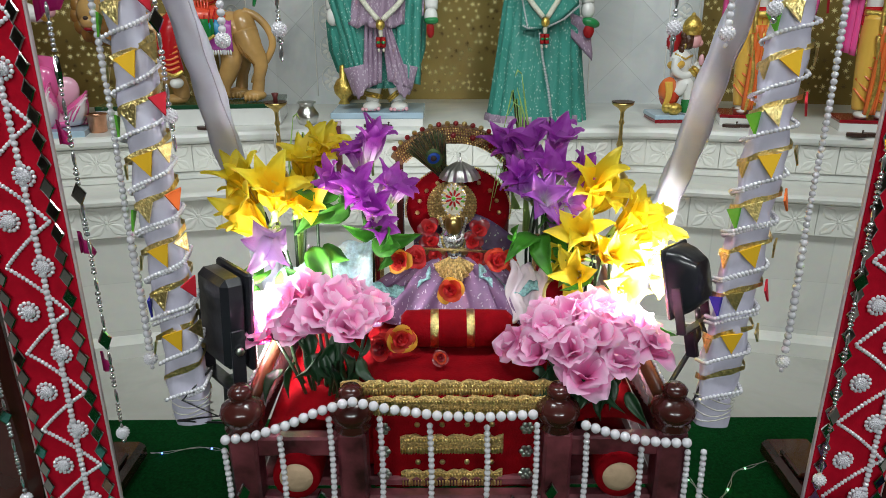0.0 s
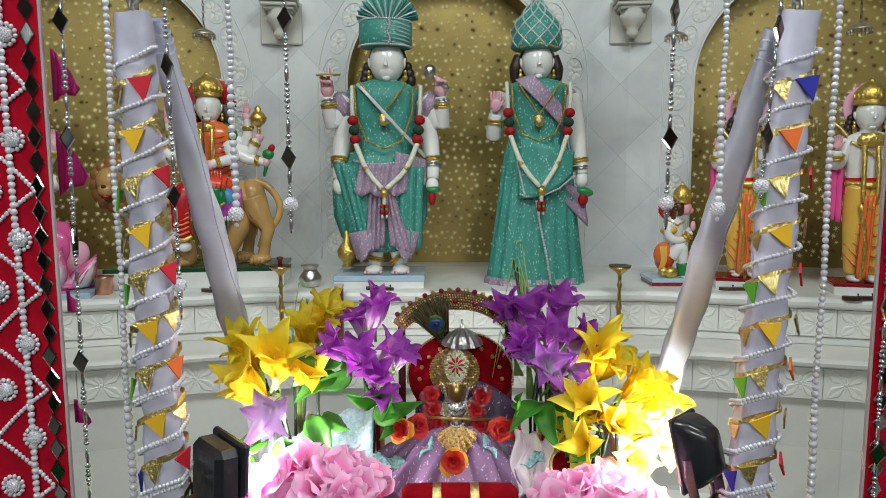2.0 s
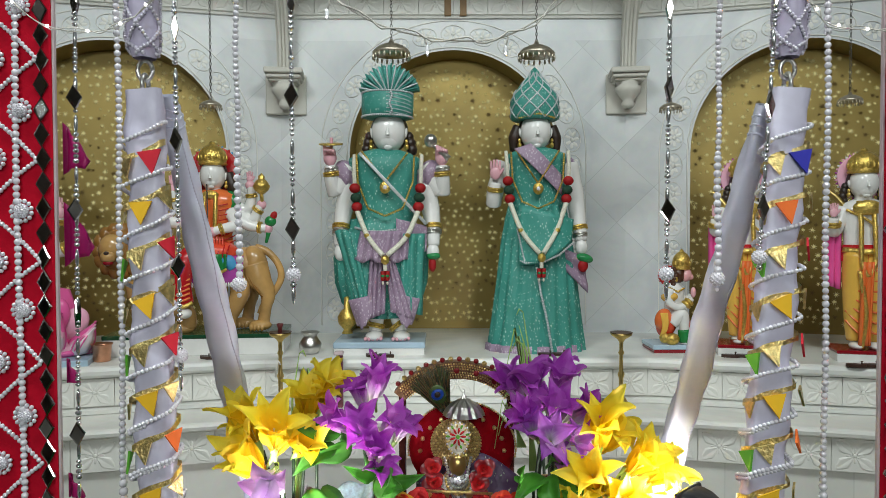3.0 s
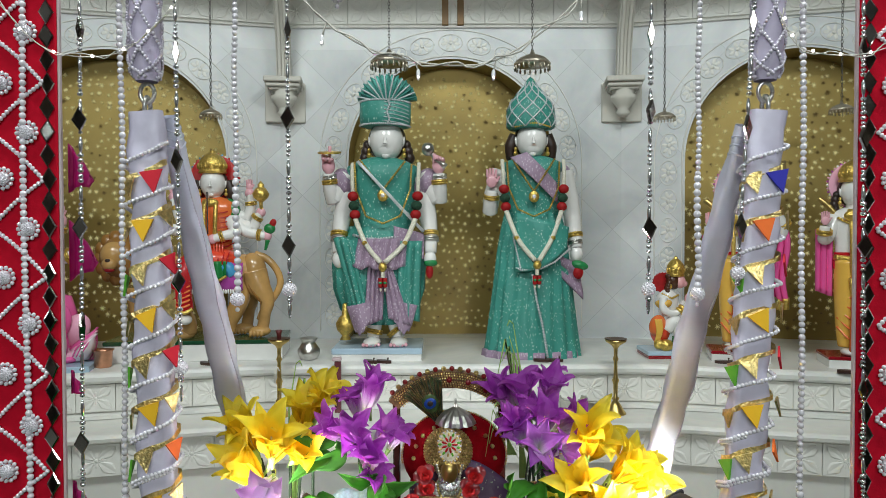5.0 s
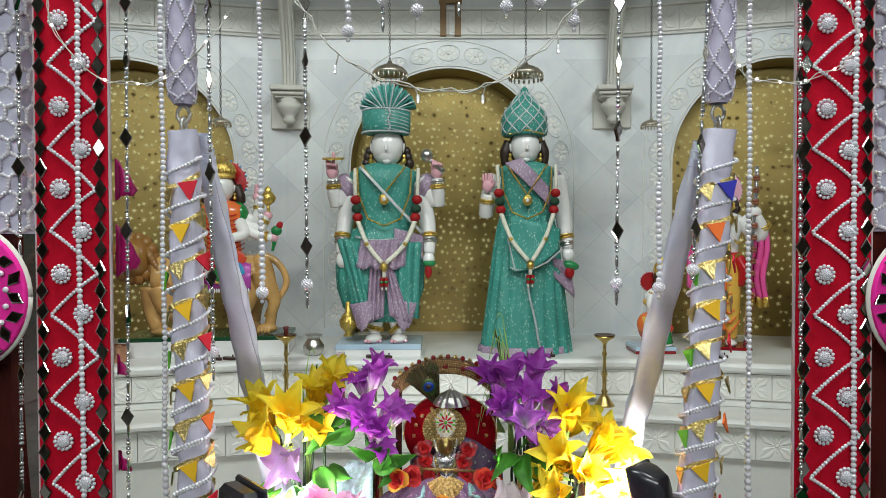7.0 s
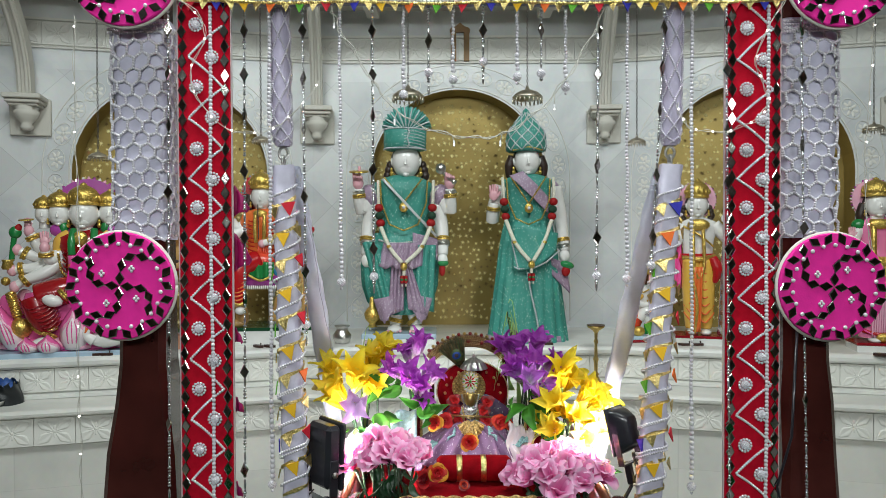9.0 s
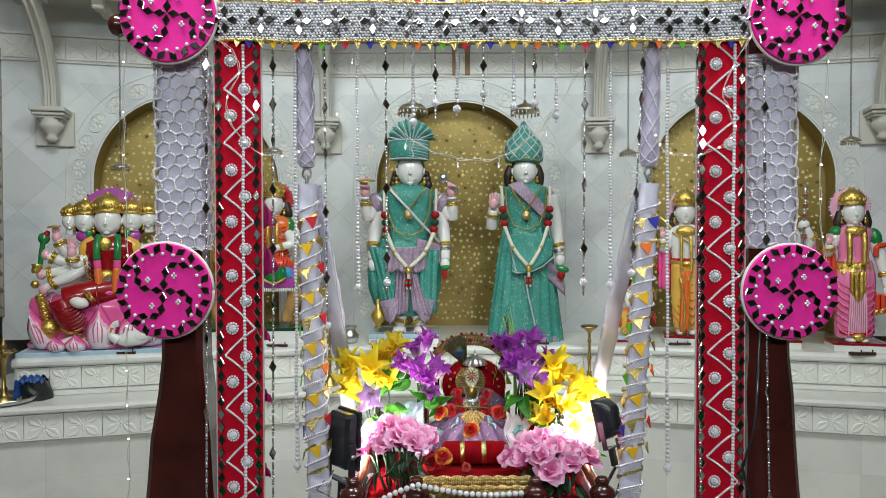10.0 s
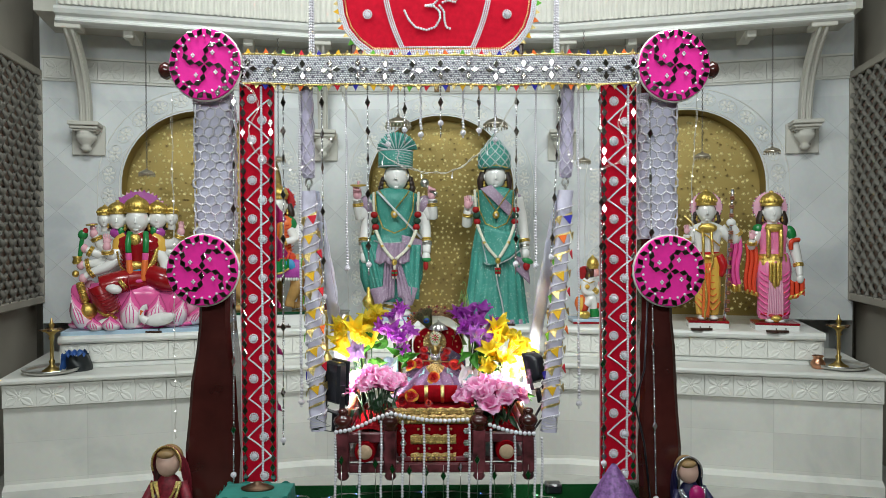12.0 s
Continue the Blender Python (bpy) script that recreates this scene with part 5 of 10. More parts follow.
    for i in range(int(turns) - 1):
        if i == 0:
            hang(i, 1.2, "red" if k < 0 else "blue", 1.35)
            hang(i, 2.3, None, 1.2)
        elif i % 2:
            hang(i, 1.65, "yellow" if not (i == 1 and k > 0) else "orange", 1.3)
            hang(i, 0.45, None, 1.2)
            hang(i, 2.95, None, 1.0)
        else:
            hang(i, 1.9, None, 1.25)
            hang(i, 0.40, "red" if i != 6 else "orange", 1.2)
            hang(i, 2.95, "green" if i != 8 else "blue", 1.2)
    pieces(t, "pennant", FOIL_PENNANT, foil)
    for c in PENNANTS:
        pieces(t, "pennant", FELT_PENNANT[c], places[c])
    # wire knot and tape at the foot
    mb = MB(WIREC)
    for j in range(4):
        mb.tube([foot + sx * ((w + 0.003) * math.cos(q)) + sy * ((th + 0.004) * math.sin(q)) - d * (0.012 + 0.009 * j + 0.004 * math.sin(q * 2 + j)) for q in [6.283 * i / 20 for i in range(21)]], 0.0009, 5)
    part("binding", mb, t, "thin wire wound round the foot")
    # the rear bar, plain cloth
    t2 = thing("sling_bar", back, "plain lavender cloth sling bar to the back of the seat", "sling bar", grp)
    a0 = Vector((-0.345, 0.855, 1.335)) if k < 0 else Vector((0.395, 0.855, 1.322))
    d2 = (back - a0).normalized()
    bx = Vector((1, 0, 0))
    bx = (bx - d2 * bx.dot(d2)).normalized()
    by = d2.cross(bx)

    def ring2(u, v):
        a = 6.283 * u
        c, s = math.cos(a), math.sin(a)
        q = (abs(c) ** 4 + abs(s) ** 4) ** -0.25
        wob = 0.0012 * math.sin(v * 23 + a * 3) + 0.0012 * math.sin(v * 61 + a * 2)
        ww = 0.012 + 0.0075 * min(1, v * 2.5)
        return a0.lerp(back, v) + bx * ((ww + wob) * q * c) + by * ((0.011 + wob) * q * s)
    mb = MB(LAVLIT).sheet(ring2, 24, 50)
    part("cloth_bar", mb, t2)
    mb = MB(LAVLIT)
    for v in (0.02, 0.035, 0.05):
        mb.tube([Vector(ring2(i / 16, v + 0.004 * math.sin(i * 0.8))) for i in range(17)], 0.0016, 5)
    part("binding", mb, t2, "cloth cord tied round the top")
    part("seam", MB(LAVD).tube([Vector(ring2(0.12 + 0.01 * math.sin(i * 0.5), i / 40)) for i in range(41)], 0.0010, 5), t2, "stitched seam")


sling(-1)
sling(1)


# ---- flood lights tied to the front bars ----
def flood(at, yaw, lean, seed):
    f = Matrix.Translation(at) @ pose(0, 0, 0, 0, lean, yaw) @ Matrix.Scale(1.0 if seed == 1 else 0.72, 4)
    t = thing("flood_light", at, "black LED flood light clamped to the sling bar", "flood light", "LED flood lights")
    mb = MB(BLACK).box((0.018, 0, 0), (0.010, 0.088, 0.132), 0.004, m=f)
    if seed == 1:
        mb.box((0, 0, 0), (0.034, 0.078, 0.122), 0.008, m=f)
    else:
        # rounded back that tapers in three steps
        rings = ((0.014, 1.0), (0.004, 0.97), (-0.010, 0.88), (-0.024, 0.72), (-0.034, 0.60), (-0.036, 0.54), (-0.036, 0.01))
        curve = lambda q: math.copysign(abs(q) ** 0.35, q)
        vs = [f @ Vector((x, 0.042 * k * curve(math.cos(2 * math.pi * i / 32)), 0.064 * k * curve(math.sin(2 * math.pi * i / 32)))) for x, k in rings for i in range(32)]
        mb.add(vs, [(j * 32 + i, j * 32 + (i + 1) % 32, (j + 1) * 32 + (i + 1) % 32, (j + 1) * 32 + i) for j in range(6) for i in range(32)], None, True)
    part("housing", mb, t)
    part("lens", MB(LEDFACE).box((0.024, 0, 0), (0.004, 0.074, 0.112), 0.001, m=f), t, "lit white LED face")
    mb = MB(BLACK)
    for s in (-1, 1):
        mb.box((-0.004, s * 0.046, -0.045), (0.018, 0.004, 0.085), 0.001, m=f)
    mb.box((-0.004, 0, -0.089), (0.02, 0.096, 0.004), 0.001, m=f)
    part("bracket", mb, t)
    part("bolt", MB(STEEL).lathe((0, 0, 0), [(0.006, 0), (0.006, 0.004), (0.003, 0.006), (0, 0.0065)], 6, m=f @ Matrix.Translation((-0.004, -0.048, -0.03)) @ pose(0, 0, 0, 90)), t, "steel bolt")
    lamp = bpy.data.lights.new("flood_beam", "AREA")
    lamp.shape, lamp.size, lamp.size_y, lamp.energy, lamp.color = "RECTANGLE", 0.07, 0.10, FLOOD_W[seed - 1], (1, 0.99, 0.96)
    lamp.spread = radians(150)
    ob = new("flood_beam", lamp)
    ob.matrix_world = Matrix.Translation(f @ Vector((0.028, 0, 0))) @ pose(0, 0, 0, 0, lean, yaw) @ pose(0, 0, 0, 0, -90, 0)
    # strap down to the seat
    part("strap", MB(BLACK).box((0.006, 0.0, -0.118), (0.022, 0.012, 0.062), 0.002, m=f), t)


FLOOD_W = (3.6, 5.6)
def flood_cable(pts):
    q = [Vector(p) for p in pts]
    solid("power_cable", MB(BLACK).tube(q, 0.0032, 8), "black cable hanging from the flood light", "cable", "flood light cables")


flood(Vector((-0.283, 0.815, 0.765)), 42, 3, 1)
flood(Vector((0.318, 0.842, 0.802)), 134, 14, 2)
flood_cable([(0.338, 0.826, 0.748), (0.346, 0.815, 0.725), (0.344, 0.80, 0.69), (0.330, 0.79, 0.655), (0.312, 0.782, 0.632), (0.302, 0.78, 0.610), (0.303, 0.785, 0.58)])


# ---- the swing seat ----
def finial(mb, x, y, z, s=1.0):
    mb.lathe((x, y, z), [(r * s, h) for r, h in ((0.024, 0), (0.029, 0.005), (0.024, 0.010), (0.031, 0.017), (0.0345, 0.026), (0.031, 0.035), (0.020, 0.042), (0.015, 0.045), (0.018, 0.049), (0.019, 0.055), (0.013, 0.061), (0, 0.063))], 18)


def swing_seat():
    t = thing("swing_cradle", (0.017, 0.98, 0.50), "red-brown wooden swing seat with turned finials", "swing seat")
    for i, (x, y) in enumerate(((-0.252, 0.752), (-0.115, 0.752), (0.143, 0.752), (0.287, 0.752), (-0.252, 1.20), (0.287, 1.20))):
        mb = MB(WOODR).box((x, y, 0.578), (0.036, 0.036, 0.125), 0.004)
        mb.lathe((x, y, 0.49), [(0.0, 0), (0.012, 0.003), (0.018, 0.012), (0.014, 0.022), (0.02, 0.028)], 12)
        p = part("corner_post" if i in (0, 3, 4, 5) else "rail_post", mb, t)
        mb = MB(WOOD)
        finial(mb, x, y, 0.638, 0.82)
        part("finial", mb, p, "dark turned finial")
    for x0, x1 in ((-0.236, -0.131), (0.159, 0.271)):
        part("rail", MB(WOODR).box(((x0 + x1) / 2, 0.752, 0.616), (x1 - x0 + 0.002, 0.020, 0.028), 0.003), t)
    part("rail", MB(WOODR).box((0.017, 0.752, 0.527), (0.505, 0.020, 0.026), 0.003), t)
    for x in (-0.252, 0.287):
        part("side_rail", MB(WOODR).box((x, 0.976, 0.616), (0.020, 0.415, 0.028), 0.003), t)
        part("side_rail", MB(WOODR).box((x, 0.976, 0.527), (0.020, 0.415, 0.026), 0.003), t)
        k = -1 if x < 0 else 1
        part("arm", MB(WOODL).tube([(x + k * 0.0, 0.80, 0.655), (x - k * 0.02, 0.95, 0.70), (x - k * 0.03, 1.12, 0.74)], 0.013, 8, flat=0.7), t, "lighter wooden arm")
        side = lambda u, v: (x - k * 0.012 - k * 0.018 * u + 0.0015 * math.sin(u * 150), 0.81 + 0.28 * u, 0.632 + (0.012 + 0.085 * u) * v)
        part("side_screen", MB(SATINW).sheet(side, 96, 4, thick=0.002), t, "ribbed white satin side screen")
        part("pearl_edge", bead_line(MB(PEARL), [(x + k * 0.006, 0.80, 0.668), (x - k * 0.014, 0.95, 0.713), (x - k * 0.024, 1.12, 0.753)], 0.0030, 0.0056, 6, 5), t)
    part("rail", MB(WOODR).box((0.017, 1.20, 0.527), (0.505, 0.020, 0.026), 0.003), t)
    part("deck", MB(WOODR).box((0.017, 0.976, 0.548), (0.52, 0.43, 0.014), 0.003), t)
    # arched brocade crest on two thin uprights
    cx, cz, y = 0.017, 0.829, 1.12
    arc_at = lambda r, a: (cx + r * math.cos(radians(a)), cz + r * math.sin(radians(a)))
    span = range(142, 37, -4)
    outer, inner = [arc_at(0.128, a) for a in span], [arc_at(0.100 + 0.006 * abs(a - 90) / 52, a) for a in span]
    n = len(outer)
    vs = [(x, y - 0.012, z) for x, z in outer] + [(x, y - 0.012, z) for x, z in inner] + [(x, y + 0.012, z) for x, z in outer] + [(x, y + 0.012, z) for x, z in inner]
    fs = [(0, n, 3 * n, 2 * n), (n - 1, 3 * n - 1, 4 * n - 1, 2 * n - 1)]
    for i in range(n - 1):
        fs += [(i, i + 1, n + i + 1, n + i), (2 * n + i + 1, 2 * n + i, 3 * n + i, 3 * n + i + 1), (i + 1, i, 2 * n + i, 2 * n + i + 1), (n + i, n + i + 1, 3 * n + i + 1, 3 * n + i)]
    part("back_arch", MB(BROCADE).add(vs, fs, None, False), t, "brown and gold brocade arch")
    for k in (-1, 1):
        part("back_upright", MB(WOOD).box((cx + k * 0.088, y + 0.004, 0.727), (0.012, 0.012, 0.355), 0.002), t)
    for a in (58, 74, 90, 106, 122):
        x, z = arc_at(0.114, a)
        part("stud", MB(DKRED).ball((x, y - 0.013, z), (0.005, 0.003, 0.005), 8, 5), t, "dark red stud")
    for col, lab, k in ((DKRED, "dark red bead", 0), (FOIL, "gold bead", 1)):
        bead = mesh_of("bead", MB(col).ball((0, 0, 0), 0.0044, 8, 6))
        pieces(t, "bead", bead, [Matrix.Translation((cx + 0.1315 * math.cos(radians(a)), y - 0.004, cz + 0.1315 * math.sin(radians(a)))) for a in range(40 + 6 * k, 142, 12)])
    mb = MB(FOIL)
    for r in (0.104, 0.108, 0.1115, 0.117, 0.121, 0.125):
        bead_line(mb, [(cx + r * math.cos(radians(a)), y - 0.013, cz + r * math.sin(radians(a))) for a in range(42, 139, 4)], 0.0016, 0.0042, 5, 4)
    part("gold_braid", mb, t, "rows of gold braid")
    return t


swing_seat()


def cushions():
    # middle cushion with its hanging front cloth
    mb = MB(REDV)

    def pad(u, v):
        x = -0.118 + 0.262 * u
        y = 0.775 + 0.34 * v
        e = min(1, min(u, 1 - u) * 9, (v + 0.02) * 14)
        return (x, y, 0.650 + 0.032 * math.sqrt(max(0, e)) + 0.003 * math.sin(x * 40) * math.sin(y * 35))
    mb.sheet(pad, 26, 26)
    mb.box((0.013, 0.945, 0.605), (0.25, 0.335, 0.095), 0.01)
    solid("seat_cushion", mb, "red velvet seat cushion on the swing", "cushion")
    t = thing("front_cloth", (0.013, 0.770, 0.535), "red cloth with gold lace bands hanging before the cushion", "cloth")
    part("cloth", MB(REDV).sheet(lambda u, v: (-0.092 + 0.212 * u, 0.768 + 0.002 * math.sin(u * 30) - 0.004 * v, 0.535 + 0.125 * v), 30, 6, thick=0.004), t)
    for z0, z1, x0, x1, yy in ((0.652, 0.676, -0.125, 0.150, 0.759), (0.676, 0.694, -0.130, 0.150, 0.767), (0.592, 0.617, -0.056, 0.077, 0.762), (0.542, 0.563, -0.056, 0.077, 0.762)):
        mb = MB(LACE)
        nn = int((x1 - x0) / 0.004)
        mb.sheet(lambda u, v: (x0 + (x1 - x0) * u, yy + 0.0015 * math.sin(u * nn * 1.6), z0 + (z1 - z0) * v + (0.004 * abs(math.sin(u * nn * 0.42)) if v > 0.9 else 0)), nn, 5, thick=0.002)
        for i in range(nn):
            mb.ball((x0 + (i + 0.5) * (x1 - x0) / nn, yy - 0.002, z0 + 0.005), (0.0016, 0.0016, 0.005), 5, 4, FOIL)
            mb.ball((x0 + (i + 0.5) * (x1 - x0) / nn, yy - 0.002, z1 - 0.004), (0.0016, 0.0016, 0.0022), 5, 4, FOIL)
        part("lace_band", mb, t, "scalloped gold lace band")
    mb = MB(FOIL)
    for z in (0.579, 0.636):
        for x in (-0.034, -0.002, 0.03, 0.062):
            mb.ball((x, 0.762, z), (0.004, 0.003, 0.004), 7, 4)
    part("studs", mb, t, "gold studs")
    for x in (-0.078, 0.107):
        for z in (0.63, 0.595, 0.56):
            mb = MB(STEEL).ball((x, 0.760, z), 0.003, 6, 4)
            for k in range(6):
                q = k * math.pi / 3
                mb.ball((x + 0.006 * math.cos(q), 0.762, z + 0.006 * math.sin(q)), (0.004, 0.002, 0.004), 6, 4)
            part("silver_flower", mb, t, "silver flower applique")
    # red padding in the side bays, with round cream bolster ends
    for x0, x1 in ((-0.24, -0.125), (0.15, 0.275)):
        mb = MB(REDV)
        mb.sheet(lambda u, v: (x0 + (x1 - x0) * u, 0.785 + 0.37 * v, 0.60 + 0.055 * math.sin(math.pi * min(1, max(0.0, u))) ** 0.5 * math.sin(math.pi * (0.08 + 0.84 * v)) ** 0.4), 16, 20)
        solid("side_cushion", mb, "puffy red velvet side cushion", "cushion", "side cushions")
    for x in (-0.187, 0.222):
        f = Matrix.Translation((x, 0.748, 0.578)) @ pose(0, 0, 0, -90)
        t = thing("bolster", (x, 0.86, 0.555), "red bolster with a cream gathered end", "bolster", "side bolsters")
        part("cover", MB(REDV).lathe((0, 0, -0.01), [(0.022, -0.006), (0.029, -0.008), (0.031, 0.0), (0.031, 0.16), (0.02, 0.17)], 20, m=f), t)
        part("end_disc", MB(CREAM).lathe((0, 0, -0.01), [(0.0, -0.010), (0.012, -0.010), (0.021, -0.007), (0.0225, -0.002)], 20, m=f), t, "cream cloth end")
    # front bolster with gold bands
    f = Matrix.Translation((-0.06, 0.885, 0.712)) @ pose(0, 0, 0, 0, 90, 0)
    t = thing("bolster", (0.018, 0.885, 0.69), "small red velvet bolster with two gold bands", "bolster")
    part("cover", MB(REDV).lathe((0, 0, 0), [(0.0, 0.0), (0.018, 0.001), (0.0255, 0.008), (0.0265, 0.03), (0.0265, 0.125), (0.0255, 0.148), (0.018, 0.156), (0, 0.157)], 24, m=f), t)
    for z in (0.042, 0.092):
        part("gold_band", MB(FOIL).lathe((0, 0, z), [(0.0262, 0), (0.0274, 0.001), (0.0274, 0.011), (0.0262, 0.012)], 24, m=f), t, "gold ribbon band")


cushions()


def idol():
    # red velvet round throne with gold studs
    t = thing("throne_back", (0.024, 1.065, 0.70), "round red velvet throne back with gold studs", "throne")
    mb = MB(REDV).ball((0.024, 1.065, 0.832), (0.082, 0.020, 0.072), 28, 18)
    mb.box((0.024, 1.068, 0.742), (0.14, 0.03, 0.12), 0.012)
    part("cushion", mb, t)
    mb = MB(FOIL)
    for a in range(0, 181, 20):
        mb.ball((0.024 + 0.064 * math.cos(radians(a)), 1.049, 0.832 + 0.055 * math.sin(radians(a))), 0.0036, 7, 5)
    part("studs", mb, t, "gold studs")
    part("piping", bead_line(MB(FOIL), [(0.024 + 0.083 * math.cos(radians(a)), 1.06, 0.832 + 0.073 * math.sin(radians(a))) for a in range(-10, 191, 3)], 0.002, 0.004, 5, 4), t, "gold piping")
    # the small idol: one mesh
    rnd = random.Random(3)
    mb = MB(BRASS)
    mb.ball((0.016, 0.995, 0.829), (0.013, 0.013, 0.017), 14, 10, BRASS)
    # tall crown plate set with red and green drops in rays, edged with pearls
    rim = lambda k: [(0.016 + k * 0.0185 * math.cos(radians(q)) * (1.0 if q > 0 else 0.92), 0.869 + k * (0.0235 if q > 0 else 0.026) * math.sin(radians(q))) for q in range(-180, 180, 10)]
    mb.prism(rim(1.0), 0.995, 1.003, LACE)
    mb.prism(rim(0.9), 0.992, 0.996, IVORY)
    for i, (x, z) in enumerate(rim(0.97)):
        mb.ball((x, 0.991, z), 0.0017, 6, 4, (PEARL, FOIL)[i % 2])
    for r0, n, ln, turn in ((0.0080, 9, 0.0048, 0.0), (0.0142, 13, 0.0030, 0.2)):
        for i in range(n):
            q = 2 * math.pi * i / n + turn
            g = Matrix.Translation((0.016 + r0 * math.cos(q), 0.9905, 0.871 + 1.1 * r0 * math.sin(q))) @ Matrix.Rotation(math.pi / 2 - q, 4, "Y")
            mb.ball((0, 0, 0), (0.0017, 0.0018, ln), 7, 5, ROSER if n < 10 else (PENNANT_MATS["green"], FOIL)[i % 2], g)
    mb.ball((0.016, 0.990, 0.871), (0.0030, 0.0024, 0.0030), 8, 6, PENNANT_MATS["green"])
    for k in (-1, 1):
        bead_line(mb, [(0.016 + k * (0.019 - 0.001 * i), 0.989, 0.841 - 0.0042 * i) for i in range(7)], 0.0025, 0.0044, 6, 4, STEEL)
    bead_line(mb, [(-0.005 + 0.0035 * i, 0.990, 0.8435) for i in range(13)], 0.002, 0.0036, 6, 4, FOIL)
    mb.ball((0.016, 1.003, 0.792), (0.026, 0.018, 0.034), 14, 10, SILVERB)
    # necklaces hanging in loops
    for k, m in enumerate((PEARL, STEEL, FOIL, PEARL, STEEL)):
        w, low = 0.012 + 0.003 * k, 0.808 - 0.009 * k
        bead_line(mb, [(0.016 + w * math.cos(radians(q)), 0.985 - 0.004 * math.sin(radians(q)), 0.815 + (0.815 - low) * math.sin(radians(-q))) for q in range(0, 181, 12)], 0.0023, 0.0041, 6, 4, m)
    for i in range(40):
        q, z = rnd.uniform(3.3, 6.1), rnd.uniform(0.765, 0.82)
        mb.ball((0.016 + 0.027 * math.cos(q), 1.003 + 0.020 * math.sin(q), z), 0.003, 6, 4, (STEEL, PEARL, SILVERB)[i % 3])
    # pleated gold fan below the arms
    for i in range(15):
        q = radians(200 + 140 * i / 14)
        mb.tube([(0.016 + 0.006 * math.cos(q), 0.946, 0.797 + 0.005 * math.sin(q)), (0.016 + 0.030 * math.cos(q), 0.925 - 0.004 * (i % 2) + 0.02 * abs(math.cos(q)), 0.793 + 0.030 * math.sin(q))], [0.002, 0.0036], 6, LACE)
    for k in (-1, 1):
        mb.tube([(0.016 + k * 0.022, 0.998, 0.812), (0.016 + k * 0.038, 0.985, 0.796), (0.016 + k * 0.012, 0.972, 0.794)], 0.0055, 8, BRASS)
        mb.tube([(0.016 + k * 0.034, 0.985, 0.785), (0.016 + k * 0.050, 0.978, 0.775)], [0.010, 0.013], 10, LACE)
    mb.tube([(-0.03, 0.968, 0.801), (0.065, 0.968, 0.796)], 0.0022, 6, FOIL)
    solid("idol", mb, "small brass seated idol in jewelled crown and necklaces", "idol")
    # halo
    mb = MB(FOIL)
    mb.lathe((0, 0, 0), [(0.0, 0), (0.037, 0), (0.037, 0.004), (0, 0.004)], 32, LACE, m=Matrix.Translation((0.014, 1.034, 0.850)) @ pose(0, 0, 0, 90))
    for r, n in ((0.0368, 52), (0.0335, 48), (0.0300, 42), (0.0265, 36), (0.0230, 30)):
        for i in range(n):
            a = 2 * math.pi * i / n
            mb.ball((0.014 + r * math.cos(a), 1.028, 0.850 + r * math.sin(a)), (0.0021, 0.0021, 0.0021), 5, 4, (FOIL, LACE)[i % 2])
    solid("halo", mb, "round beaded gold halo behind the idol", "halo")
    # parasol
    t = thing("parasol", (0.026, 1.035, 0.85), "tiny fluted silver parasol over the idol", "parasol")
    mb = MB(STEEL)
    n = 32
    prof = [(0.002, 0.924), (0.004, 0.918), (0.010, 0.915), (0.021, 0.908), (0.028, 0.899), (0.031, 0.893)]
    vs = [(0.026 + r * (1 + (0.05 if i % 2 else -0.03)) * math.cos(2 * math.pi * i / n), 1.03 + r * (1 + (0.05 if i % 2 else -0.03)) * math.sin(2 * math.pi * i / n), z) for r, z in prof for i in range(n)]
    fs = [(j * n + (i + 1) % n, j * n + i, (j + 1) * n + i, (j + 1) * n + (i + 1) % n) for j in range(5) for i in range(n)]
    mb.add(vs, fs, None, False)
    part("canopy", mb, t)
    part("stick", MB(STEEL).tube([(0.026, 1.038, 0.85), (0.026, 1.032, 0.93)], 0.0016, 6), t)
    # peacock feather: a wedge of fine barbs with a blue eye
    t = thing("peacock_feather", (0.0, 1.045, 0.885), "dark peacock feather with a blue eye", "feather")
    f = Matrix.Translation((0.002, 1.046, 0.890)) @ pose(0, 0, 0, 0, -27, 0)
    part("vane", MB(FEATHERD).sheet(lambda u, v: f @ Vector(((u - 0.5) * (0.010 + 0.048 * v ** 0.9), 0.004 * math.sin(3 * u), 0.070 * v * (1 - 0.20 * (2 * u - 1) ** 2 * v))), 12, 8, thick=0.001), t)
    for nm, col, rx, rz, dy in (("ring", BRASSD, 0.0165, 0.019, -0.002), ("inner_ring", FEATHERG, 0.0135, 0.0155, -0.0035), ("eye", BLUEF, 0.0100, 0.0085, -0.005), ("pupil", HAIR, 0.0048, 0.0045, -0.0065)):
        part(nm, MB(col).ball((0, dy, 0.034), (rx, 0.0015, rz), 20, 8, m=f), t)
    mb, rf = MB(FEATHERD), random.Random(8)
    for i in range(240):
        q = rf.uniform(-1, 1)
        v0 = rf.uniform(0.15, 0.85)
        a = (q * 0.5 * (0.010 + 0.048 * v0 ** 0.9), rf.uniform(-0.004, -0.001), 0.070 * v0)
        b = (q * 0.5 * (0.010 + 0.048) * 1.12 + rf.uniform(-0.003, 0.003), rf.uniform(-0.006, 0.004), 0.070 * (1.02 - 0.20 * q * q) + rf.uniform(-0.002, 0.007))
        mb.tube([f @ Vector(a), f @ Vector(b)], [0.0009, 0.0003], 4, (FEATHERD, BRASSD, FEATHERG)[i % 3])
    part("barb", mb, t)["kind"] = "stuff"
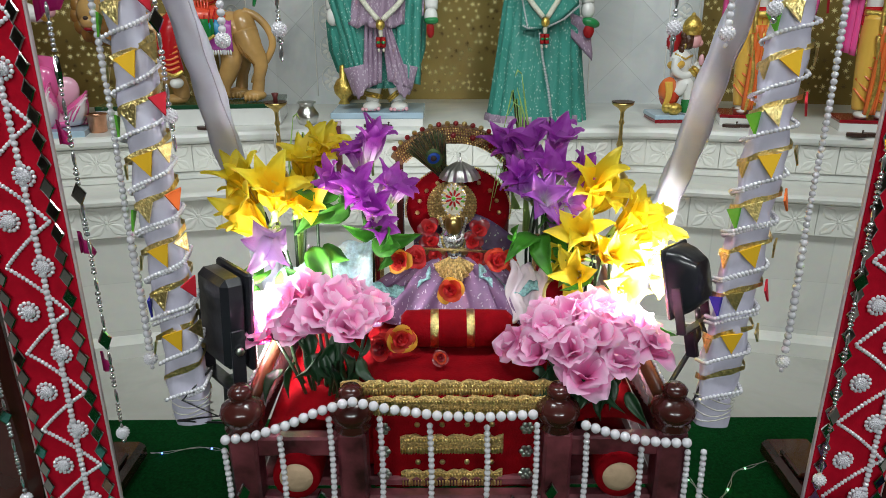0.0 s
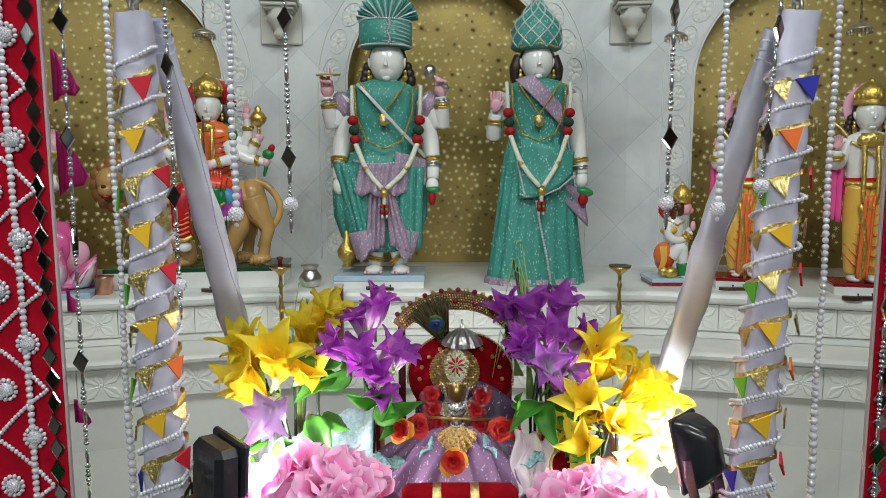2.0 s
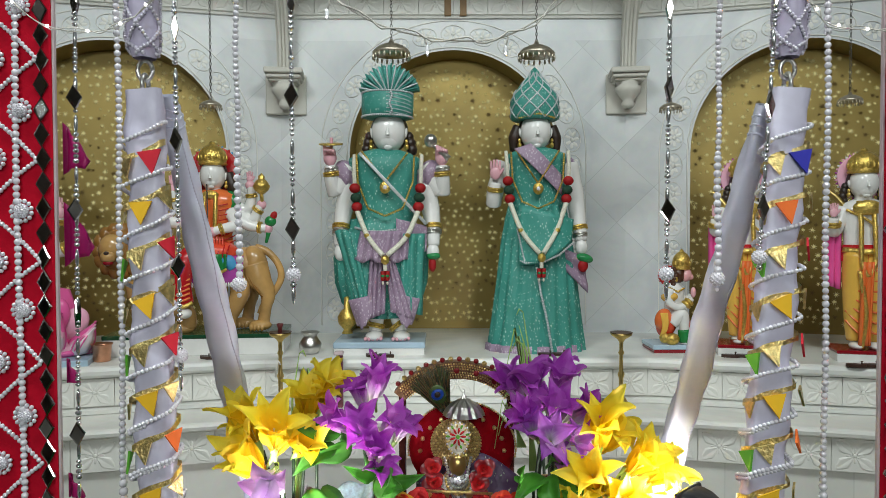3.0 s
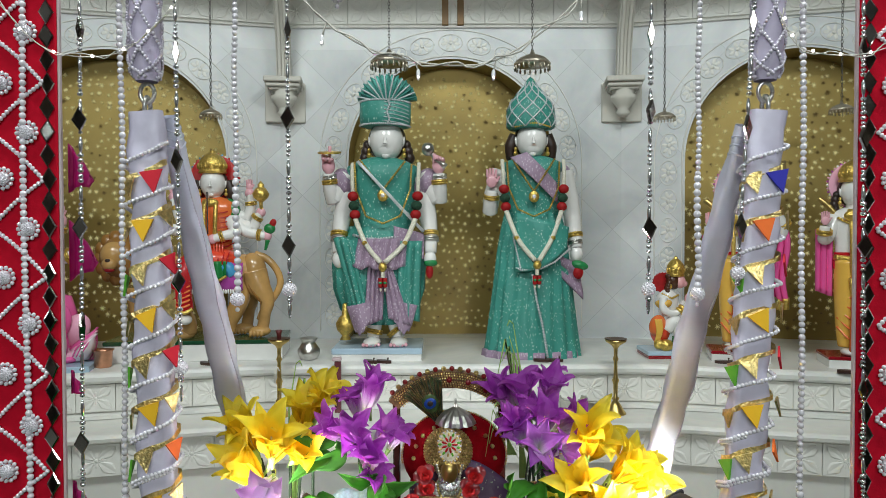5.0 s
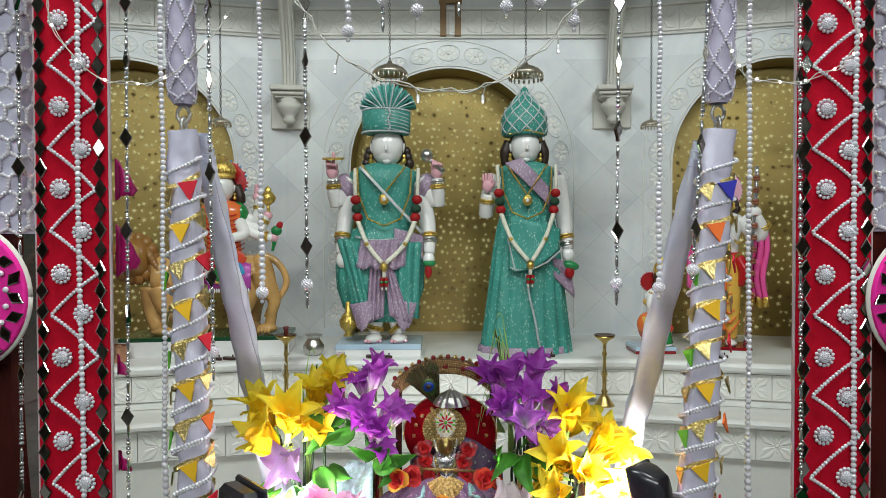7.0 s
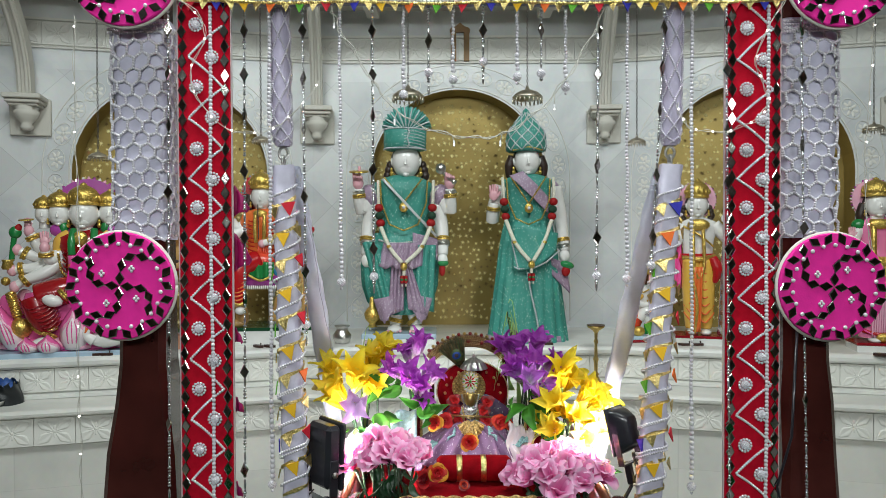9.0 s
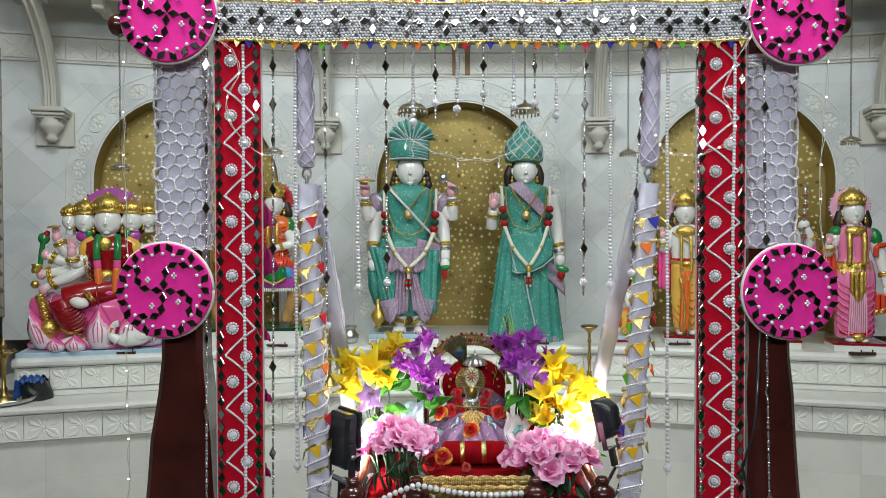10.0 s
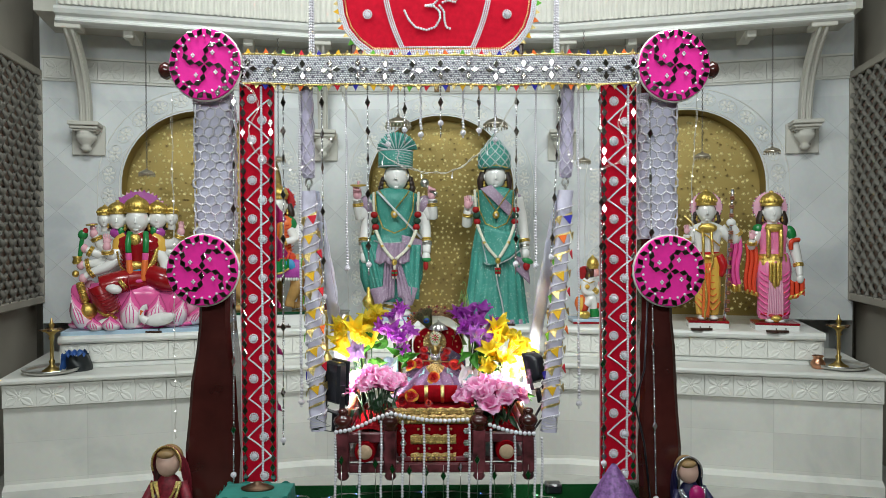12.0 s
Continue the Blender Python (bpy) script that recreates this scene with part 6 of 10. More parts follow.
    part("quill", MB(BRASSD).tube([f @ Vector((0, 0.002, 0.03)), f @ Vector((0, 0.001, -0.012)), (0.012, 1.05, 0.865)], 0.0012, 5), t)
    # clothes spread round it
    def drape(name, lab, material, fn, nu, nv, th=0.003):
        solid(name, MB(material).sheet(fn, nu, nv, thick=th), lab, "cloth")
    drape("skirt_cloth", "mauve embroidered skirt cloth spread round the idol", SKIRTL, lambda u, v: (0.016 + (0.028 + (0.118 + 0.010 * math.sin(u * 52)) * v) * math.cos(math.pi * (1 + u)), 0.985 + (0.02 + (0.072 + 0.010 * math.sin(u * 52 + 1)) * v) * math.sin(math.pi * (1 + u)), 0.782 - 0.085 * v ** 1.5 + 0.012 * v * math.sin(u * 29) + 0.003 * math.sin(u * 71 + v * 9)), 110, 16)
    drape("blue_cloth", "pale blue glittering cloth on the seat", BLUEG, lambda u, v: (-0.252 + 0.15 * u, 0.975 - 0.055 * v, 0.750 + 0.068 * u ** 0.7 - 0.065 * v * u ** 0.3 + 0.006 * math.sin(u * 19 + v * 4)), 30, 12)
    for k in (-1, 1):
        drape("lace_cloth", "teal and silver lace cloth at the idol's side", TEALL, lambda u, v: (0.016 + k * (0.036 + 0.085 * u), 0.958 - 0.018 * v - 0.02 * u, 0.778 - 0.014 * u - 0.009 * v - 0.020 * math.sin(math.pi * u) + 0.003 * math.sin(u * 24 + v * 5)), 26, 8)
    drape("white_cloth", "white and pink ruffled cloth beside the idol", PINKW, lambda u, v: (0.095 + 0.062 * u + 0.006 * math.sin(v * 9), 0.955 - 0.05 * v, 0.785 - 0.018 * u - 0.075 * v + 0.006 * math.sin(u * 17 + v * 5) + 0.002 * math.sin(u * 41)), 48, 16)
    drape("purple_cloth", "dark sequinned purple cloth on the throne", PURPC, lambda u, v: (-0.045 + 0.16 * u, 1.045 - 0.02 * v, 0.788 + 0.045 * math.sin(math.pi * u) * (1 - v) - 0.03 * v), 24, 8)
    for x, k in ((-0.128, -1), (0.163, 1)):
        mb = MB(REDV)
        f = Matrix.Translation((x, 0.97, 0.725)) @ pose(0, 0, 0, 65, 0, 12 * k)
        mb.lathe((0, 0, -0.05), [(0, 0), (0.018, 0.002), (0.024, 0.012), (0.025, 0.08), (0.022, 0.095), (0, 0.1)], 18, m=f)
        for z in (-0.02, 0.03):
            mb.lathe((0, 0, z), [(0.0248, 0), (0.0262, 0.001), (0.0262, 0.011), (0.0248, 0.012)], 18, FOIL, m=f)
        mb.ball((0, 0, -0.05), (0.016, 0.016, 0.006), 10, 6, FOIL, m=f)
        solid("side_pillow", mb, "red velvet roll pillow with gold trim", "pillow", "roll pillows beside the idol")
    # gold lace posts beside the idol
    for x in (-0.100, 0.146):
        solid("lace_trim", MB(LACE).box((x, 1.0, 0.775), (0.018, 0.006, 0.075), 0.002).box((x, 0.996, 0.775), (0.006, 0.006, 0.075), 0.002, DKRED), "upright strip of gold and red lace", "trim", "lace strips")


idol()


# ---- flowers ----
def petal_part(parent, fn, nu, nv, material):
    """One petal, a smooth sheet that knows how far along and across it each point lies."""
    o = root_at(parent)
    me = bpy.data.meshes.new("petal")
    w = nu + 1
    me.from_pydata([Vector(fn(i / nu, j / nv)) - o for j in range(nv + 1) for i in range(w)], [], [(j * w + i, j * w + i + 1, (j + 1) * w + i + 1, (j + 1) * w + i) for j in range(nv) for i in range(nu)])
    me.materials.append(material)
    me.polygons.foreach_set("use_smooth", [True] * (nu * nv))
    a, b = me.attributes.new("along", "FLOAT", "POINT"), me.attributes.new("across", "FLOAT", "POINT")
    a.data.foreach_set("value", [j / nv for j in range(nv + 1) for i in range(w)])
    b.data.foreach_set("value", [abs(i / nu - 0.5) * 2 for j in range(nv + 1) for i in range(w)])
    me.update()
    ob = new("petal", me)
    ob.parent = parent
    return ob


def petal(parent, f, length, width, rise, curl, material, nu=8, nv=12, ruffle=0.0, twist=0.0):
    """One lily petal from the origin along x and up z: a narrow throat, a broad blade, a pointed tip."""
    path, x, z = [(0.0, 0.0)], 0.0, 0.0
    for j in range(24):
        q = (j + 0.5) / 24
        a = rise - (rise + curl) * q ** 1.8 - 0.7 * max(0, q - 0.7)
        x += length / 24 * math.cos(a)
        z += length / 24 * math.sin(a)
        path.append((x, z))

    def at(u, v):
        w = width * max(0.015, (0.30 + 0.70 * math.sin(math.pi * min(1.0, v * 0.86)) ** 1.1) * (1 - v ** 3.2) ** 0.9)
        s = (u - 0.5) * 2
        px, pz = path[min(24, int(round(v * 24)))]
        cup = 0.75 * w * s * s * (1 - 0.7 * v)
        rib = -0.16 * w * max(0, 1 - 5 * abs(s)) * math.sin(math.pi * v)
        return f @ Vector((px - 0.5 * cup + twist * w * s * v, s * w, pz + cup + rib + ruffle * math.sin(v * 11 + s * 4) * s * s + 0.05 * w * math.sin(s * 9) * v))
    petal_part(parent, at, nu, nv, material)


def aim(at, d, spin=0.0):
    """A frame at a point with z along d."""
    return Matrix.Translation(at) @ Vector(d).normalized().to_track_quat("Z", "Y").to_matrix().to_4x4() @ Matrix.Rotation(spin, 4, "Z")


def lily(parent, at, d, size, material, seed):
    rnd = random.Random(seed)
    d = Vector(d).normalized() + Vector((0, 0, 0.40))
    size *= 1.12
    f = aim(at, d, rnd.uniform(0, 6))
    mb = MB(STAMEN)
    for k in range(5):
        a = 2 * math.pi * k / 5
        mb.tube([f @ Vector((0, 0, 0)), f @ Vector((size * 0.10 * math.cos(a), size * 0.10 * math.sin(a), size * 0.55))], size * 0.014, 4)
        mb.ball(f @ Vector((size * 0.10 * math.cos(a), size * 0.10 * math.sin(a), size * 0.57)), size * 0.03, 5, 4)
    mb.lathe((0, 0, 0), [(0.002, -size * 0.55), (size * 0.06, -size * 0.25), (size * 0.10, 0.0), (size * 0.03, 0.06 * size)], 8, SPRIG, f)
    head = part("lily", mb, parent)
    full = rnd.uniform(0.15, 1.0)
    for ring in (0, 1):
        for k in range(3):
            a = 2 * math.pi * (k + 0.5 * ring) / 3 + rnd.uniform(-0.18, 0.18)
            petal(head, f @ Matrix.Rotation(a, 4, "Z"), size * rnd.uniform(1.3, 1.7), size * (0.37 if ring else 0.30), radians(rnd.uniform(80, 94)), radians(-48 + 62 * full + rnd.uniform(-30, 34)), material, ruffle=size * 0.09, twist=rnd.uniform(-0.6, 0.6))


def bloom(parent, at, d, size, mats, seed, name="rose", n=13, loose=0.5):
    """Rose of cupped petals, the outer ones open."""
    rnd = random.Random(seed)
    f = aim(at, d, rnd.uniform(0, 6))
    mb = MB(mats[0]).ball((0, 0, 0), (size * 0.16, size * 0.16, size * 0.28), 8, 6, m=f)
    mb.lathe((0, 0, 0), [(0.002, -size * 0.55), (size * 0.16, -size * 0.2), (size * 0.2, 0)], 8, STEMM, f)
    head = part(name, mb, parent)
    for k in range(n):
        q = k / (n - 1)
        a = 2.4 * k + rnd.uniform(-0.2, 0.2)
        r = size * (0.12 + 0.45 * q)
        open_ = radians(84 - (95 * loose + 10) * q + rnd.uniform(-10, 10))
        w, h = size * (0.34 + 0.34 * q), size * (0.80 + 0.15 * q)
        g = f @ Matrix.Rotation(a, 4, "Z") @ Matrix.Translation((r * 0.45, 0, -size * 0.2 + 0.08 * size * (1 - q)))
        m = mats[min(len(mats) - 1, int(q * len(mats)))]
        ph = rnd.uniform(0, 6)

        def at2(u, v):
            s = (u - 0.5) * 2
            ww = w * math.sin(math.pi * (0.12 + 0.72 * v)) ** 0.7
            x = h * v * math.cos(open_) + size * 0.16 * v * v - 0.30 * ww * s * s
            z = h * v * math.sin(open_) - size * 0.20 * v ** 3 * (1 + q)
            return g @ Vector((x, s * ww, z + size * 0.07 * v * math.sin(3.2 * s + ph)))
        part("petal", MB(m).sheet(at2, 5, 6, m), head)


def loose_bloom(parent, at, d, size, material, seed):
    """Open artificial bloom of broad upright petals with wavy pale rims."""
    rnd = random.Random(seed)
    f = aim(at, d, rnd.uniform(0, 6))
    head = part("bloom", MB(STEMM).lathe((0, 0, 0), [(0.002, -size * 0.5), (size * 0.10, -size * 0.22), (size * 0.17, -size * 0.02), (size * 0.05, 0.05 * size)], 8, m=f), parent, "green calyx")
    n = rnd.choice((9, 10, 11))
    for k in range(n):
        q = k / (n - 1)
        g = f @ Matrix.Rotation(2.4 * k + rnd.uniform(-0.3, 0.3), 4, "Z") @ Matrix.Translation((size * (0.04 + 0.05 * q), 0, -size * 0.05))
        rise, fall = radians(90 - 26 * q + rnd.uniform(-8, 8)), radians(rnd.uniform(-80, -35) + 70 * q)
        length, width = size * rnd.uniform(0.95, 1.3), size * rnd.uniform(0.46, 0.64)
        ph, am = rnd.uniform(0, 6), size * rnd.uniform(0.03, 0.06)
        path, x, z = [(0.0, 0.0)], 0.0, 0.0
        for j in range(9):
            a = rise - (rise + fall) * ((j + 0.5) / 9) ** 1.9
            x, z = x + length / 9 * math.cos(a), z + length / 9 * math.sin(a)
            path.append((x, z))

        def at2(u, v):
            s = (u - 0.5) * 2
            w = width * math.sin(math.pi * (0.09 + 0.83 * v ** 1.15)) ** 0.62
            px, pz = path[int(round(v * 9))]
            cut = length * 0.30 * s * s * max(0, v - 0.6)
            return g @ Vector((px - 0.42 * w * s * s * (1 - 0.6 * v) + am * v * math.sin(4 * s + ph), s * w, pz - cut + am * v * v * math.sin(4 * s + ph * 2)))
        petal_part(head, at2, 8, 9, material)


def leaf(parent, at, d, length, width, seed, material=None):
    rnd = random.Random(seed)
    mb = MB(material or LEAFM)
    f = aim(at, d, rnd.uniform(0, 6)) @ pose(0, 0, 0, 0, -90, 0)
    # pointed blade folded along its midrib, with a wavy edge
    mb.sheet(lambda u, v: f @ Vector((length * v, (u - 0.5) * 2 * width * math.sin(math.pi * min(1.0, 0.05 + 0.95 * v ** 0.75)) ** 0.9 * (1 - 0.35 * v), 0.55 * width * abs(u - 0.5) * 2 * math.sin(math.pi * v) - 0.28 * length * v * v + 0.05 * width * math.sin(20 * v) * abs(2 * u - 1))), 6, 12, thick=0.0006)
    part("leaf", mb, parent)


def stem(parent, a, b, r=0.0022, bend=0.01):
    a, b = Vector(a), Vector(b)
    part("stem", MB(STEMM).tube([a, a.lerp(b, 0.5) + Vector((bend, -bend, 0)), b], r, 6), parent)


def bouquet(name, lab, foot, flowers, leaves, kind, drop=0.0, dx=0.0, scale=1.0):
    t = thing(name, foot, lab, "flowers")
    mid = sum(p[0] for p, d, s, mats in flowers) / len(flowers)
    flowers = [((mid + (p[0] - mid) * (1.1 * scale if scale < 1 else 1.0) + dx, p[1], p[2] - drop), d, s * scale, mats) for p, d, s, mats in flowers]
    rnl = random.Random(hash_seed(foot) + 1)
    leaves = [((p[0] + dx, p[1], p[2] - drop * 0.5), d, l, w * 0.85) for p, d, l, w in leaves]
    leaves += [((p[0] + rnl.uniform(-0.03, 0.03), p[1] + rnl.uniform(0, 0.03), p[2] + rnl.uniform(-0.03, 0.02)), (d[0] + rnl.uniform(-0.6, 0.6), d[1], d[2] + rnl.uniform(-0.2, 0.7)), l * rnl.uniform(0.7, 1.0), w * rnl.uniform(0.8, 1.0)) for p, d, l, w in leaves]
    for i, (p, d, s, mats) in enumerate(flowers):
        if kind == "lily":
            lily(t, p, d, s, mats, hash_seed(p))
        else:
            loose_bloom(t, p, d, s, mats, hash_seed(p))
        f = Vector(foot)
        stem(t, Vector(p) - Vector(d).normalized() * s * 0.3, f.lerp(Vector((p[0], p[1], foot[2])), 0.25), 0.0024, 0.008 * (-1) ** i)
    if kind == "lily":
        rnd = random.Random(hash_seed(foot))
        for p, d, s, mats in [q for q in flowers if q[3] is not LILW]:
            q = Vector(p) + Vector((rnd.uniform(-0.022, 0.022), rnd.uniform(0.005, 0.03), rnd.uniform(-0.03, 0.012)))
            e = Vector(d) + Vector((rnd.uniform(-0.7, 0.7), rnd.uniform(-0.2, 0.4), rnd.uniform(-0.3, 0.5)))
            lily(t, tuple(q), e, s * rnd.uniform(0.75, 0.95), mats, rnd.randint(0, 9999))
    for p, d, l, w in leaves:
        leaf(t, p, d, l, w, hash_seed(p))
    return t


def hash_seed(p):
    return int(abs(p[0] * 7919 + p[1] * 104729 + p[2] * 1299709) * 10)


bouquet("yellow_lily_bunch", "bunch of yellow artificial lilies with one white and violet lily", (-0.215, 1.02, 0.655),
        [((-0.260, 0.965, 0.868), (-0.55, -0.7, 0.55), 0.072, YEL), ((-0.241, 0.955, 0.905), (0.1, -0.75, 0.65), 0.066, YEL), ((-0.274, 0.985, 0.905), (-0.5, -0.3, 0.9), 0.06, YEL),
         ((-0.206, 1.025, 0.925), (0.15, -0.5, 0.9), 0.066, YEL), ((-0.186, 1.035, 0.945), (0.5, -0.4, 0.8), 0.06, YEL), ((-0.217, 1.00, 0.885), (0.5, -0.8, 0.2), 0.06, YEL),
         ((-0.228, 0.905, 0.890), (0.10, -0.95, -0.42), 0.068, LILW)],
        [((-0.250, 0.94, 0.80), (-0.6, -0.5, -0.2), 0.07, 0.02), ((-0.19, 0.95, 0.83), (0.4, -0.6, -0.6), 0.08, 0.024), ((-0.235, 0.93, 0.80), (0.3, -0.6, -0.5), 0.06, 0.018), ((-0.27, 0.95, 0.81), (-0.3, -0.8, -0.4), 0.06, 0.018)], "lily", 0.040, 0.0, 0.86)
bouquet("purple_lily_bunch", "bunch of purple artificial lilies with white throats", (-0.115, 1.03, 0.665),
        [((-0.122, 1.005, 0.935), (-0.25, -0.35, 0.9), 0.050, PUR), ((-0.108, 0.995, 0.948), (0.35, -0.4, 0.85), 0.052, PUR), ((-0.132, 0.985, 0.905), (-0.75, -0.5, 0.4), 0.052, PUR), ((-0.098, 0.955, 0.876), (0.05, -0.85, 0.5), 0.054, PUR), ((-0.114, 0.965, 0.90), (-0.2, -0.85, 0.5), 0.050, PUR), ((-0.092, 0.98, 0.905), (0.6, -0.5, 0.5), 0.046, PUR)],
        [((-0.10, 0.96, 0.835), (0.5, -0.6, -0.1), 0.075, 0.024), ((-0.09, 0.955, 0.850), (-0.6, -0.6, 0.1), 0.060, 0.022), ((-0.15, 0.985, 0.895), (-0.7, -0.3, 0.1), 0.07, 0.02), ((-0.08, 0.95, 0.848), (0.1, -0.8, -0.2), 0.05, 0.020), ((-0.16, 0.985, 0.875), (-0.5, -0.4, -0.2), 0.07, 0.022)], "lily", 0.028, 0.0, 0.84)
bouquet("purple_lily_bunch", "tall bunch of purple artificial lilies with white throats", (0.135, 1.04, 0.665),
        [((0.123, 1.035, 0.940), (-0.35, -0.35, 0.85), 0.070, PUR), ((0.148, 1.03, 0.947), (0.35, -0.35, 0.85), 0.066, PUR), ((0.166, 1.005, 0.918), (0.8, -0.45, 0.35), 0.062, PUR), ((0.119, 1.005, 0.918), (-0.5, -0.75, 0.3), 0.062, PUR), ((0.132, 0.975, 0.899), (-0.1, -0.9, 0.2), 0.058, PURWH), ((0.159, 0.975, 0.896), (0.4, -0.85, 0.1), 0.055, PURWH), ((0.144, 0.99, 0.925), (0.05, -0.8, 0.6), 0.06, PUR)],
        [((0.14, 0.965, 0.84), (0.6, -0.6, -0.1), 0.07, 0.022), ((0.125, 0.96, 0.84), (-0.6, -0.6, -0.1), 0.07, 0.022), ((0.13, 0.95, 0.845), (0.0, -0.7, -0.5), 0.07, 0.024), ((0.10, 0.96, 0.83), (-0.4, -0.7, 0.2), 0.055, 0.018), ((0.155, 0.955, 0.83), (0.3, -0.8, -0.4), 0.06, 0.02)], "lily", 0.034, 0.012, 0.74)
bouquet("yellow_lily_bunch", "large bunch of yellow artificial lilies lit by a flood light", (0.235, 1.0, 0.655),
        [((0.218, 0.975, 0.890), (-0.1, -0.75, 0.65), 0.078, YEL), ((0.215, 0.945, 0.845), (-0.55, -0.75, 0.3), 0.066, YEL), ((0.258, 0.945, 0.862), (0.5, -0.7, 0.5), 0.066, YEL), ((0.235, 0.925, 0.828), (0.0, -0.95, 0.25), 0.062, YEL), ((0.275, 0.915, 0.812), (0.6, -0.75, 0.1), 0.066, YEL), ((0.245, 0.905, 0.795), (0.1, -0.95, -0.05), 0.062, YEL), ((0.288, 0.94, 0.85), (0.85, -0.4, 0.3), 0.06, YEL), ((0.205, 0.93, 0.805), (-0.6, -0.75, -0.1), 0.056, YEL)],
        [((0.23, 0.90, 0.78), (-0.3, -0.8, -0.3), 0.06, 0.018), ((0.26, 0.895, 0.765), (0.5, -0.7, -0.4), 0.06, 0.018), ((0.215, 0.915, 0.80), (-0.6, -0.6, -0.4), 0.06, 0.018), ((0.29, 0.90, 0.73), (0.6, -0.7, -0.2), 0.05, 0.017)], "lily", 0.030, -0.006, 0.76)


def pink_bunch(cx, cy, z0, hw, hd, lift, seed, foot, lab, n, lean):
    """Blooms on a shallow dome, stems gathered to the foot, dark leaves below."""
    rnd = random.Random(seed)
    fl = []
    for k in range(n):
        r, a = math.sqrt((k + 0.5) / n), 2.399 * k
        x, y = r * math.cos(a), r * math.sin(a)
        p = (cx + hw * x, cy + hd * y, z0 + lift * (1 - r * r) + lean * hd * y + rnd.uniform(-0.006, 0.006))
        fl.append((p, (0.9 * x + rnd.uniform(-0.2, 0.2), 0.5 * y - 0.35, 0.9), rnd.uniform(0.036, 0.045), PINKP))
    lv = [((cx + hw * rnd.uniform(-0.75, 0.75), cy + hd * rnd.uniform(-0.9, 0.4), z0 - rnd.uniform(0.010, 0.055)), (rnd.uniform(-0.7, 0.7), -0.5, rnd.uniform(-1.0, -0.2)), rnd.uniform(0.030, 0.048), rnd.uniform(0.010, 0.015)) for _ in range(22)]
    t = bouquet("pink_flower_bunch", lab, foot, fl, [], "rose")
    for p, d, l, w in lv:
        leaf(t, p, d, l, w, hash_seed(p), DKLEAF)


pink_bunch(-0.158, 0.835, 0.742, 0.080, 0.036, 0.020, 5, (-0.165, 0.845, 0.60), "bunch of pink artificial roses with dark stems", 13, 0.10)
pink_bunch(0.190, 0.815, 0.712, 0.085, 0.042, 0.028, 9, (0.205, 0.84, 0.60), "large bunch of pink artificial roses drooping forward", 18, 0.45)
for p, d, s, mats in (((-0.062, 0.945, 0.79), (-0.4, -0.8, 0.3), 0.026, (ROSER, ROSER, ROSEO, ROSEY)), ((-0.040, 0.95, 0.795), (0.3, -0.8, 0.4), 0.025, (ROSER, ROSER, ROSER)), ((0.078, 0.945, 0.79), (0.2, -0.85, 0.3), 0.027, (ROSER, ROSER, ROSEO)), ((0.095, 0.955, 0.785), (0.6, -0.7, 0.3), 0.022, (ROSER, ROSEO)), ((0.010, 0.915, 0.757), (0.0, -0.9, 0.3), 0.028, (ROSER, ROSER, ROSEO, ROSEO, ROSEY)), ((-0.058, 0.845, 0.715), (0.2, -0.8, 0.3), 0.030, (ROSER, ROSER, ROSEO, ROSEY)), ((-0.085, 0.85, 0.70), (-0.3, -0.8, 0.4), 0.026, (DKRED, ROSER)), ((0.115, 0.86, 0.71), (0.1, -0.8, 0.4), 0.028, (DKRED, ROSER, ROSEY)), ((-0.004, 0.825, 0.697), (0.0, -0.8, 0.6), 0.016, (DKRED, ROSEO, DKRED))):
    t = thing("artificial_rose", Vector(p) - Vector((0, 0, s)), "red and yellow artificial rose on the seat", "rose", "loose roses on the swing")
    bloom(t, p, d, s * 0.76, mats, hash_seed(p), "rose_head", 15, 0.30)
for i, (x, y, z) in enumerate(((-0.018, 0.975, 0.81), (-0.012, 0.97, 0.788), (0.045, 0.972, 0.81), (0.05, 0.968, 0.788), (-0.02, 0.972, 0.832), (0.052, 0.975, 0.828))):
    t = thing("artificial_rose", (x, y, z - 0.012), "small red rose of the idol's garland", "rose", "garland roses")
    bloom(t, (x, y, z), (0.1 * (-1) ** i, -0.9, 0.4), 0.015, (ROSER, ROSER, DKRED), i + 70, "rose_head", 8, 0.5)
# grass sprigs behind the flowers
for x, y, z0, z1, k in ((-0.232, 1.04, 0.75, 0.985, -1), (0.128, 1.05, 0.80, 1.045, 1), (0.108, 1.04, 0.84, 0.92, 1)):
    mb = MB(SPRIG)
    for i in range(5):
        mb.tube([(x + 0.003 * i, y, z0), (x - k * 0.006 * i, y - 0.004, z0 + (z1 - z0) * (0.7 + 0.05 * i)), (x - k * (0.012 + 0.006 * i), y - 0.008, z1 - 0.02 * i)], [0.002, 0.0018, 0.0006], 5)
    mb.tube([(x - k * 0.012, y - 0.008, z1), (x - k * 0.018, y - 0.01, z1 + 0.005), (x - k * 0.022, y - 0.01, z1 - 0.004)], [0.001, 0.0016, 0.0006], 5)
    solid("grass_sprig", mb, "thin pale green artificial grass sprig", "sprig", "green sprigs")


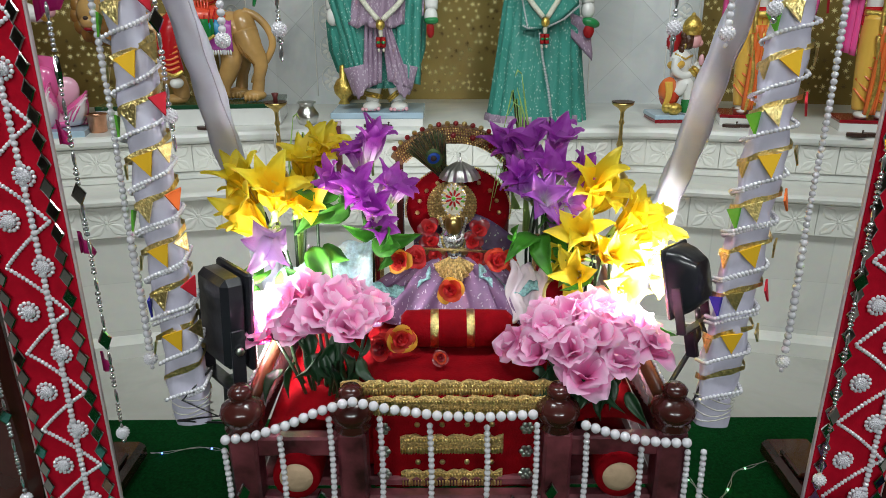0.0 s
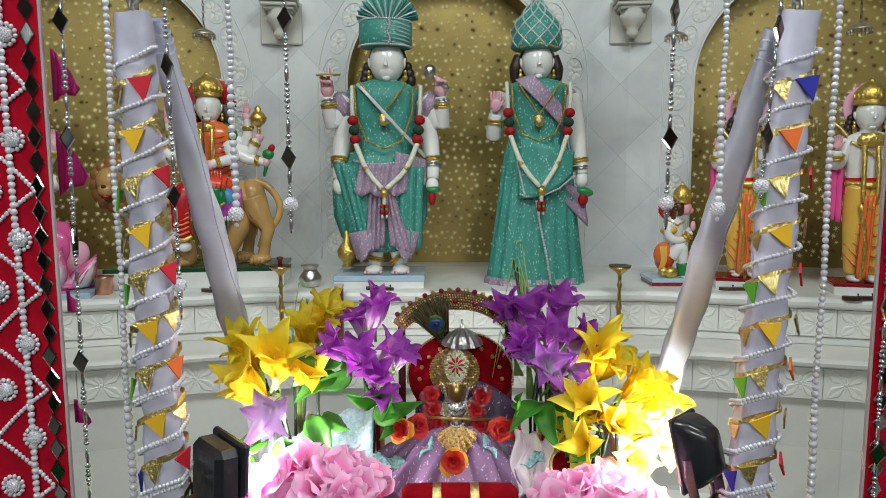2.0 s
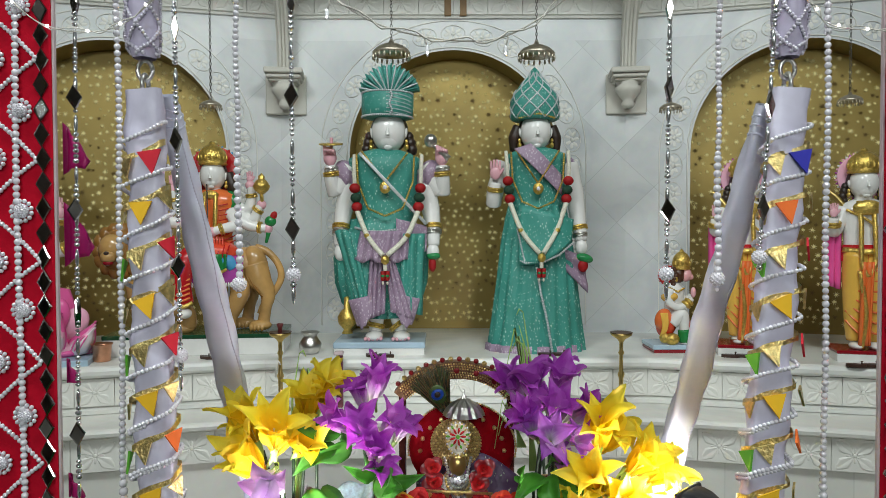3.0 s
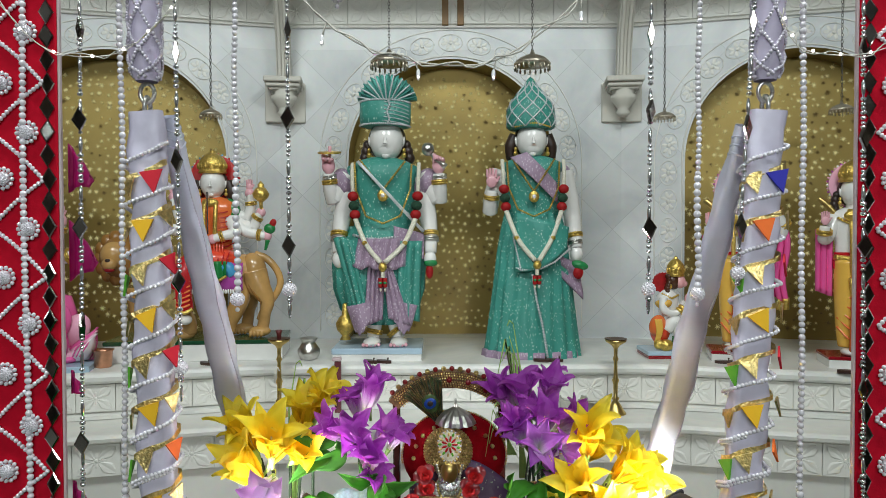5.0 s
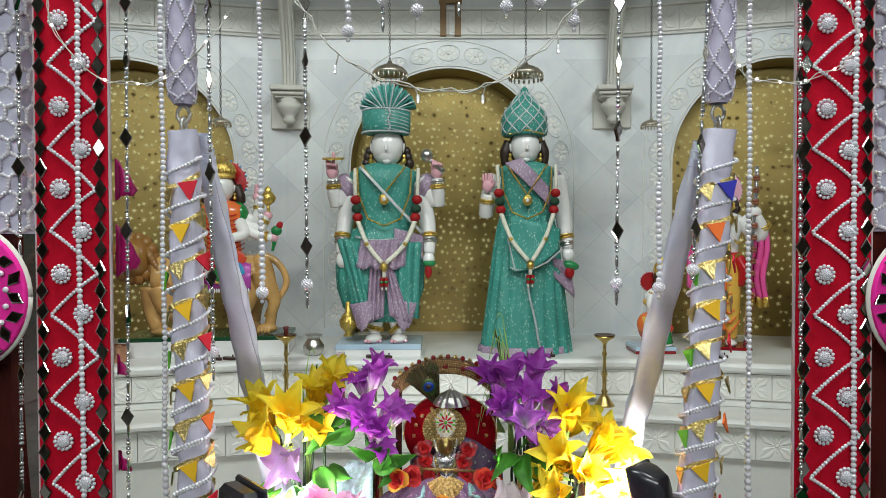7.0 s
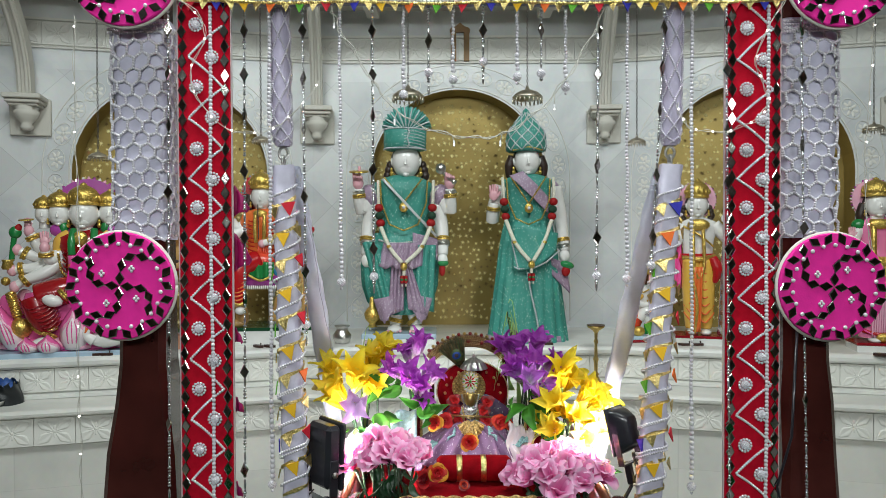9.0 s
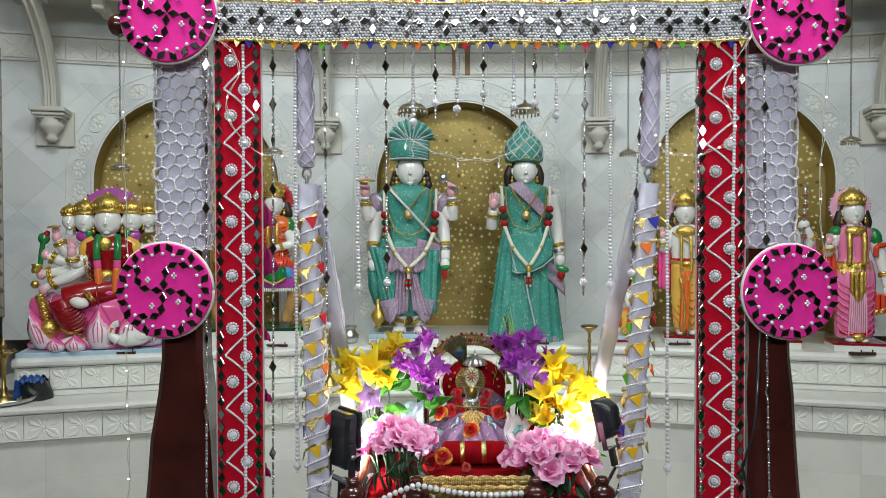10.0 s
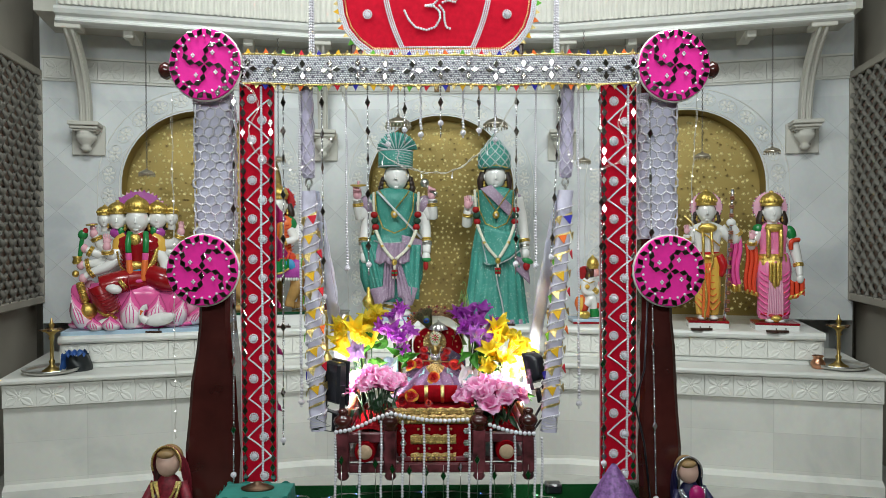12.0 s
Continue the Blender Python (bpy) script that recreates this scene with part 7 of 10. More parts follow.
# ---- pearls along the front of the seat ----
def front_pearls():
    t = thing("pearl_garland", (0.017, 0.735, 0.60), "garland of large white pearls draped along the seat rail", "garland")
    one = mesh_of("pearl", MB(PEARL).ball((0, 0, 0), 0.0064, 12, 9))
    small = mesh_of("pearl", MB(PEARL).ball((0, 0, 0), 0.0043, 8, 6))
    for chain in ([(-0.269, 0.638), (-0.235, 0.643), (-0.191, 0.659), (-0.155, 0.677), (-0.113, 0.692), (-0.066, 0.681), (-0.004, 0.671), (0.052, 0.669), (0.114, 0.673)], [(0.174, 0.657), (0.206, 0.645), (0.242, 0.635), (0.278, 0.631), (0.311, 0.631)]):
        pts, places = [Vector((x, 0.728, z)) for x, z in chain], []
        left = 0.0
        for a, b in zip(pts[:-1], pts[1:]):
            q = left
            while q < (b - a).length:
                places.append(Matrix.Translation(a.lerp(b, q / (b - a).length)))
                q += 0.0130
            left = q - (b - a).length
        pieces(t, "pearl", one, places)
    for i, (x, z0) in enumerate(((-0.272, 0.62), (-0.202, 0.638), (-0.140, 0.665), (-0.078, 0.665), (-0.017, 0.655), (0.053, 0.652), (0.114, 0.655), (0.176, 0.64), (0.245, 0.62), (0.303, 0.615), (0.323, 0.615))):
        pieces(t, "pearl", small, [Matrix.Translation((x + 0.0015 * math.sin(j * 0.2), 0.728, z0 + 0.002 - j * 0.0083)) for j in range(int((z0 - 0.42) / 0.0083))])
    rnd = random.Random(2)
    m2 = []
    for i in range(12):
        x = -0.255 + i * 0.049
        m2.append(Matrix.Translation((x, 0.731, 0.50 + rnd.uniform(-0.03, 0.06))) @ pose(0, 0, 0, 0, 0, rnd.uniform(-40, 40)))
        part("drop_wire", MB(STEEL).tube([(x, 0.731, 0.54), (x, 0.731, 0.42)], 0.0012, 5).lathe((x, 0.731, 0.40), [(0, 0), (0.005, 0.004), (0.006, 0.010), (0.002, 0.02)], 8), t, "silver wire with a drop")
    pieces(t, "mirror", HANG_MIRROR, m2)


front_pearls()


# ---- the statues: one mesh each ----
class Figure:
    """A statue drawn in its own units: x across from cx, y down to the ground line, d towards the hall."""

    def __init__(self, cx, ground, unit, place):
        self.cx, self.g, self.u, self.m, self.mb = cx, ground, unit, place, MB(STATUE)

    def p(self, x, y, d=0):
        return self.m @ Vector(((x - self.cx) * self.u, -d * self.u, (self.g - y) * self.u))

    def ell(self, x, y, d, rx, ry, rd, material=None, tilt=0, seg=16, rings=12):
        u = self.u
        self.mb.ball((0, 0, 0), (rx * u, rd * u, ry * u), seg, rings, material, self.m @ Matrix.Translation(((x - self.cx) * u, -d * u, (self.g - y) * u)) @ Matrix.Rotation(radians(tilt), 4, "Y"))

    def limb(self, pts, rs, material=None, seg=12):
        pts = [Vector(q if len(q) == 3 else (*q, 0)) for q in pts]
        rs = list(rs) if hasattr(rs, "__len__") else [rs] * len(pts)
        dense, rad = [], []
        n = len(pts)
        for i in range(n - 1):
            a, b, c, e = pts[max(i - 1, 0)], pts[i], pts[i + 1], pts[min(i + 2, n - 1)]
            for k in range(5):
                t = k / 5
                dense.append(0.5 * ((2 * b) + (c - a) * t + (2 * a - 5 * b + 4 * c - e) * t * t + (3 * b - a - 3 * c + e) * t ** 3))
                rad.append(rs[i] * (1 - t) + rs[i + 1] * t)
        dense.append(pts[-1])
        rad.append(rs[-1])
        self.mb.tube([self.p(*q) for q in dense], [r * self.u for r in rad], seg, material)

    def turned(self, x, prof, sq=0.6, material=None, seg=32, waves=0, amp=0.0, d=0):
        """Body of (half width, y) turned round the upright, with folds."""
        vs, fs = [], []
        for j, (r, y) in enumerate(prof):
            for i in range(seg):
                a = 2 * math.pi * i / seg
                k = 1 + amp * math.sin(waves * a + y * 0.004)
                vs.append(self.p(x + r * k * math.cos(a), y, d - r * k * sq * math.sin(a)))
        for j in range(len(prof) - 1):
            for i in range(seg):
                k = (i + 1) % seg
                fs.append((j * seg + i, j * seg + k, (j + 1) * seg + k, (j + 1) * seg + i))
        fs += [tuple(range(seg)), tuple((len(prof) - 1) * seg + i for i in range(seg))]
        self.mb.add(vs, fs, material)

    def slab(self, x0, x1, y0, y1, d0, d1, material, b=3):
        u = self.u
        self.mb.box((((x0 + x1) / 2 - self.cx) * u, -(d0 + d1) / 2 * u, (self.g - (y0 + y1) / 2) * u), (abs(x1 - x0) * u, abs(d1 - d0) * u, abs(y1 - y0) * u), b * u, material, self.m)

    def beads(self, pts, r, material, gap=1.9):
        bead_line(self.mb, [self.p(*q) for q in pts], r * self.u, r * gap * self.u, 6, 5, material)

    def sheet(self, fn, nu, nv, material, thick=3):
        self.mb.sheet(lambda a, b: self.p(*fn(a, b)), nu, nv, material, thick * self.u)

    def bangle(self, a, b, r, material=None):
        """Ring of gold round a limb from a towards b."""
        a, b = self.p(*a), self.p(*b)
        d = (b - a).normalized()
        f = aim(a, d)
        for k in (-1, 1):
            self.mb.tube([f @ Vector((r * self.u * math.cos(q), r * self.u * math.sin(q), k * 5 * self.u)) for q in [2 * math.pi * i / 14 for i in range(15)]], 5.5 * self.u, 6, material or GOLD)

    def crown(self, x, y, w, h, d=0, material=None):
        """Tiered pointed crown standing on the brow."""
        u = self.u
        f = self.m @ Matrix.Translation(((x - self.cx) * u, -d * u, (self.g - y) * u))
        prof = [(w * 1.02, 0), (w * 1.12, 0.05 * h), (w * 1.02, 0.12 * h), (w * 1.08, 0.2 * h), (w * 1.10, 0.36 * h), (w * 1.02, 0.52 * h), (w * 0.84, 0.66 * h), (w * 0.58, 0.77 * h), (w * 0.34, 0.84 * h), (w * 0.22, 0.88 * h), (w * 0.24, 0.92 * h), (w * 0.1, 0.97 * h), (0, h)]
        self.mb.lathe((0, 0, 0), [(a * u, b * u) for a, b in prof], 20, material or GOLD, f, sq=0.95)
        for k in range(9):
            a = math.pi + math.pi * (k + 0.5) / 9
            self.mb.ball((w * 1.08 * u * math.cos(a), w * 1.03 * u * math.sin(a), 0.30 * h * u), (w * 0.13 * u, w * 0.08 * u, 0.12 * h * u), 6, 5, material or GOLD, f)

    def halo(self, x, y, r, d, inner, outer):
        f = self.m @ Matrix.Translation(((x - self.cx) * self.u, -d * self.u, (self.g - y) * self.u)) @ pose(0, 0, 0, 90)
        u = self.u
        self.mb.lathe((0, 0, 0), [(0, 0), (r * 0.9 * u, 0), (r * 0.9 * u, 8 * u), (0, 8 * u)], 36, outer[0], f, smooth=False)
        for q, m in ((0.70, STATUE), (0.64, inner), (0.56, STATUE)):
            self.mb.tube([f @ Vector((r * q * u * math.cos(a), r * q * u * math.sin(a), -1 * u)) for a in [2 * math.pi * i / 36 for i in range(37)]], r * 0.03 * u, 6, m)
        n = 40
        for k in range(n):
            a = 2 * math.pi * k / n
            c = (r * 0.86 * u * math.cos(a), r * 0.86 * u * math.sin(a), -2 * u)
            self.mb.ball((0, 0, 0), (r * 0.13 * u, r * 0.055 * u, r * 0.05 * u), 6, 4, outer[k % len(outer)], f @ Matrix.Translation(c) @ Matrix.Rotation(a, 4, "Z"))

    def head(self, x, y, rx, ry, d=0, hair=True, ears=True):
        """Plain polished head on its neck, with hair behind."""
        self.ell(x, y, d, rx, ry, rx * 1.02, STATUE, 0, 20, 16)
        self.ell(x, y + ry * 0.42, d + rx * 0.10, rx * 0.72, ry * 0.55, rx * 0.85, STATUE)
        self.limb([(x, y - ry * 0.10, d + rx * 0.96), (x, y + ry * 0.14, d + rx * 1.10), (x, y + ry * 0.26, d + rx * 1.12)], [rx * 0.06, rx * 0.10, rx * 0.13], STATUE, 8)
        self.ell(x, y + ry * 0.78, d + rx * 0.62, rx * 0.26, ry * 0.16, rx * 0.22, STATUE)
        self.limb([(x, y + ry * 0.7, d - 4), (x, y + ry * 1.45, d - 8)], [rx * 0.58, rx * 0.62], STATUE)
        if hair:
            self.ell(x, y - ry * 0.02, d - rx * 0.46, rx * 1.14, ry * 1.02, rx * 0.90, HAIR)
            for k in (-1, 1):
                for i, (a, b, r) in enumerate(((1.18, 0.2, 0.26), (1.26, 0.5, 0.30), (1.34, 0.82, 0.32), (1.22, 1.08, 0.27))):
                    self.ell(x + k * rx * a, y + ry * b, d - rx * 0.4, rx * r, rx * r * 1.2, rx * r, HAIR, 0, 8, 6)
        if ears:
            for k in (-1, 1):
                self.ell(x + k * rx * 1.0, y + ry * 0.05, d - rx * 0.05, rx * 0.10, ry * 0.26, rx * 0.18, STATUE, k * 8, 8, 6)
                self.ell(x + k * rx * 1.04, y + ry * 0.48, d + 2, rx * 0.11, rx * 0.16, rx * 0.1, GOLD, 0, 8, 6)
                self.ell(x + k * rx * 1.04, y + ry * 0.72, d + 2, rx * 0.15, rx * 0.18, rx * 0.12, GOLD, 0, 8, 6)

    def palm(self, x, y, d, s, up=1, material=None):
        """Raised open hand with fingers together."""
        m = material or HANDP
        self.ell(x, y, d, s * 0.55, s * 0.62, s * 0.22, m, 0, 10, 8)
        for i in range(4):
            self.limb([(x + (i - 1.5) * s * 0.26, y - up * s * 0.35, d), (x + (i - 1.5) * s * 0.29, y - up * s * (1.15 + (0.12 if i in (1, 2) else 0)), d + 2)], [s * 0.15, s * 0.11], m, 8)
        self.limb([(x + s * 0.45, y + up * s * 0.1, d), (x + s * 0.75, y - up * s * 0.45, d + 3)], [s * 0.16, s * 0.11], m, 8)

    def done(self, lab):
        return solid("statue", self.mb, lab, "statue", at=tuple(self.m.translation))


def garland(f, cx, left, right, top, pom, low, low_y, d):
    """White flower rope with red and green pompons, gold bead and tassel."""
    for k, x in ((-1, left), (1, right)):
        f.limb([(x, top, d - 30), (x - k * 2, (top + pom) / 2, d), (x - k * 5, pom, d)], 8, CREAMF, 8)
        for i, (m, dy) in enumerate(((ROSER, 0), (PENNANT_DK, 38), (ROSER, 74))):
            f.ell(x - k * (5 + i * 4), pom + dy, d + 4, 22, 20, 20, m, 0, 10, 8)
        f.limb([(x - k * 14, pom + 90, d + 6), (x - k * 60, (pom + low_y) / 2 + 60, d + 36), (cx + k * 8, low_y, d + 56)], 10, CREAMF, 8)
        f.ell(x - k * 55, (pom + low_y) / 2 + 55, d + 36, 12, 10, 13, GOLD, 0, 8, 6)
    f.ell(cx, low_y + 18, d + 60, 17, 19, 17, GOLD, 0, 12, 8)
    f.limb([(cx, low_y + 35, d + 58), (cx, low_y + 60, d + 56)], 8, CREAMF, 8)
    for x in (-9, 9):
        f.limb([(cx + x, low_y + 62, d + 56), (cx + x, low_y + 98, d + 54)], 9, ROSER, 8)
        f.ell(cx + x, low_y + 80, d + 62, 8, 6, 5, GREENP, 0, 6, 5)
        f.ell(cx + x, low_y + 108, d + 54, 5, 8, 5, CREAMF, 0, 6, 5)


def chains(f, x, y0, half, y1, y2, d):
    f.beads([(x - half, y0, d - 6), (x - half * 0.5, (y0 + y1) / 2, d), (x, y1, d + 6), (x + half * 0.5, (y0 + y1) / 2, d), (x + half, y0, d - 6)], 5, GOLD)
    f.ell(x, y1 + 22, d + 10, 22, 25, 8, GOLD, 0, 12, 8)
    f.ell(x, y1 + 22, d + 16, 9, 9, 5, PEARL, 0, 8, 6)
    h = half * 1.25
    f.beads([(x - h, y0 + 10, d - 14), (x - h * 0.95, y0 + 120, d - 4), (x - h * 0.6, y2 - 30, d + 4), (x, y2, d + 8), (x + h * 0.6, y2 - 30, d + 4), (x + h * 0.95, y0 + 120, d - 4), (x + h, y0 + 10, d - 14)], 5, GOLD)


def lord_statue():
    f = Figure(270, 1203, 0.0009025, Matrix.Translation((-0.224, 2.58, ZSHELF - 0.022)))
    f.slab(85, 442, 1150, 1203, -135, 135, PLINTHW)
    f.slab(83, 444, 1128, 1152, -138, 138, PLINTHB)
    for x0, x1 in ((245, 238), (330, 348)):
        f.limb([(x0, 960, 20), (x0, 1040, 18), (x1, 1100, 25)], [38, 32, 26], STATUE)
        f.ell(x1, 1112, 62, 36, 20, 66, STATUE)
        for k in range(5):
            f.ell(x1 + (k - 2) * 15, 1118, 118 - abs(k - 1) * 5, 8, 8, 12, HANDP, 0, 6, 5)
        f.bangle((x0 - 2, 1075, 22), (x1, 1100, 25), 32)
    # cloth round the legs
    f.turned(262, [(105, 1045), (158, 985), (182, 900), (186, 800), (168, 720), (132, 670), (118, 640)], 0.56, TEAL, 64, 17, 0.055)
    f.sheet(lambda u, v: (84 + 88 * v + (112 - 30 * v) * u, 690 + 315 * v - 8 * math.sin(6 * u), 66 + 40 * math.sin(math.pi * u) + 8 * math.sin(u * 22)), 20, 10, TEAL)
    f.sheet(lambda u, v: (318 + 125 * u - 12 * v, 700 + 330 * v - 40 * v * (1 - u), 64 + 42 * math.sin(math.pi * u) + 8 * math.sin(u * 22)), 20, 10, TEAL)
    f.sheet(lambda u, v: (232 - 20 * v + (62 + 10 * v) * u, 760 + (285 - 30 * u) * v, 110 + 6 * math.sin(u * 22)), 24, 12, LILAC)
    # scalloped hems that sweep out over each foot
    f.sheet(lambda u, v: (138 + 34 * v + (130 - 46 * v) * u, 965 - 30 * u + (62 + 58 * (1 - abs(2 * u - 0.6) ** 1.5) + 5 * math.sin(u * 30)) * v, 84 + 30 * math.sin(math.pi * u) + 8 * v), 30, 8, LILAC)
    f.sheet(lambda u, v: (302 + (122 - 30 * v) * u + 6 * v, 930 + 30 * u + (60 + 62 * (1 - abs(2 * u - 1.3) ** 1.5) + 5 * math.sin(u * 30)) * v, 88 + 24 * math.sin(math.pi * u) + 8 * v), 30, 8, LILAC)
    f.sheet(lambda u, v: (288 + 22 * v + (26 + 66 * v) * u, 770 + (270 - 30 * (1 - u)) * v, 116 + 4 * math.sin(u * 20)), 20, 12, LILAC)
    f.sheet(lambda u, v: (190 - 25 * v + (205 + 10 * v) * u, 690 + (112 + 14 * math.sin(u * 10) ** 2) * v, 90 + 40 * math.sin(math.pi * u) + 10 * v + 6 * math.sin(u * 36)), 50, 8, LILAC)
    f.sheet(lambda u, v: (330 + 120 * u, 640 + 30 * u + (118 - 30 * abs(u - 0.5)) * v, 92 - 40 * u + 10 * v), 16, 8, LILAC)
    f.beads([(165, 676, 62), (215, 690, 92), (270, 692, 102), (340, 684, 92), (395, 668, 60)], 6, SILK)
    # body
    f.turned(278, [(122, 690), (118, 620), (132, 520), (150, 440), (146, 395), (95, 368), (50, 355)], 0.60, TEAL, 32, 9, 0.012)
    f.sheet(lambda u, v: (180 + 265 * v + 10 * u, 382 + 285 * v - 8 * u, 64 + 46 * math.sin(math.pi * min(1, 0.15 + 0.85 * v))), 4, 16, SILK)
    for k, sx, ex, wx, hx in ((-1, 130, 80, 66, 62), (1, 448, 512, 515, 512)):
        f.limb([(sx + 12 * -k, 430, 0), ((sx + ex) / 2, 490, 4), (ex, 535, 10)], [46, 44, 38], STATUE)
        f.ell(sx + k * 8, 462, 4, 47, 66, 50, LILAC, k * 25)
        f.limb([(ex, 535, 10), (wx, 480, 34), (hx, 425, 40)], [36, 30, 24], STATUE)
        f.bangle((wx, 458, 36), (hx, 425, 40), 30)
        f.bangle((wx, 440, 38), (hx, 420, 40), 26, STEEL)
        f.ell(hx, 395, 48, 27, 32, 22, HANDP)
        for i in range(4):
            f.limb([(hx - 18 + i * 12, 385, 55), (hx - 18 + i * 12, 352 + 6 * i, 70), (hx - 14 + i * 10, 372, 88)], 8, HANDP, 6)
        f.limb([(sx - k * 6, 500, 0), (sx + k * 18, 600, 8), (sx + k * 28, 680, 28), (sx + k * 30, 750, 48)], [44, 38, 30, 24], STATUE)
        f.bangle((sx + k * 27, 672, 26), (sx + k * 29, 700, 34), 34)
        f.bangle((sx + k * 28, 695, 32), (sx + k * 29, 720, 38), 32, STEEL)
        f.ell(sx + k * 28, 775, 52, 26, 36, 24, STATUE)
    f.mb.lathe((0, 0, 0), [(0, 0), (48 * f.u, 2 * f.u), (48 * f.u, 7 * f.u), (0, 9 * f.u)], 24, GOLD, Matrix.Translation(f.p(68, 345, 60)) @ pose(0, 0, 0, 12))
    f.limb([(68, 370, 60), (70, 315, 60)], 7, HANDP, 6)
    f.ell(468, 328, 62, 26, 27, 24, STEEL)
    f.limb([(475, 340, 62), (540, 400, 66)], [8, 13], STEEL)
    f.ell(478, 790, 60, 28, 16, 22, GREENP)
    f.ell(474, 825, 60, 15, 30, 14, ROSER)
    # gold mace standing by the foot
    f.mb.lathe((0, 0, 0), [(0, 0), (24 * f.u, 4 * f.u), (14 * f.u, 20 * f.u), (36 * f.u, 45 * f.u), (40 * f.u, 70 * f.u), (26 * f.u, 95 * f.u), (14 * f.u, 105 * f.u), (12 * f.u, 150 * f.u), (0, 155 * f.u)], 16, GOLD, Matrix.Translation(f.p(128, 1108, 50)))
    # head and turban
    f.head(296, 285, 70, 86, 6)
    u = f.u
    t = f.m @ Matrix.Translation(((290 - f.cx) * u, -2 * u, (f.g - 232) * u)) @ pose(0, 0, 0, 0, 1, 0)
    f.mb.lathe((0, 0, 0), [(88 * u, 0), (104 * u, 4 * u), (106 * u, 40 * u), (106 * u, 94 * u), (96 * u, 104 * u), (40 * u, 112 * u), (0, 114 * u)], 32, TEAL, t, sq=0.92)
    for z in (4, 100):
        bead_line(f.mb, [(104 * u * math.cos(a), 97 * u * math.sin(a), z * u) for a in [math.pi * (1 + i / 24) for i in range(25)]], 4.5 * u, 8 * u, 6, 5, SILK, t)
    for i in range(6):
        zz = 15 + i * 15
        bead_line(f.mb, [(105 * u * math.cos(a), 98 * u * math.sin(a), (zz - 10 * (a - 4.8)) * u) for a in [4.75 + 1.2 * i / 14 for i in range(15)]], 2.5 * u, 5 * u, 5, 4, SILK, t)
    bead_line(f.mb, [((20 + 5 * math.sin(i)) * u, -100 * u, (8 + 9 * i) * u) for i in range(11)], 5 * u, 9 * u, 6, 5, SILK, t)
    nf = 34
    f.sheet(lambda a, b: (300 + (30 + 92 * b) * math.cos(radians(172 - 164 * a)) * 1.02, 135 - (10 + 108 * b) * math.sin(radians(172 - 164 * a)), 10 + (12 + 14 * b) * (1 if int(a * nf) % 2 else -1)), nf, 5, TEALF, 4)
    # dark teal ribs put the shade between the pleats into colour, beside silver ones
    for i in range(18):
        q = radians(168 - 156 * i / 17)
        f.limb([(300 + 34 * math.cos(q), 130 - 14 * math.sin(q), 26), (300 + 84 * math.cos(q), 133 - 72 * math.sin(q), 34), (300 + 124 * math.cos(q), 135 - (116 + 6 * (i % 2)) * math.sin(q), 36)], [3, 4, 3], TEALD if i % 2 else SILK, 6)
    chains(f, 288, 375, 92, 495, 630, 96)
    garland(f, 290, 162, 432, 385, 520, 790, 785, 92)
    f.done("white marble deity statue in teal cloth and fan turban")


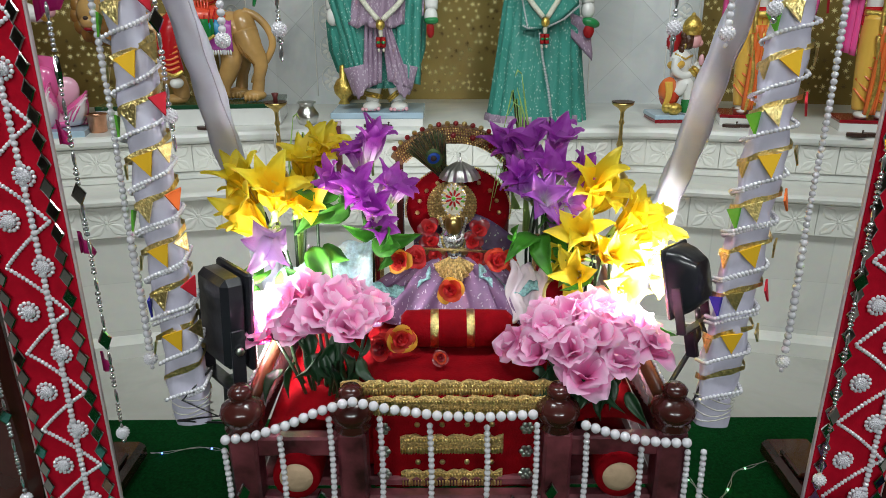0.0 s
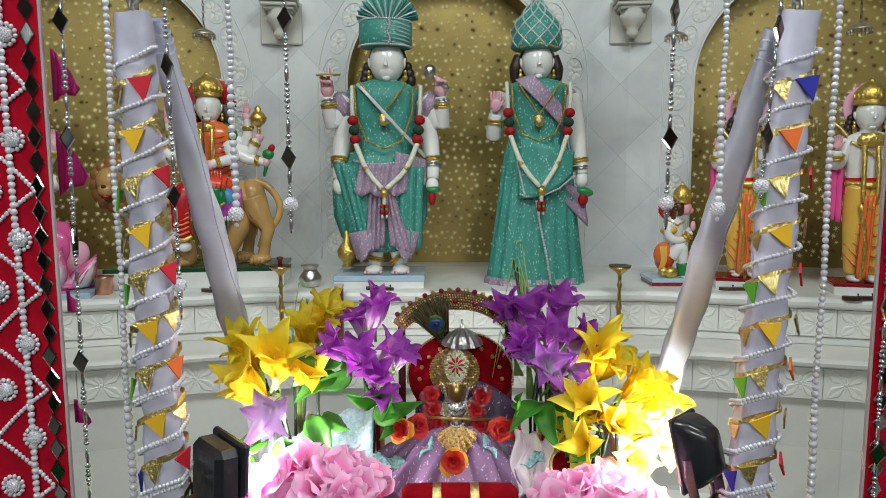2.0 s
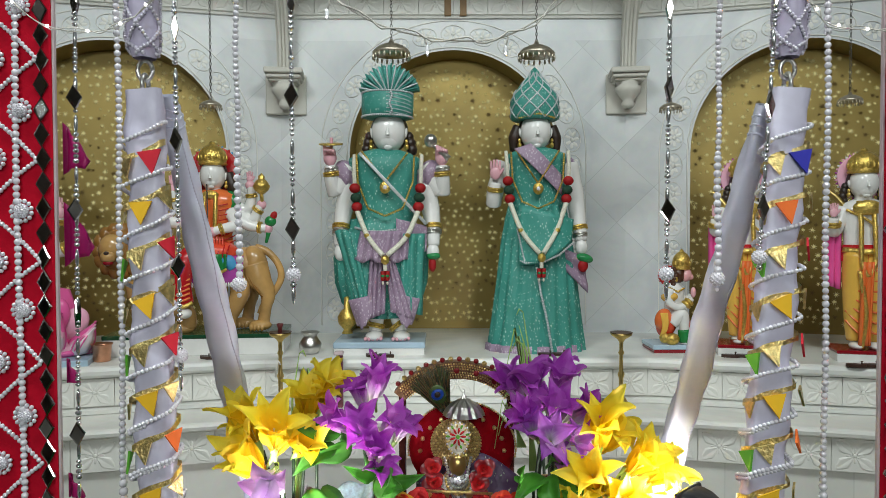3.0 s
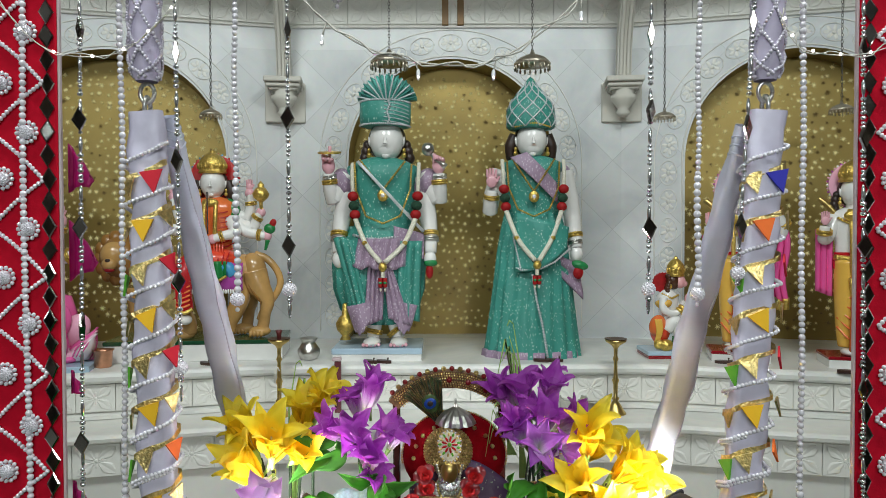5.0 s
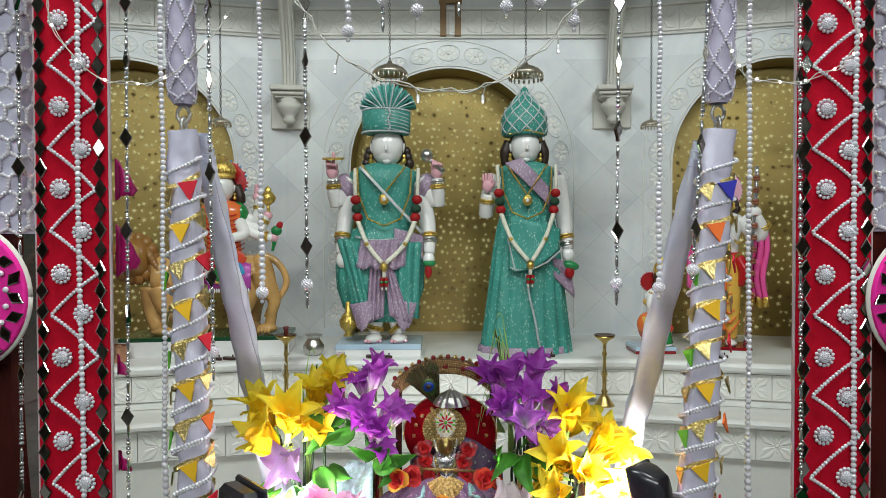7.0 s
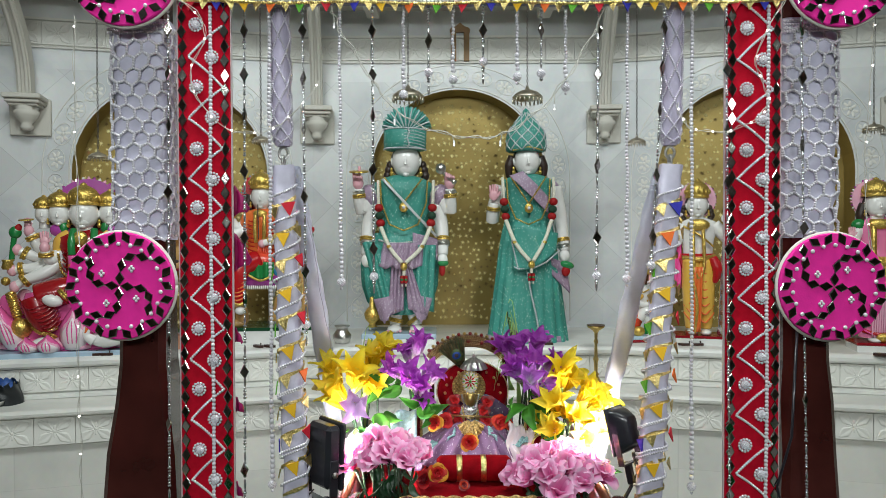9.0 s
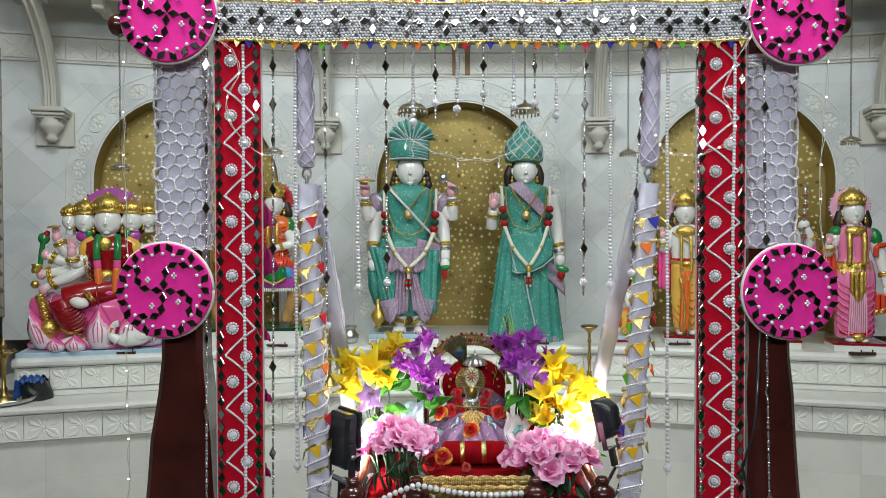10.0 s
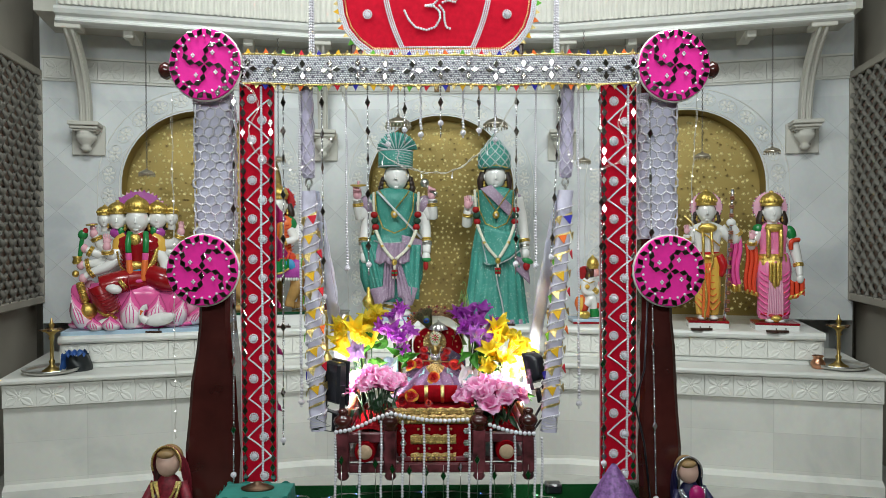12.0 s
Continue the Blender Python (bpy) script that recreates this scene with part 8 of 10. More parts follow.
def lady_statue():
    f = Figure(285, 1280, 0.000867, Matrix.Translation((0.346, 2.58, ZSHELF - 0.022)))
    f.turned(285, [(205, 1278), (203, 1240), (185, 1120), (165, 950), (148, 800), (132, 700), (118, 640)], 0.62, TEAL, 80, 17, 0.05)
    f.turned(275, [(206, 1276), (207, 1255), (203, 1225)], 0.635, LILAC, 64, 15, 0.03)
    f.sheet(lambda u, v: (205 + 220 * u - 10 * v, 640 + 60 * u + (215 - 130 * u * u + 30 * (1 - u)) * v, 92 + 34 * math.sin(math.pi * u) + 12 * v), 24, 10, TEAL)
    f.beads([(205, 860 + 10, 108), (225, 880, 120), (300, 872, 140), (360, 845, 135), (425, 795, 100)], 5, SILK)
    f.beads([(192, 740, 100), (205, 800, 106), (222, 878, 118)], 5, SILK)
    f.beads([(270, 900, 122), (285, 1000, 130), (310, 1110, 134), (335, 1265, 138)], 6, SILK)
    f.sheet(lambda u, v: (385 + 100 * u + 12 * v, 820 + 40 * u + (150 - 60 * (1 - u)) * v, 60 - 20 * u + 10 * math.sin(v * 9)), 10, 10, LILAC)
    f.turned(285, [(120, 700), (112, 630), (122, 540), (132, 460), (124, 420), (80, 400), (46, 392)], 0.62, TEAL, 32, 7, 0.015)
    f.sheet(lambda u, v: (180 + 200 * v + 70 * u * (1 - v), 408 + 190 * v - (60 * u) * (0.4 + v), 74 + 26 * math.sin(math.pi * min(1, 0.2 + 0.8 * v)) - 8 * u), 10, 16, LILAC)
    # raised and lowered arms
    f.limb([(150, 460, 0), (112, 560, 10), (100, 630, 20)], [42, 38, 32], STATUE)
    f.limb([(100, 630, 20), (100, 590, 50), (106, 545, 62)], [34, 30, 24], STATUE)
    f.bangle((104, 572, 56), (106, 545, 62), 31)
    f.palm(104, 505, 66, 44)
    f.ell(425, 490, 0, 34, 62, 40, LILAC, -8)
    f.limb([(420, 460, 0), (448, 600, 6), (462, 720, 22), (470, 790, 36)], [42, 40, 32, 24], STATUE)
    f.bangle((462, 735, 24), (466, 760, 30), 33)
    f.bangle((465, 765, 30), (468, 790, 34), 28, STEEL)
    f.ell(468, 815, 42, 28, 34, 24, STATUE)
    f.ell(480, 862, 50, 38, 20, 26, GREENP, 15)
    f.ell(474, 892, 50, 22, 30, 20, ROSER)
    f.head(280, 325, 66, 80, 6)
    for k in (-1, 1):
        f.limb([(280 + k * 70, 300, -20), (280 + k * 88, 350, -20), (280 + k * 92, 400, -16)], [24, 26, 14], HAIR)
    u = f.u
    t = f.m @ Matrix.Translation(((276 - f.cx) * u, 0, (f.g - 278) * u))
    prof = [(94, 0), (104, 10), (104, 70), (92, 110), (70, 140), (45, 170), (26, 195), (14, 215), (0, 228)]
    f.mb.lathe((0, 0, 0), [(a * u, b * u) for a, b in prof], 32, TEAL, t, sq=0.88)

    def cap(a, z):
        for (r0, z0), (r1, z1) in zip(prof[:-1], prof[1:]):
            if z0 <= z <= z1:
                r = r0 + (r1 - r0) * (z - z0) / (z1 - z0)
                return (r * 1.02 * u * math.cos(a), r * 0.9 * u * math.sin(a), z * u)
        return (0, 0, z * u)
    for k in range(-4, 9):
        for s in (-1, 1):
            pts = [cap(3.14 + 3.14 * q, z) for q, z in [((k / 5 + s * i * 0.055) + (0.4 if s < 0 else 0), 4 + i * 18) for i in range(12)] if 0 <= q <= 1]
            if len(pts) > 1:
                f.mb.tube([Vector(q) for q in pts], 3.2 * u, 5, SILK, t)
    f.beads([(205, 275, 60), (240, 268, 80), (280, 262, 92), (320, 268, 80), (352, 275, 60)], 5, GOLD)
    chains(f, 278, 415, 88, 550, 655, 94)
    garland(f, 285, 148, 408, 415, 540, 835, 838, 94)
    f.done("standing white marble goddess in teal sari with pointed cap")


def five_headed():
    f = Figure(350, 830, 0.00099, face_m(-1.722, 0.42, ZSHELF - 0.024))
    f.slab(38, 690, 808, 830, -190, 165, PLINTHW)
    f.slab(34, 694, 786, 810, -192, 170, PLINTHB)
    f.turned(370, [(300, 790), (312, 768), (270, 750), (235, 690), (245, 620), (225, 560), (120, 545)], 0.45, PINKS, 40, 11, 0.05)
    for i in range(11):
        a = math.pi * (1 + i / 10)
        f.ell(365 + 262 * math.cos(a), 760, -118 * math.sin(a), 62, 26, 40, PINKS if i % 2 else PINKL, 0)
        f.ell(365 + 285 * math.cos(a), 772, -135 * math.sin(a), 50, 14, 30, PINKL if i % 2 else PINKS, 0)
    for x, y, w, h, d, lean in ((352, 780, 58, 190, 158, 0), (462, 778, 56, 170, 146, 22), (560, 778, 50, 145, 116, 40), (640, 780, 44, 112, 80, 60), (118, 780, 46, 175, 96, -50), (190, 786, 40, 62, 160, -14), (262, 788, 46, 72, 165, -6)):
        for m, k, dd in ((PINKS, 1.0, 0), (PINKL, 0.91, 6), (PINKW2, 0.82, 11)):
            f.sheet(lambda u, v: (x + lean * v ** 1.4 + w * k * (u - 0.5) * 2 * (0.55 + 0.45 * math.sin(math.pi * min(1.0, 0.15 + v))) * (1 - v ** 4), y - h * k * v, d + dd + 24 * math.sin(math.pi * v) - 26 * ((u - 0.5) * 2) ** 2), 8, 10, m, 4)
        for q in (-0.5, 0, 0.5):
            f.limb([(x + w * 0.5 * q, y - h * 0.15, d + 28), (x + lean * 0.3 + w * 0.6 * q, y - h * 0.45, d + 34), (x + lean * 0.6 + w * 0.3 * q, y - h * 0.62, d + 30)], [2, 3, 1], PINKS, 5)
    for x, y, rx, ry, d, tilt, m in ((360, 690, 40, 70, 80, 0, PINKL), (560, 660, 52, 80, 60, 24, PINKS), (620, 680, 46, 62, 30, 34, PINKL), (105, 650, 42, 95, 40, -22, PINKS), (150, 640, 46, 100, 0, -14, PINKL)):
        f.ell(x, y, d, rx, ry, 26, m, tilt)
    # skirt and legs
    f.ell(390, 548, 30, 118, 50, 84, REDG)
    f.limb([(400, 535, 60), (290, 552, 88), (205, 572, 100)], [54, 60, 54], REDG, 16)
    f.limb([(196, 572, 100), (222, 640, 106), (258, 702, 108)], [56, 54, 42], REDG, 16)
    for i in range(8):
        f.limb([(150 + i * 9, 574 + i * 15, 126), (190 + i * 9, 612 + i * 13, 158), (240 + i * 6, 596 + i * 14, 152), (272 + i * 4, 560 + i * 15, 128)], 3, REDD, 6)
    for i in range(5):
        f.limb([(250 + i * 22, 520, 128), (262 + i * 20, 560, 150), (300 + i * 12, 596, 140)], 4.5, REDD, 6)
    f.limb([(195, 690, 120), (235, 712, 150), (290, 690, 140)], 7, GOLD, 8)
    f.ell(225, 752, 130, 48, 22, 30, STATUE, -22)
    f.bangle((252, 722, 118), (245, 735, 122), 28)
    f.ell(272, 582, 140, 40, 26, 28, STATUE, 15)
    f.bangle((310, 560, 130), (295, 572, 134), 26)
    f.limb([(430, 520, 60), (500, 545, 80), (540, 560, 60)], [60, 60, 50], REDG, 16)
    # body
    for i in range(8):
        for k in (-1, 1):
            f.limb([(375 + k * 96, 372 + i * 20, 30), (375 + k * 74, 390 + i * 20, 72), (375 + k * 58, 396 + i * 20, 84)], [2, 4, 2], REDD, 6)
    f.turned(375, [(90, 545), (82, 490), (88, 430), (112, 370), (108, 330), (60, 305), (40, 295)], 0.62, REDG, 28, 8, 0.02, d=20)
    for k in (-1, 1):
        f.limb([(375 + k * 60, 320, 20), (375 + k * 92, 350, 20), (375 + k * 100, 400, 18)], [30, 36, 30], YELS)
        f.limb([(375 + k * 38, 300, 70), (375 + k * 42, 350, 98), (375 + k * 40, 402, 100)], 15, GREENS, 10)
        f.limb([(375 + k * 40, 405, 100), (375 + k * 38, 440, 100)], 16, PINKH, 10)
        f.limb([(375 + k * 38, 440, 100), (375 + k * 34, 500, 104), (375 + k * 30, 545, 104)], 16, ORANGES, 10)
    f.ell(365, 545, 104, 45, 18, 22, PINKH)
    f.slab(345, 390, 480, 540, 60, 100, BLUES)
    f.ell(362, 335, 88, 30, 30, 14, GOLD)
    f.ell(362, 470, 88, 44, 24, 22, GOLD)
    f.beads([(275, 400, 60), (290, 470, 80), (350, 530, 96), (420, 520, 90), (460, 440, 60), (475, 370, 30)], 6, GOLD)
    f.limb([(470, 330, 10), (455, 420, 70), (420, 500, 90)], 10, GOLD, 8)
    # arms
    arms = [((300, 370, 10), (250, 420, 40), (230, 400, 60), (228, 372, 66)), ((290, 360, -10), (210, 380, 10), (172, 330, 20), (160, 305, 24)), ((290, 380, -20), (200, 410, 0), (140, 395, 10), (112, 380, 14)), ((290, 400, 0), (210, 450, 20), (130, 460, 30), (100, 465, 34)), ((290, 420, 20), (220, 475, 40), (150, 505, 54), (115, 530, 60)), ((450, 360, -10), (530, 360, 10), (570, 320, 20), (580, 295, 24)), ((460, 390, 20), (500, 460, 40), (492, 520, 60), (490, 560, 66)), ((455, 370, -20), (560, 420, 0), (600, 420, 10), (620, 410, 14))]
    for a in arms:
        f.limb(a, [30, 28, 20, 17], STATUE)
        f.bangle(a[2], a[3], 25)
        f.ell(a[3][0], a[3][1], a[3][2] + 4, 20, 24, 18, HANDP, 0, 10, 8)
    f.palm(228, 345, 70, 32)
    f.palm(155, 280, 28, 24)
    f.palm(580, 270, 28, 24)
    f.mb.lathe((0, 0, 0), [(0, 0), (28 * f.u, 2 * f.u), (28 * f.u, 6 * f.u), (0, 8 * f.u)], 18, GOLD, Matrix.Translation(f.p(152, 262, 34)) @ pose(0, 0, 0, 10))
    f.limb([(92, 425, 20), (98, 370, 20), (104, 330, 22)], 11, GREENS, 8)
    f.ell(108, 310, 22, 24, 26, 20, GREENS)
    f.ell(118, 296, 24, 14, 22, 14, ROSER, 20)
    f.mb.lathe((0, 0, 0), [(20 * f.u, 0), (24 * f.u, 10 * f.u), (18 * f.u, 30 * f.u), (24 * f.u, 40 * f.u)], 14, GOLD, Matrix.Translation(f.p(84, 460, 36)))
    f.ell(76, 508, 40, 17, 18, 16, GOLD)
    f.limb([(100, 550, 66), (120, 610, 76), (132, 660, 80)], 13, GOLD, 10)
    for k in range(6):
        f.bangle((102 + k * 5, 560 + k * 16, 67 + k * 2), (104 + k * 5, 566 + k * 16, 67 + k * 2), 15)
    f.ell(140, 696, 82, 44, 42, 40, GOLD)
    f.limb([(148, 735, 84), (152, 758, 84)], [14, 5], GOLD, 8)
    # heads, crowns and halo
    f.halo(366, 216, 150, -64, REDD, (PURPS, PINKL, STATUE))
    f.ell(368, 240, -30, 170, 74, 30, HAIR)
    for x, y, r, d in ((205, 232, 34, -14), (528, 222, 34, -14), (270, 232, 44, 6), (462, 228, 44, 6), (366, 232, 56, 30)):
        f.head(x, y, r, r * 1.22, d, False, r > 40)
        f.crown(x, y - r * 0.62, r * 1.02, r * 1.72, d)
    for k in (-1, 1):
        f.ell(366 + k * 95, 300, 10, 40, 30, 24, PURPS)
        f.ell(366 + k * 80, 292, 20, 20, 26, 16, GREENS)
    # swan
    f.ell(490, 738, 172, 74, 34, 30, STATUE, -8)
    f.ell(520, 728, 186, 48, 22, 18, STATUE, -14)
    f.limb([(430, 745, 176), (402, 720, 178), (412, 680, 180), (432, 672, 182)], [24, 15, 12, 15], STATUE)
    f.limb([(408, 690, 186), (400, 712, 190)], [9, 3], ORANGES, 8)
    f.done("five-headed seated goddess statue on a pink lotus with a swan")


def rider_and_lion():
    f = Figure(215, 1103, 0.000761, Matrix.Translation((-0.85, 2.585, ZSHELF)) @ Matrix.Rotation(radians(6), 4, "Z"))
    f.slab(-260, 560, 1022, 1103, -165, 165, PLINTHW)
    f.slab(-262, 562, 1004, 1024, -168, 168, GREEND)
    # lion
    f.limb([(-120, 695, 10), (40, 705, 10), (220, 692, 10), (360, 682, 10), (420, 668, 10)], [108, 98, 84, 84, 66], LIONM, 18)
    for x, d in ((0, 55), (-95, -60)):
        f.ell(412 + x, 672, d * 0.6, 58, 82, 62, LIONM, -12)
        f.limb([(412 + x, 690, d * 0.8), (436 + x, 755, d), (474 + x, 826, d), (466 + x, 890, d), (452 + x, 968, d)], [66, 58, 37, 27, 30], LIONM, 14)
        f.ell(440 + x, 976, d + 14, 54, 26, 36, LIONM)
        for k in range(4):
            f.ell(402 + x + k * 17, 984, d + 36, 12, 17, 18, LIONM, 0, 8, 6)
            f.ell(400 + x + k * 17, 996, d + 52, 5, 5, 5, MANEM, 0, 6, 5)
        f.limb([(392 + x, 740, d + 40), (420 + x, 790, d + 44), (452 + x, 838, d + 30)], [4, 6, 3], MANEM, 6)
    f.limb([(-90, 760, 60), (-40, 870, 70), (90, 900, 80), (110, 985, 80)], [70, 54, 42, 34], LIONM, 14)
    f.ell(80, 985, 86, 58, 24, 36, LIONM)
    f.limb([(330, 730, 40), (345, 820, 60), (300, 930, 66), (292, 975, 66)], [50, 48, 34, 32], LIONM, 14)
    f.ell(-80, 985, 60, 60, 24, 38, LIONM)
    f.limb([(-140, 760, 40), (-130, 880, 50), (-105, 980, 55)], [56, 44, 32], LIONM, 14)
    f.limb([(415, 603, 20), (470, 622, 30), (520, 680, 30), (536, 745, 30), (508, 810, 30), (458, 872, 30), (440, 925, 30)], [20, 18, 17, 17, 16, 17, 22], LIONM, 12)
    f.ell(-215, 610, 50, 96, 104, 80, MANEM)
    for k in range(14):
        a = 2 * math.pi * k / 14
        f.ell(-215 + 92 * math.cos(a), 615 + 98 * math.sin(a), 52, 34, 40, 34, MANEM, 0, 8, 6)
    f.ell(-225, 600, 110, 62, 66, 52, LIONM)
    f.ell(-232, 640, 148, 36, 30, 30, LIONM)
    f.ell(-232, 668, 150, 24, 12, 22, REDD)
    f.ell(-232, 622, 172, 12, 9, 10, HAIR)
    for i in range(10):
        f.limb([(-150 + i * 10, 560 + i * 18, 70), (-128 + i * 10, 600 + i * 18, 96), (-110 + i * 8, 640 + i * 16, 84)], [16, 18, 6], MANEM, 8)
    # saddle cloth
    f.sheet(lambda u, v: (50 + 320 * u, 640 + 130 * v + 4 * math.sin(u * 60), 90 + 34 * math.sin(math.pi * v * 0.6 + 0.4)), 40, 6, PURPS, 6)
    for i in range(28):
        f.ell(56 + i * 11.2, 776, 122, 5, 13, 6, STATUE, 0, 6, 5)
    f.beads([(50, 700, 118), (210, 704, 124), (370, 696, 116)], 7, GOLD)
    # rider
    f.ell(225, 625, 60, 118, 62, 84, REDO)
    for i in range(9):
        f.limb([(130 + i * 22, 590, 110), (140 + i * 20, 625, 140), (150 + i * 18, 660, 128)], [3, 4, 3], REDS, 6)
    f.sheet(lambda u, v: (150 + 150 * u, 630 + (70 + 30 * math.sin(math.pi * u)) * v, 142 + 10 * math.sin(u * 20)), 24, 6, GREENS, 4)
    f.limb([(150, 700, 150), (225, 736, 156), (300, 700, 150)], 7, GOLD, 8)
    f.limb([(200, 620, 100), (120, 660, 150), (95, 760, 160), (110, 860, 150)], [58, 56, 48, 40], REDS, 14)
    for i in range(7):
        f.limb([(60, 700 + i * 22, 180), (100, 712 + i * 22, 200), (140, 698 + i * 22, 185)], 5, ORANGES, 6)
    f.limb([(70, 850, 170), (110, 870, 190), (150, 852, 180)], 9, GOLD, 8)
    f.ell(112, 905, 160, 30, 24, 46, STATUE)
    f.limb([(260, 650, 100), (300, 665, 112), (325, 700, 112)], [32, 32, 26], BLUES, 12)
    f.turned(220, [(92, 600), (82, 540), (90, 460), (112, 390), (104, 345), (60, 325), (36, 318)], 0.62, ORANGES, 28, 9, 0.02, d=20)
    for i in range(9):
        for k in (-1, 1):
            f.limb([(220 + k * 104, 370 + i * 24, 20), (220 + k * 70, 392 + i * 24, 72), (220 + k * 34, 400 + i * 24, 92)], [2, 3.5, 2], REDS, 6)
    f.ell(300, 385, 20, 46, 60, 44, GREENS, -15)
    f.ell(138, 390, 20, 46, 62, 44, ORANGES, 15)
    for x in (188, 240):
        f.limb([(x, 345, 82), (x, 430, 100), (x + (4 if x < 200 else -4), 520, 96)], 11, GOLD, 8)
    f.ell(214, 350, 84, 40, 22, 16, GOLD)
    f.limb([(135, 600, 84), (215, 625, 120), (290, 610, 100)], 13, GOLD, 8)
    for i in range(6):
        f.limb([(205 + i * 14, 535 + i * 3, 108), (212 + i * 13, 575 + i * 2, 118), (222 + i * 12, 612, 112)], [3, 5, 3], REDO, 6)
    arms = [((310, 400, 0), (375, 420, 20), (398, 350, 30), (392, 300, 34)), ((310, 420, 10), (400, 470, 40), (430, 420, 50), (448, 395, 54)), ((310, 440, 20), (385, 490, 50), (440, 505, 60), (478, 510, 64)), ((300, 430, 40), (330, 490, 80), (270, 512, 110), (230, 525, 116)), ((130, 410, 0), (70, 430, 20), (40, 370, 30), (30, 320, 34)), ((130, 430, 10), (40, 480, 40), (0, 450, 50), (-20, 425, 54))]
    for a in arms:
        f.limb(a, [34, 30, 22, 18], STATUE)
        f.bangle(a[2], a[3], 25)
        f.ell(a[3][0], a[3][1], a[3][2], 24, 24, 20, HANDP, 0, 10, 8)
    f.palm(392, 270, 38, 30)
    f.palm(28, 290, 38, 30)
    f.limb([(452, 395, 60), (450, 340, 62)], 9, GOLD, 8)
    f.mb.lathe((0, 0, 0), [(10 * f.u, 0), (34 * f.u, 20 * f.u), (42 * f.u, 40 * f.u), (26 * f.u, 66 * f.u), (14 * f.u, 74 * f.u), (18 * f.u, 84 * f.u), (0, 104 * f.u)], 14, GOLD, Matrix.Translation(f.p(450, 345, 62)))
    f.ell(492, 475, 70, 28, 26, 20, GREENS)
    f.ell(508, 448, 72, 16, 22, 14, ROSER, 25)
    f.limb([(470, 580, 66), (482, 530, 68)], [6, 12], GREENS, 8)
    f.limb([(208, 300, 124), (212, 500, 130)], 3.5, DARKM, 8)
    f.halo(212, 222, 128, -30, BLUES, (REDS, STATUE, BLUES))
    f.head(215, 252, 60, 74, 26)
    for k in (-1, 1):
        f.limb([(215 + k * 66, 240, 0), (215 + k * 86, 300, 4), (215 + k * 100, 330, 10)], [26, 28, 14], HAIR)
    f.crown(215, 205, 62, 118, 26)
    f.done("many-armed goddess statue riding a tan lion")


def standing_prince(place, bow, tint):
    f = Figure(215, 822, 0.00098, place)
    f.slab(116, 316, 782, 822, -80, 80, PLINTHW)
    f.slab(114, 318, 772, 784, -82, 82, REDD)
    for x0, x1, k in ((192, 188, -1), (240, 246, 1)):
        f.limb([(x0, 440, 10), (x0 + k * 4, 560, 14), (x1, 680, 12), (x1, 745, 12)], [46, 42, 34, 26], tint, 16)
        for i in range(7):
            f.limb([(x1 - k * 34, 480 + i * 34, 22), (x0, 500 + i * 36, 54), (x1 + k * 34, 470 + i * 34, 24)], 4, ORANGES, 6)
        f.ell(x1, 760, 34, 24, 14, 42, STATUE)
    f.sheet(lambda u, v: (196 + 34 * u - 10 * v, 470 + 285 * v, 64 + 8 * math.sin(u * 14)), 10, 12, ORANGES, 5)
    f.limb([(185, 500, 66), (205, 640, 70), (195, 765, 66)], 8, GOLD, 8)
    f.turned(215, [(66, 460), (62, 420), (66, 360), (80, 300), (74, 270), (40, 256), (26, 250)], 0.60, STATUE, 24)
    f.turned(215, [(72, 470), (74, 440), (68, 412)], 0.66, REDS, 24, 9, 0.04)
    f.limb([(146, 430, 20), (215, 436, 58), (284, 424, 20)], 11, GOLD, 8)
    f.limb([(270, 430, 40), (292, 480, 46), (280, 540, 40)], [20, 24, 10], REDS, 10)
    for x in (190, 232):
        f.limb([(x - 4, 262, 42), (x, 340, 58), (x + 2, 470, 64), (212, 520, 66)], 8, GOLD, 8)
    f.ell(212, 285, 52, 48, 26, 16, GOLD)
    f.limb([(150, 290, 34), (215, 330, 54), (275, 380, 44)], 4.5, GOLD, 8)
    f.limb([(152, 285, 0), (120, 360, 10), (108, 350, 34), (108, 320, 44)], [28, 26, 20, 16], STATUE)
    f.bangle((108, 340, 38), (108, 322, 44), 22)
    f.palm(108, 300, 48, 26)
    f.limb([(280, 285, 0), (345, 350, 10), (358, 320, 30), (336, 270, 44)], [30, 26, 22, 16], STATUE)
    f.bangle((362, 312, 26), (352, 295, 34), 24)
    f.ell(328, 258, 50, 24, 22, 18, STATUE)
    if bow:
        f.limb([(334, 85, 50), (326, 260, 54), (312, 450, 52), (298, 770, 46)], 8, SILVERB, 8)
        for i in range(14):
            f.bangle((333 - i * 1.8, 130 + i * 45, 53), (333 - i * 1.8, 136 + i * 45, 53), 8, WOODL)
    f.sheet(lambda u, v: (318 + 60 * u + 8 * math.sin(v * 7), 310 + 270 * v + 20 * u, 20 + 8 * math.sin(u * 16)), 12, 12, PINKH, 5)
    f.sheet(lambda u, v: (318 + 64 * u, 575 + 20 * u + 40 * v - 30 * abs(u - 0.5), 22 + 8 * math.sin(u * 16)), 12, 4, GOLD, 5)
    f.sheet(lambda u, v: (92 + 50 * u, 330 + 220 * v + 20 * u, 0 + 8 * math.sin(u * 16)), 10, 10, PINKH, 5)
    f.halo(212, 172, 88, -20, PURPS, (PINKL, PURPS, STATUE))
    f.head(210, 198, 46, 56, 14)
    f.crown(209, 166, 48, 90, 14)
    f.limb([(100, 220, -10), (130, 250, 0), (160, 290, 10)], 11, BRASS, 8)
    f.done("standing marble prince statue in orange cloth with gold crown")


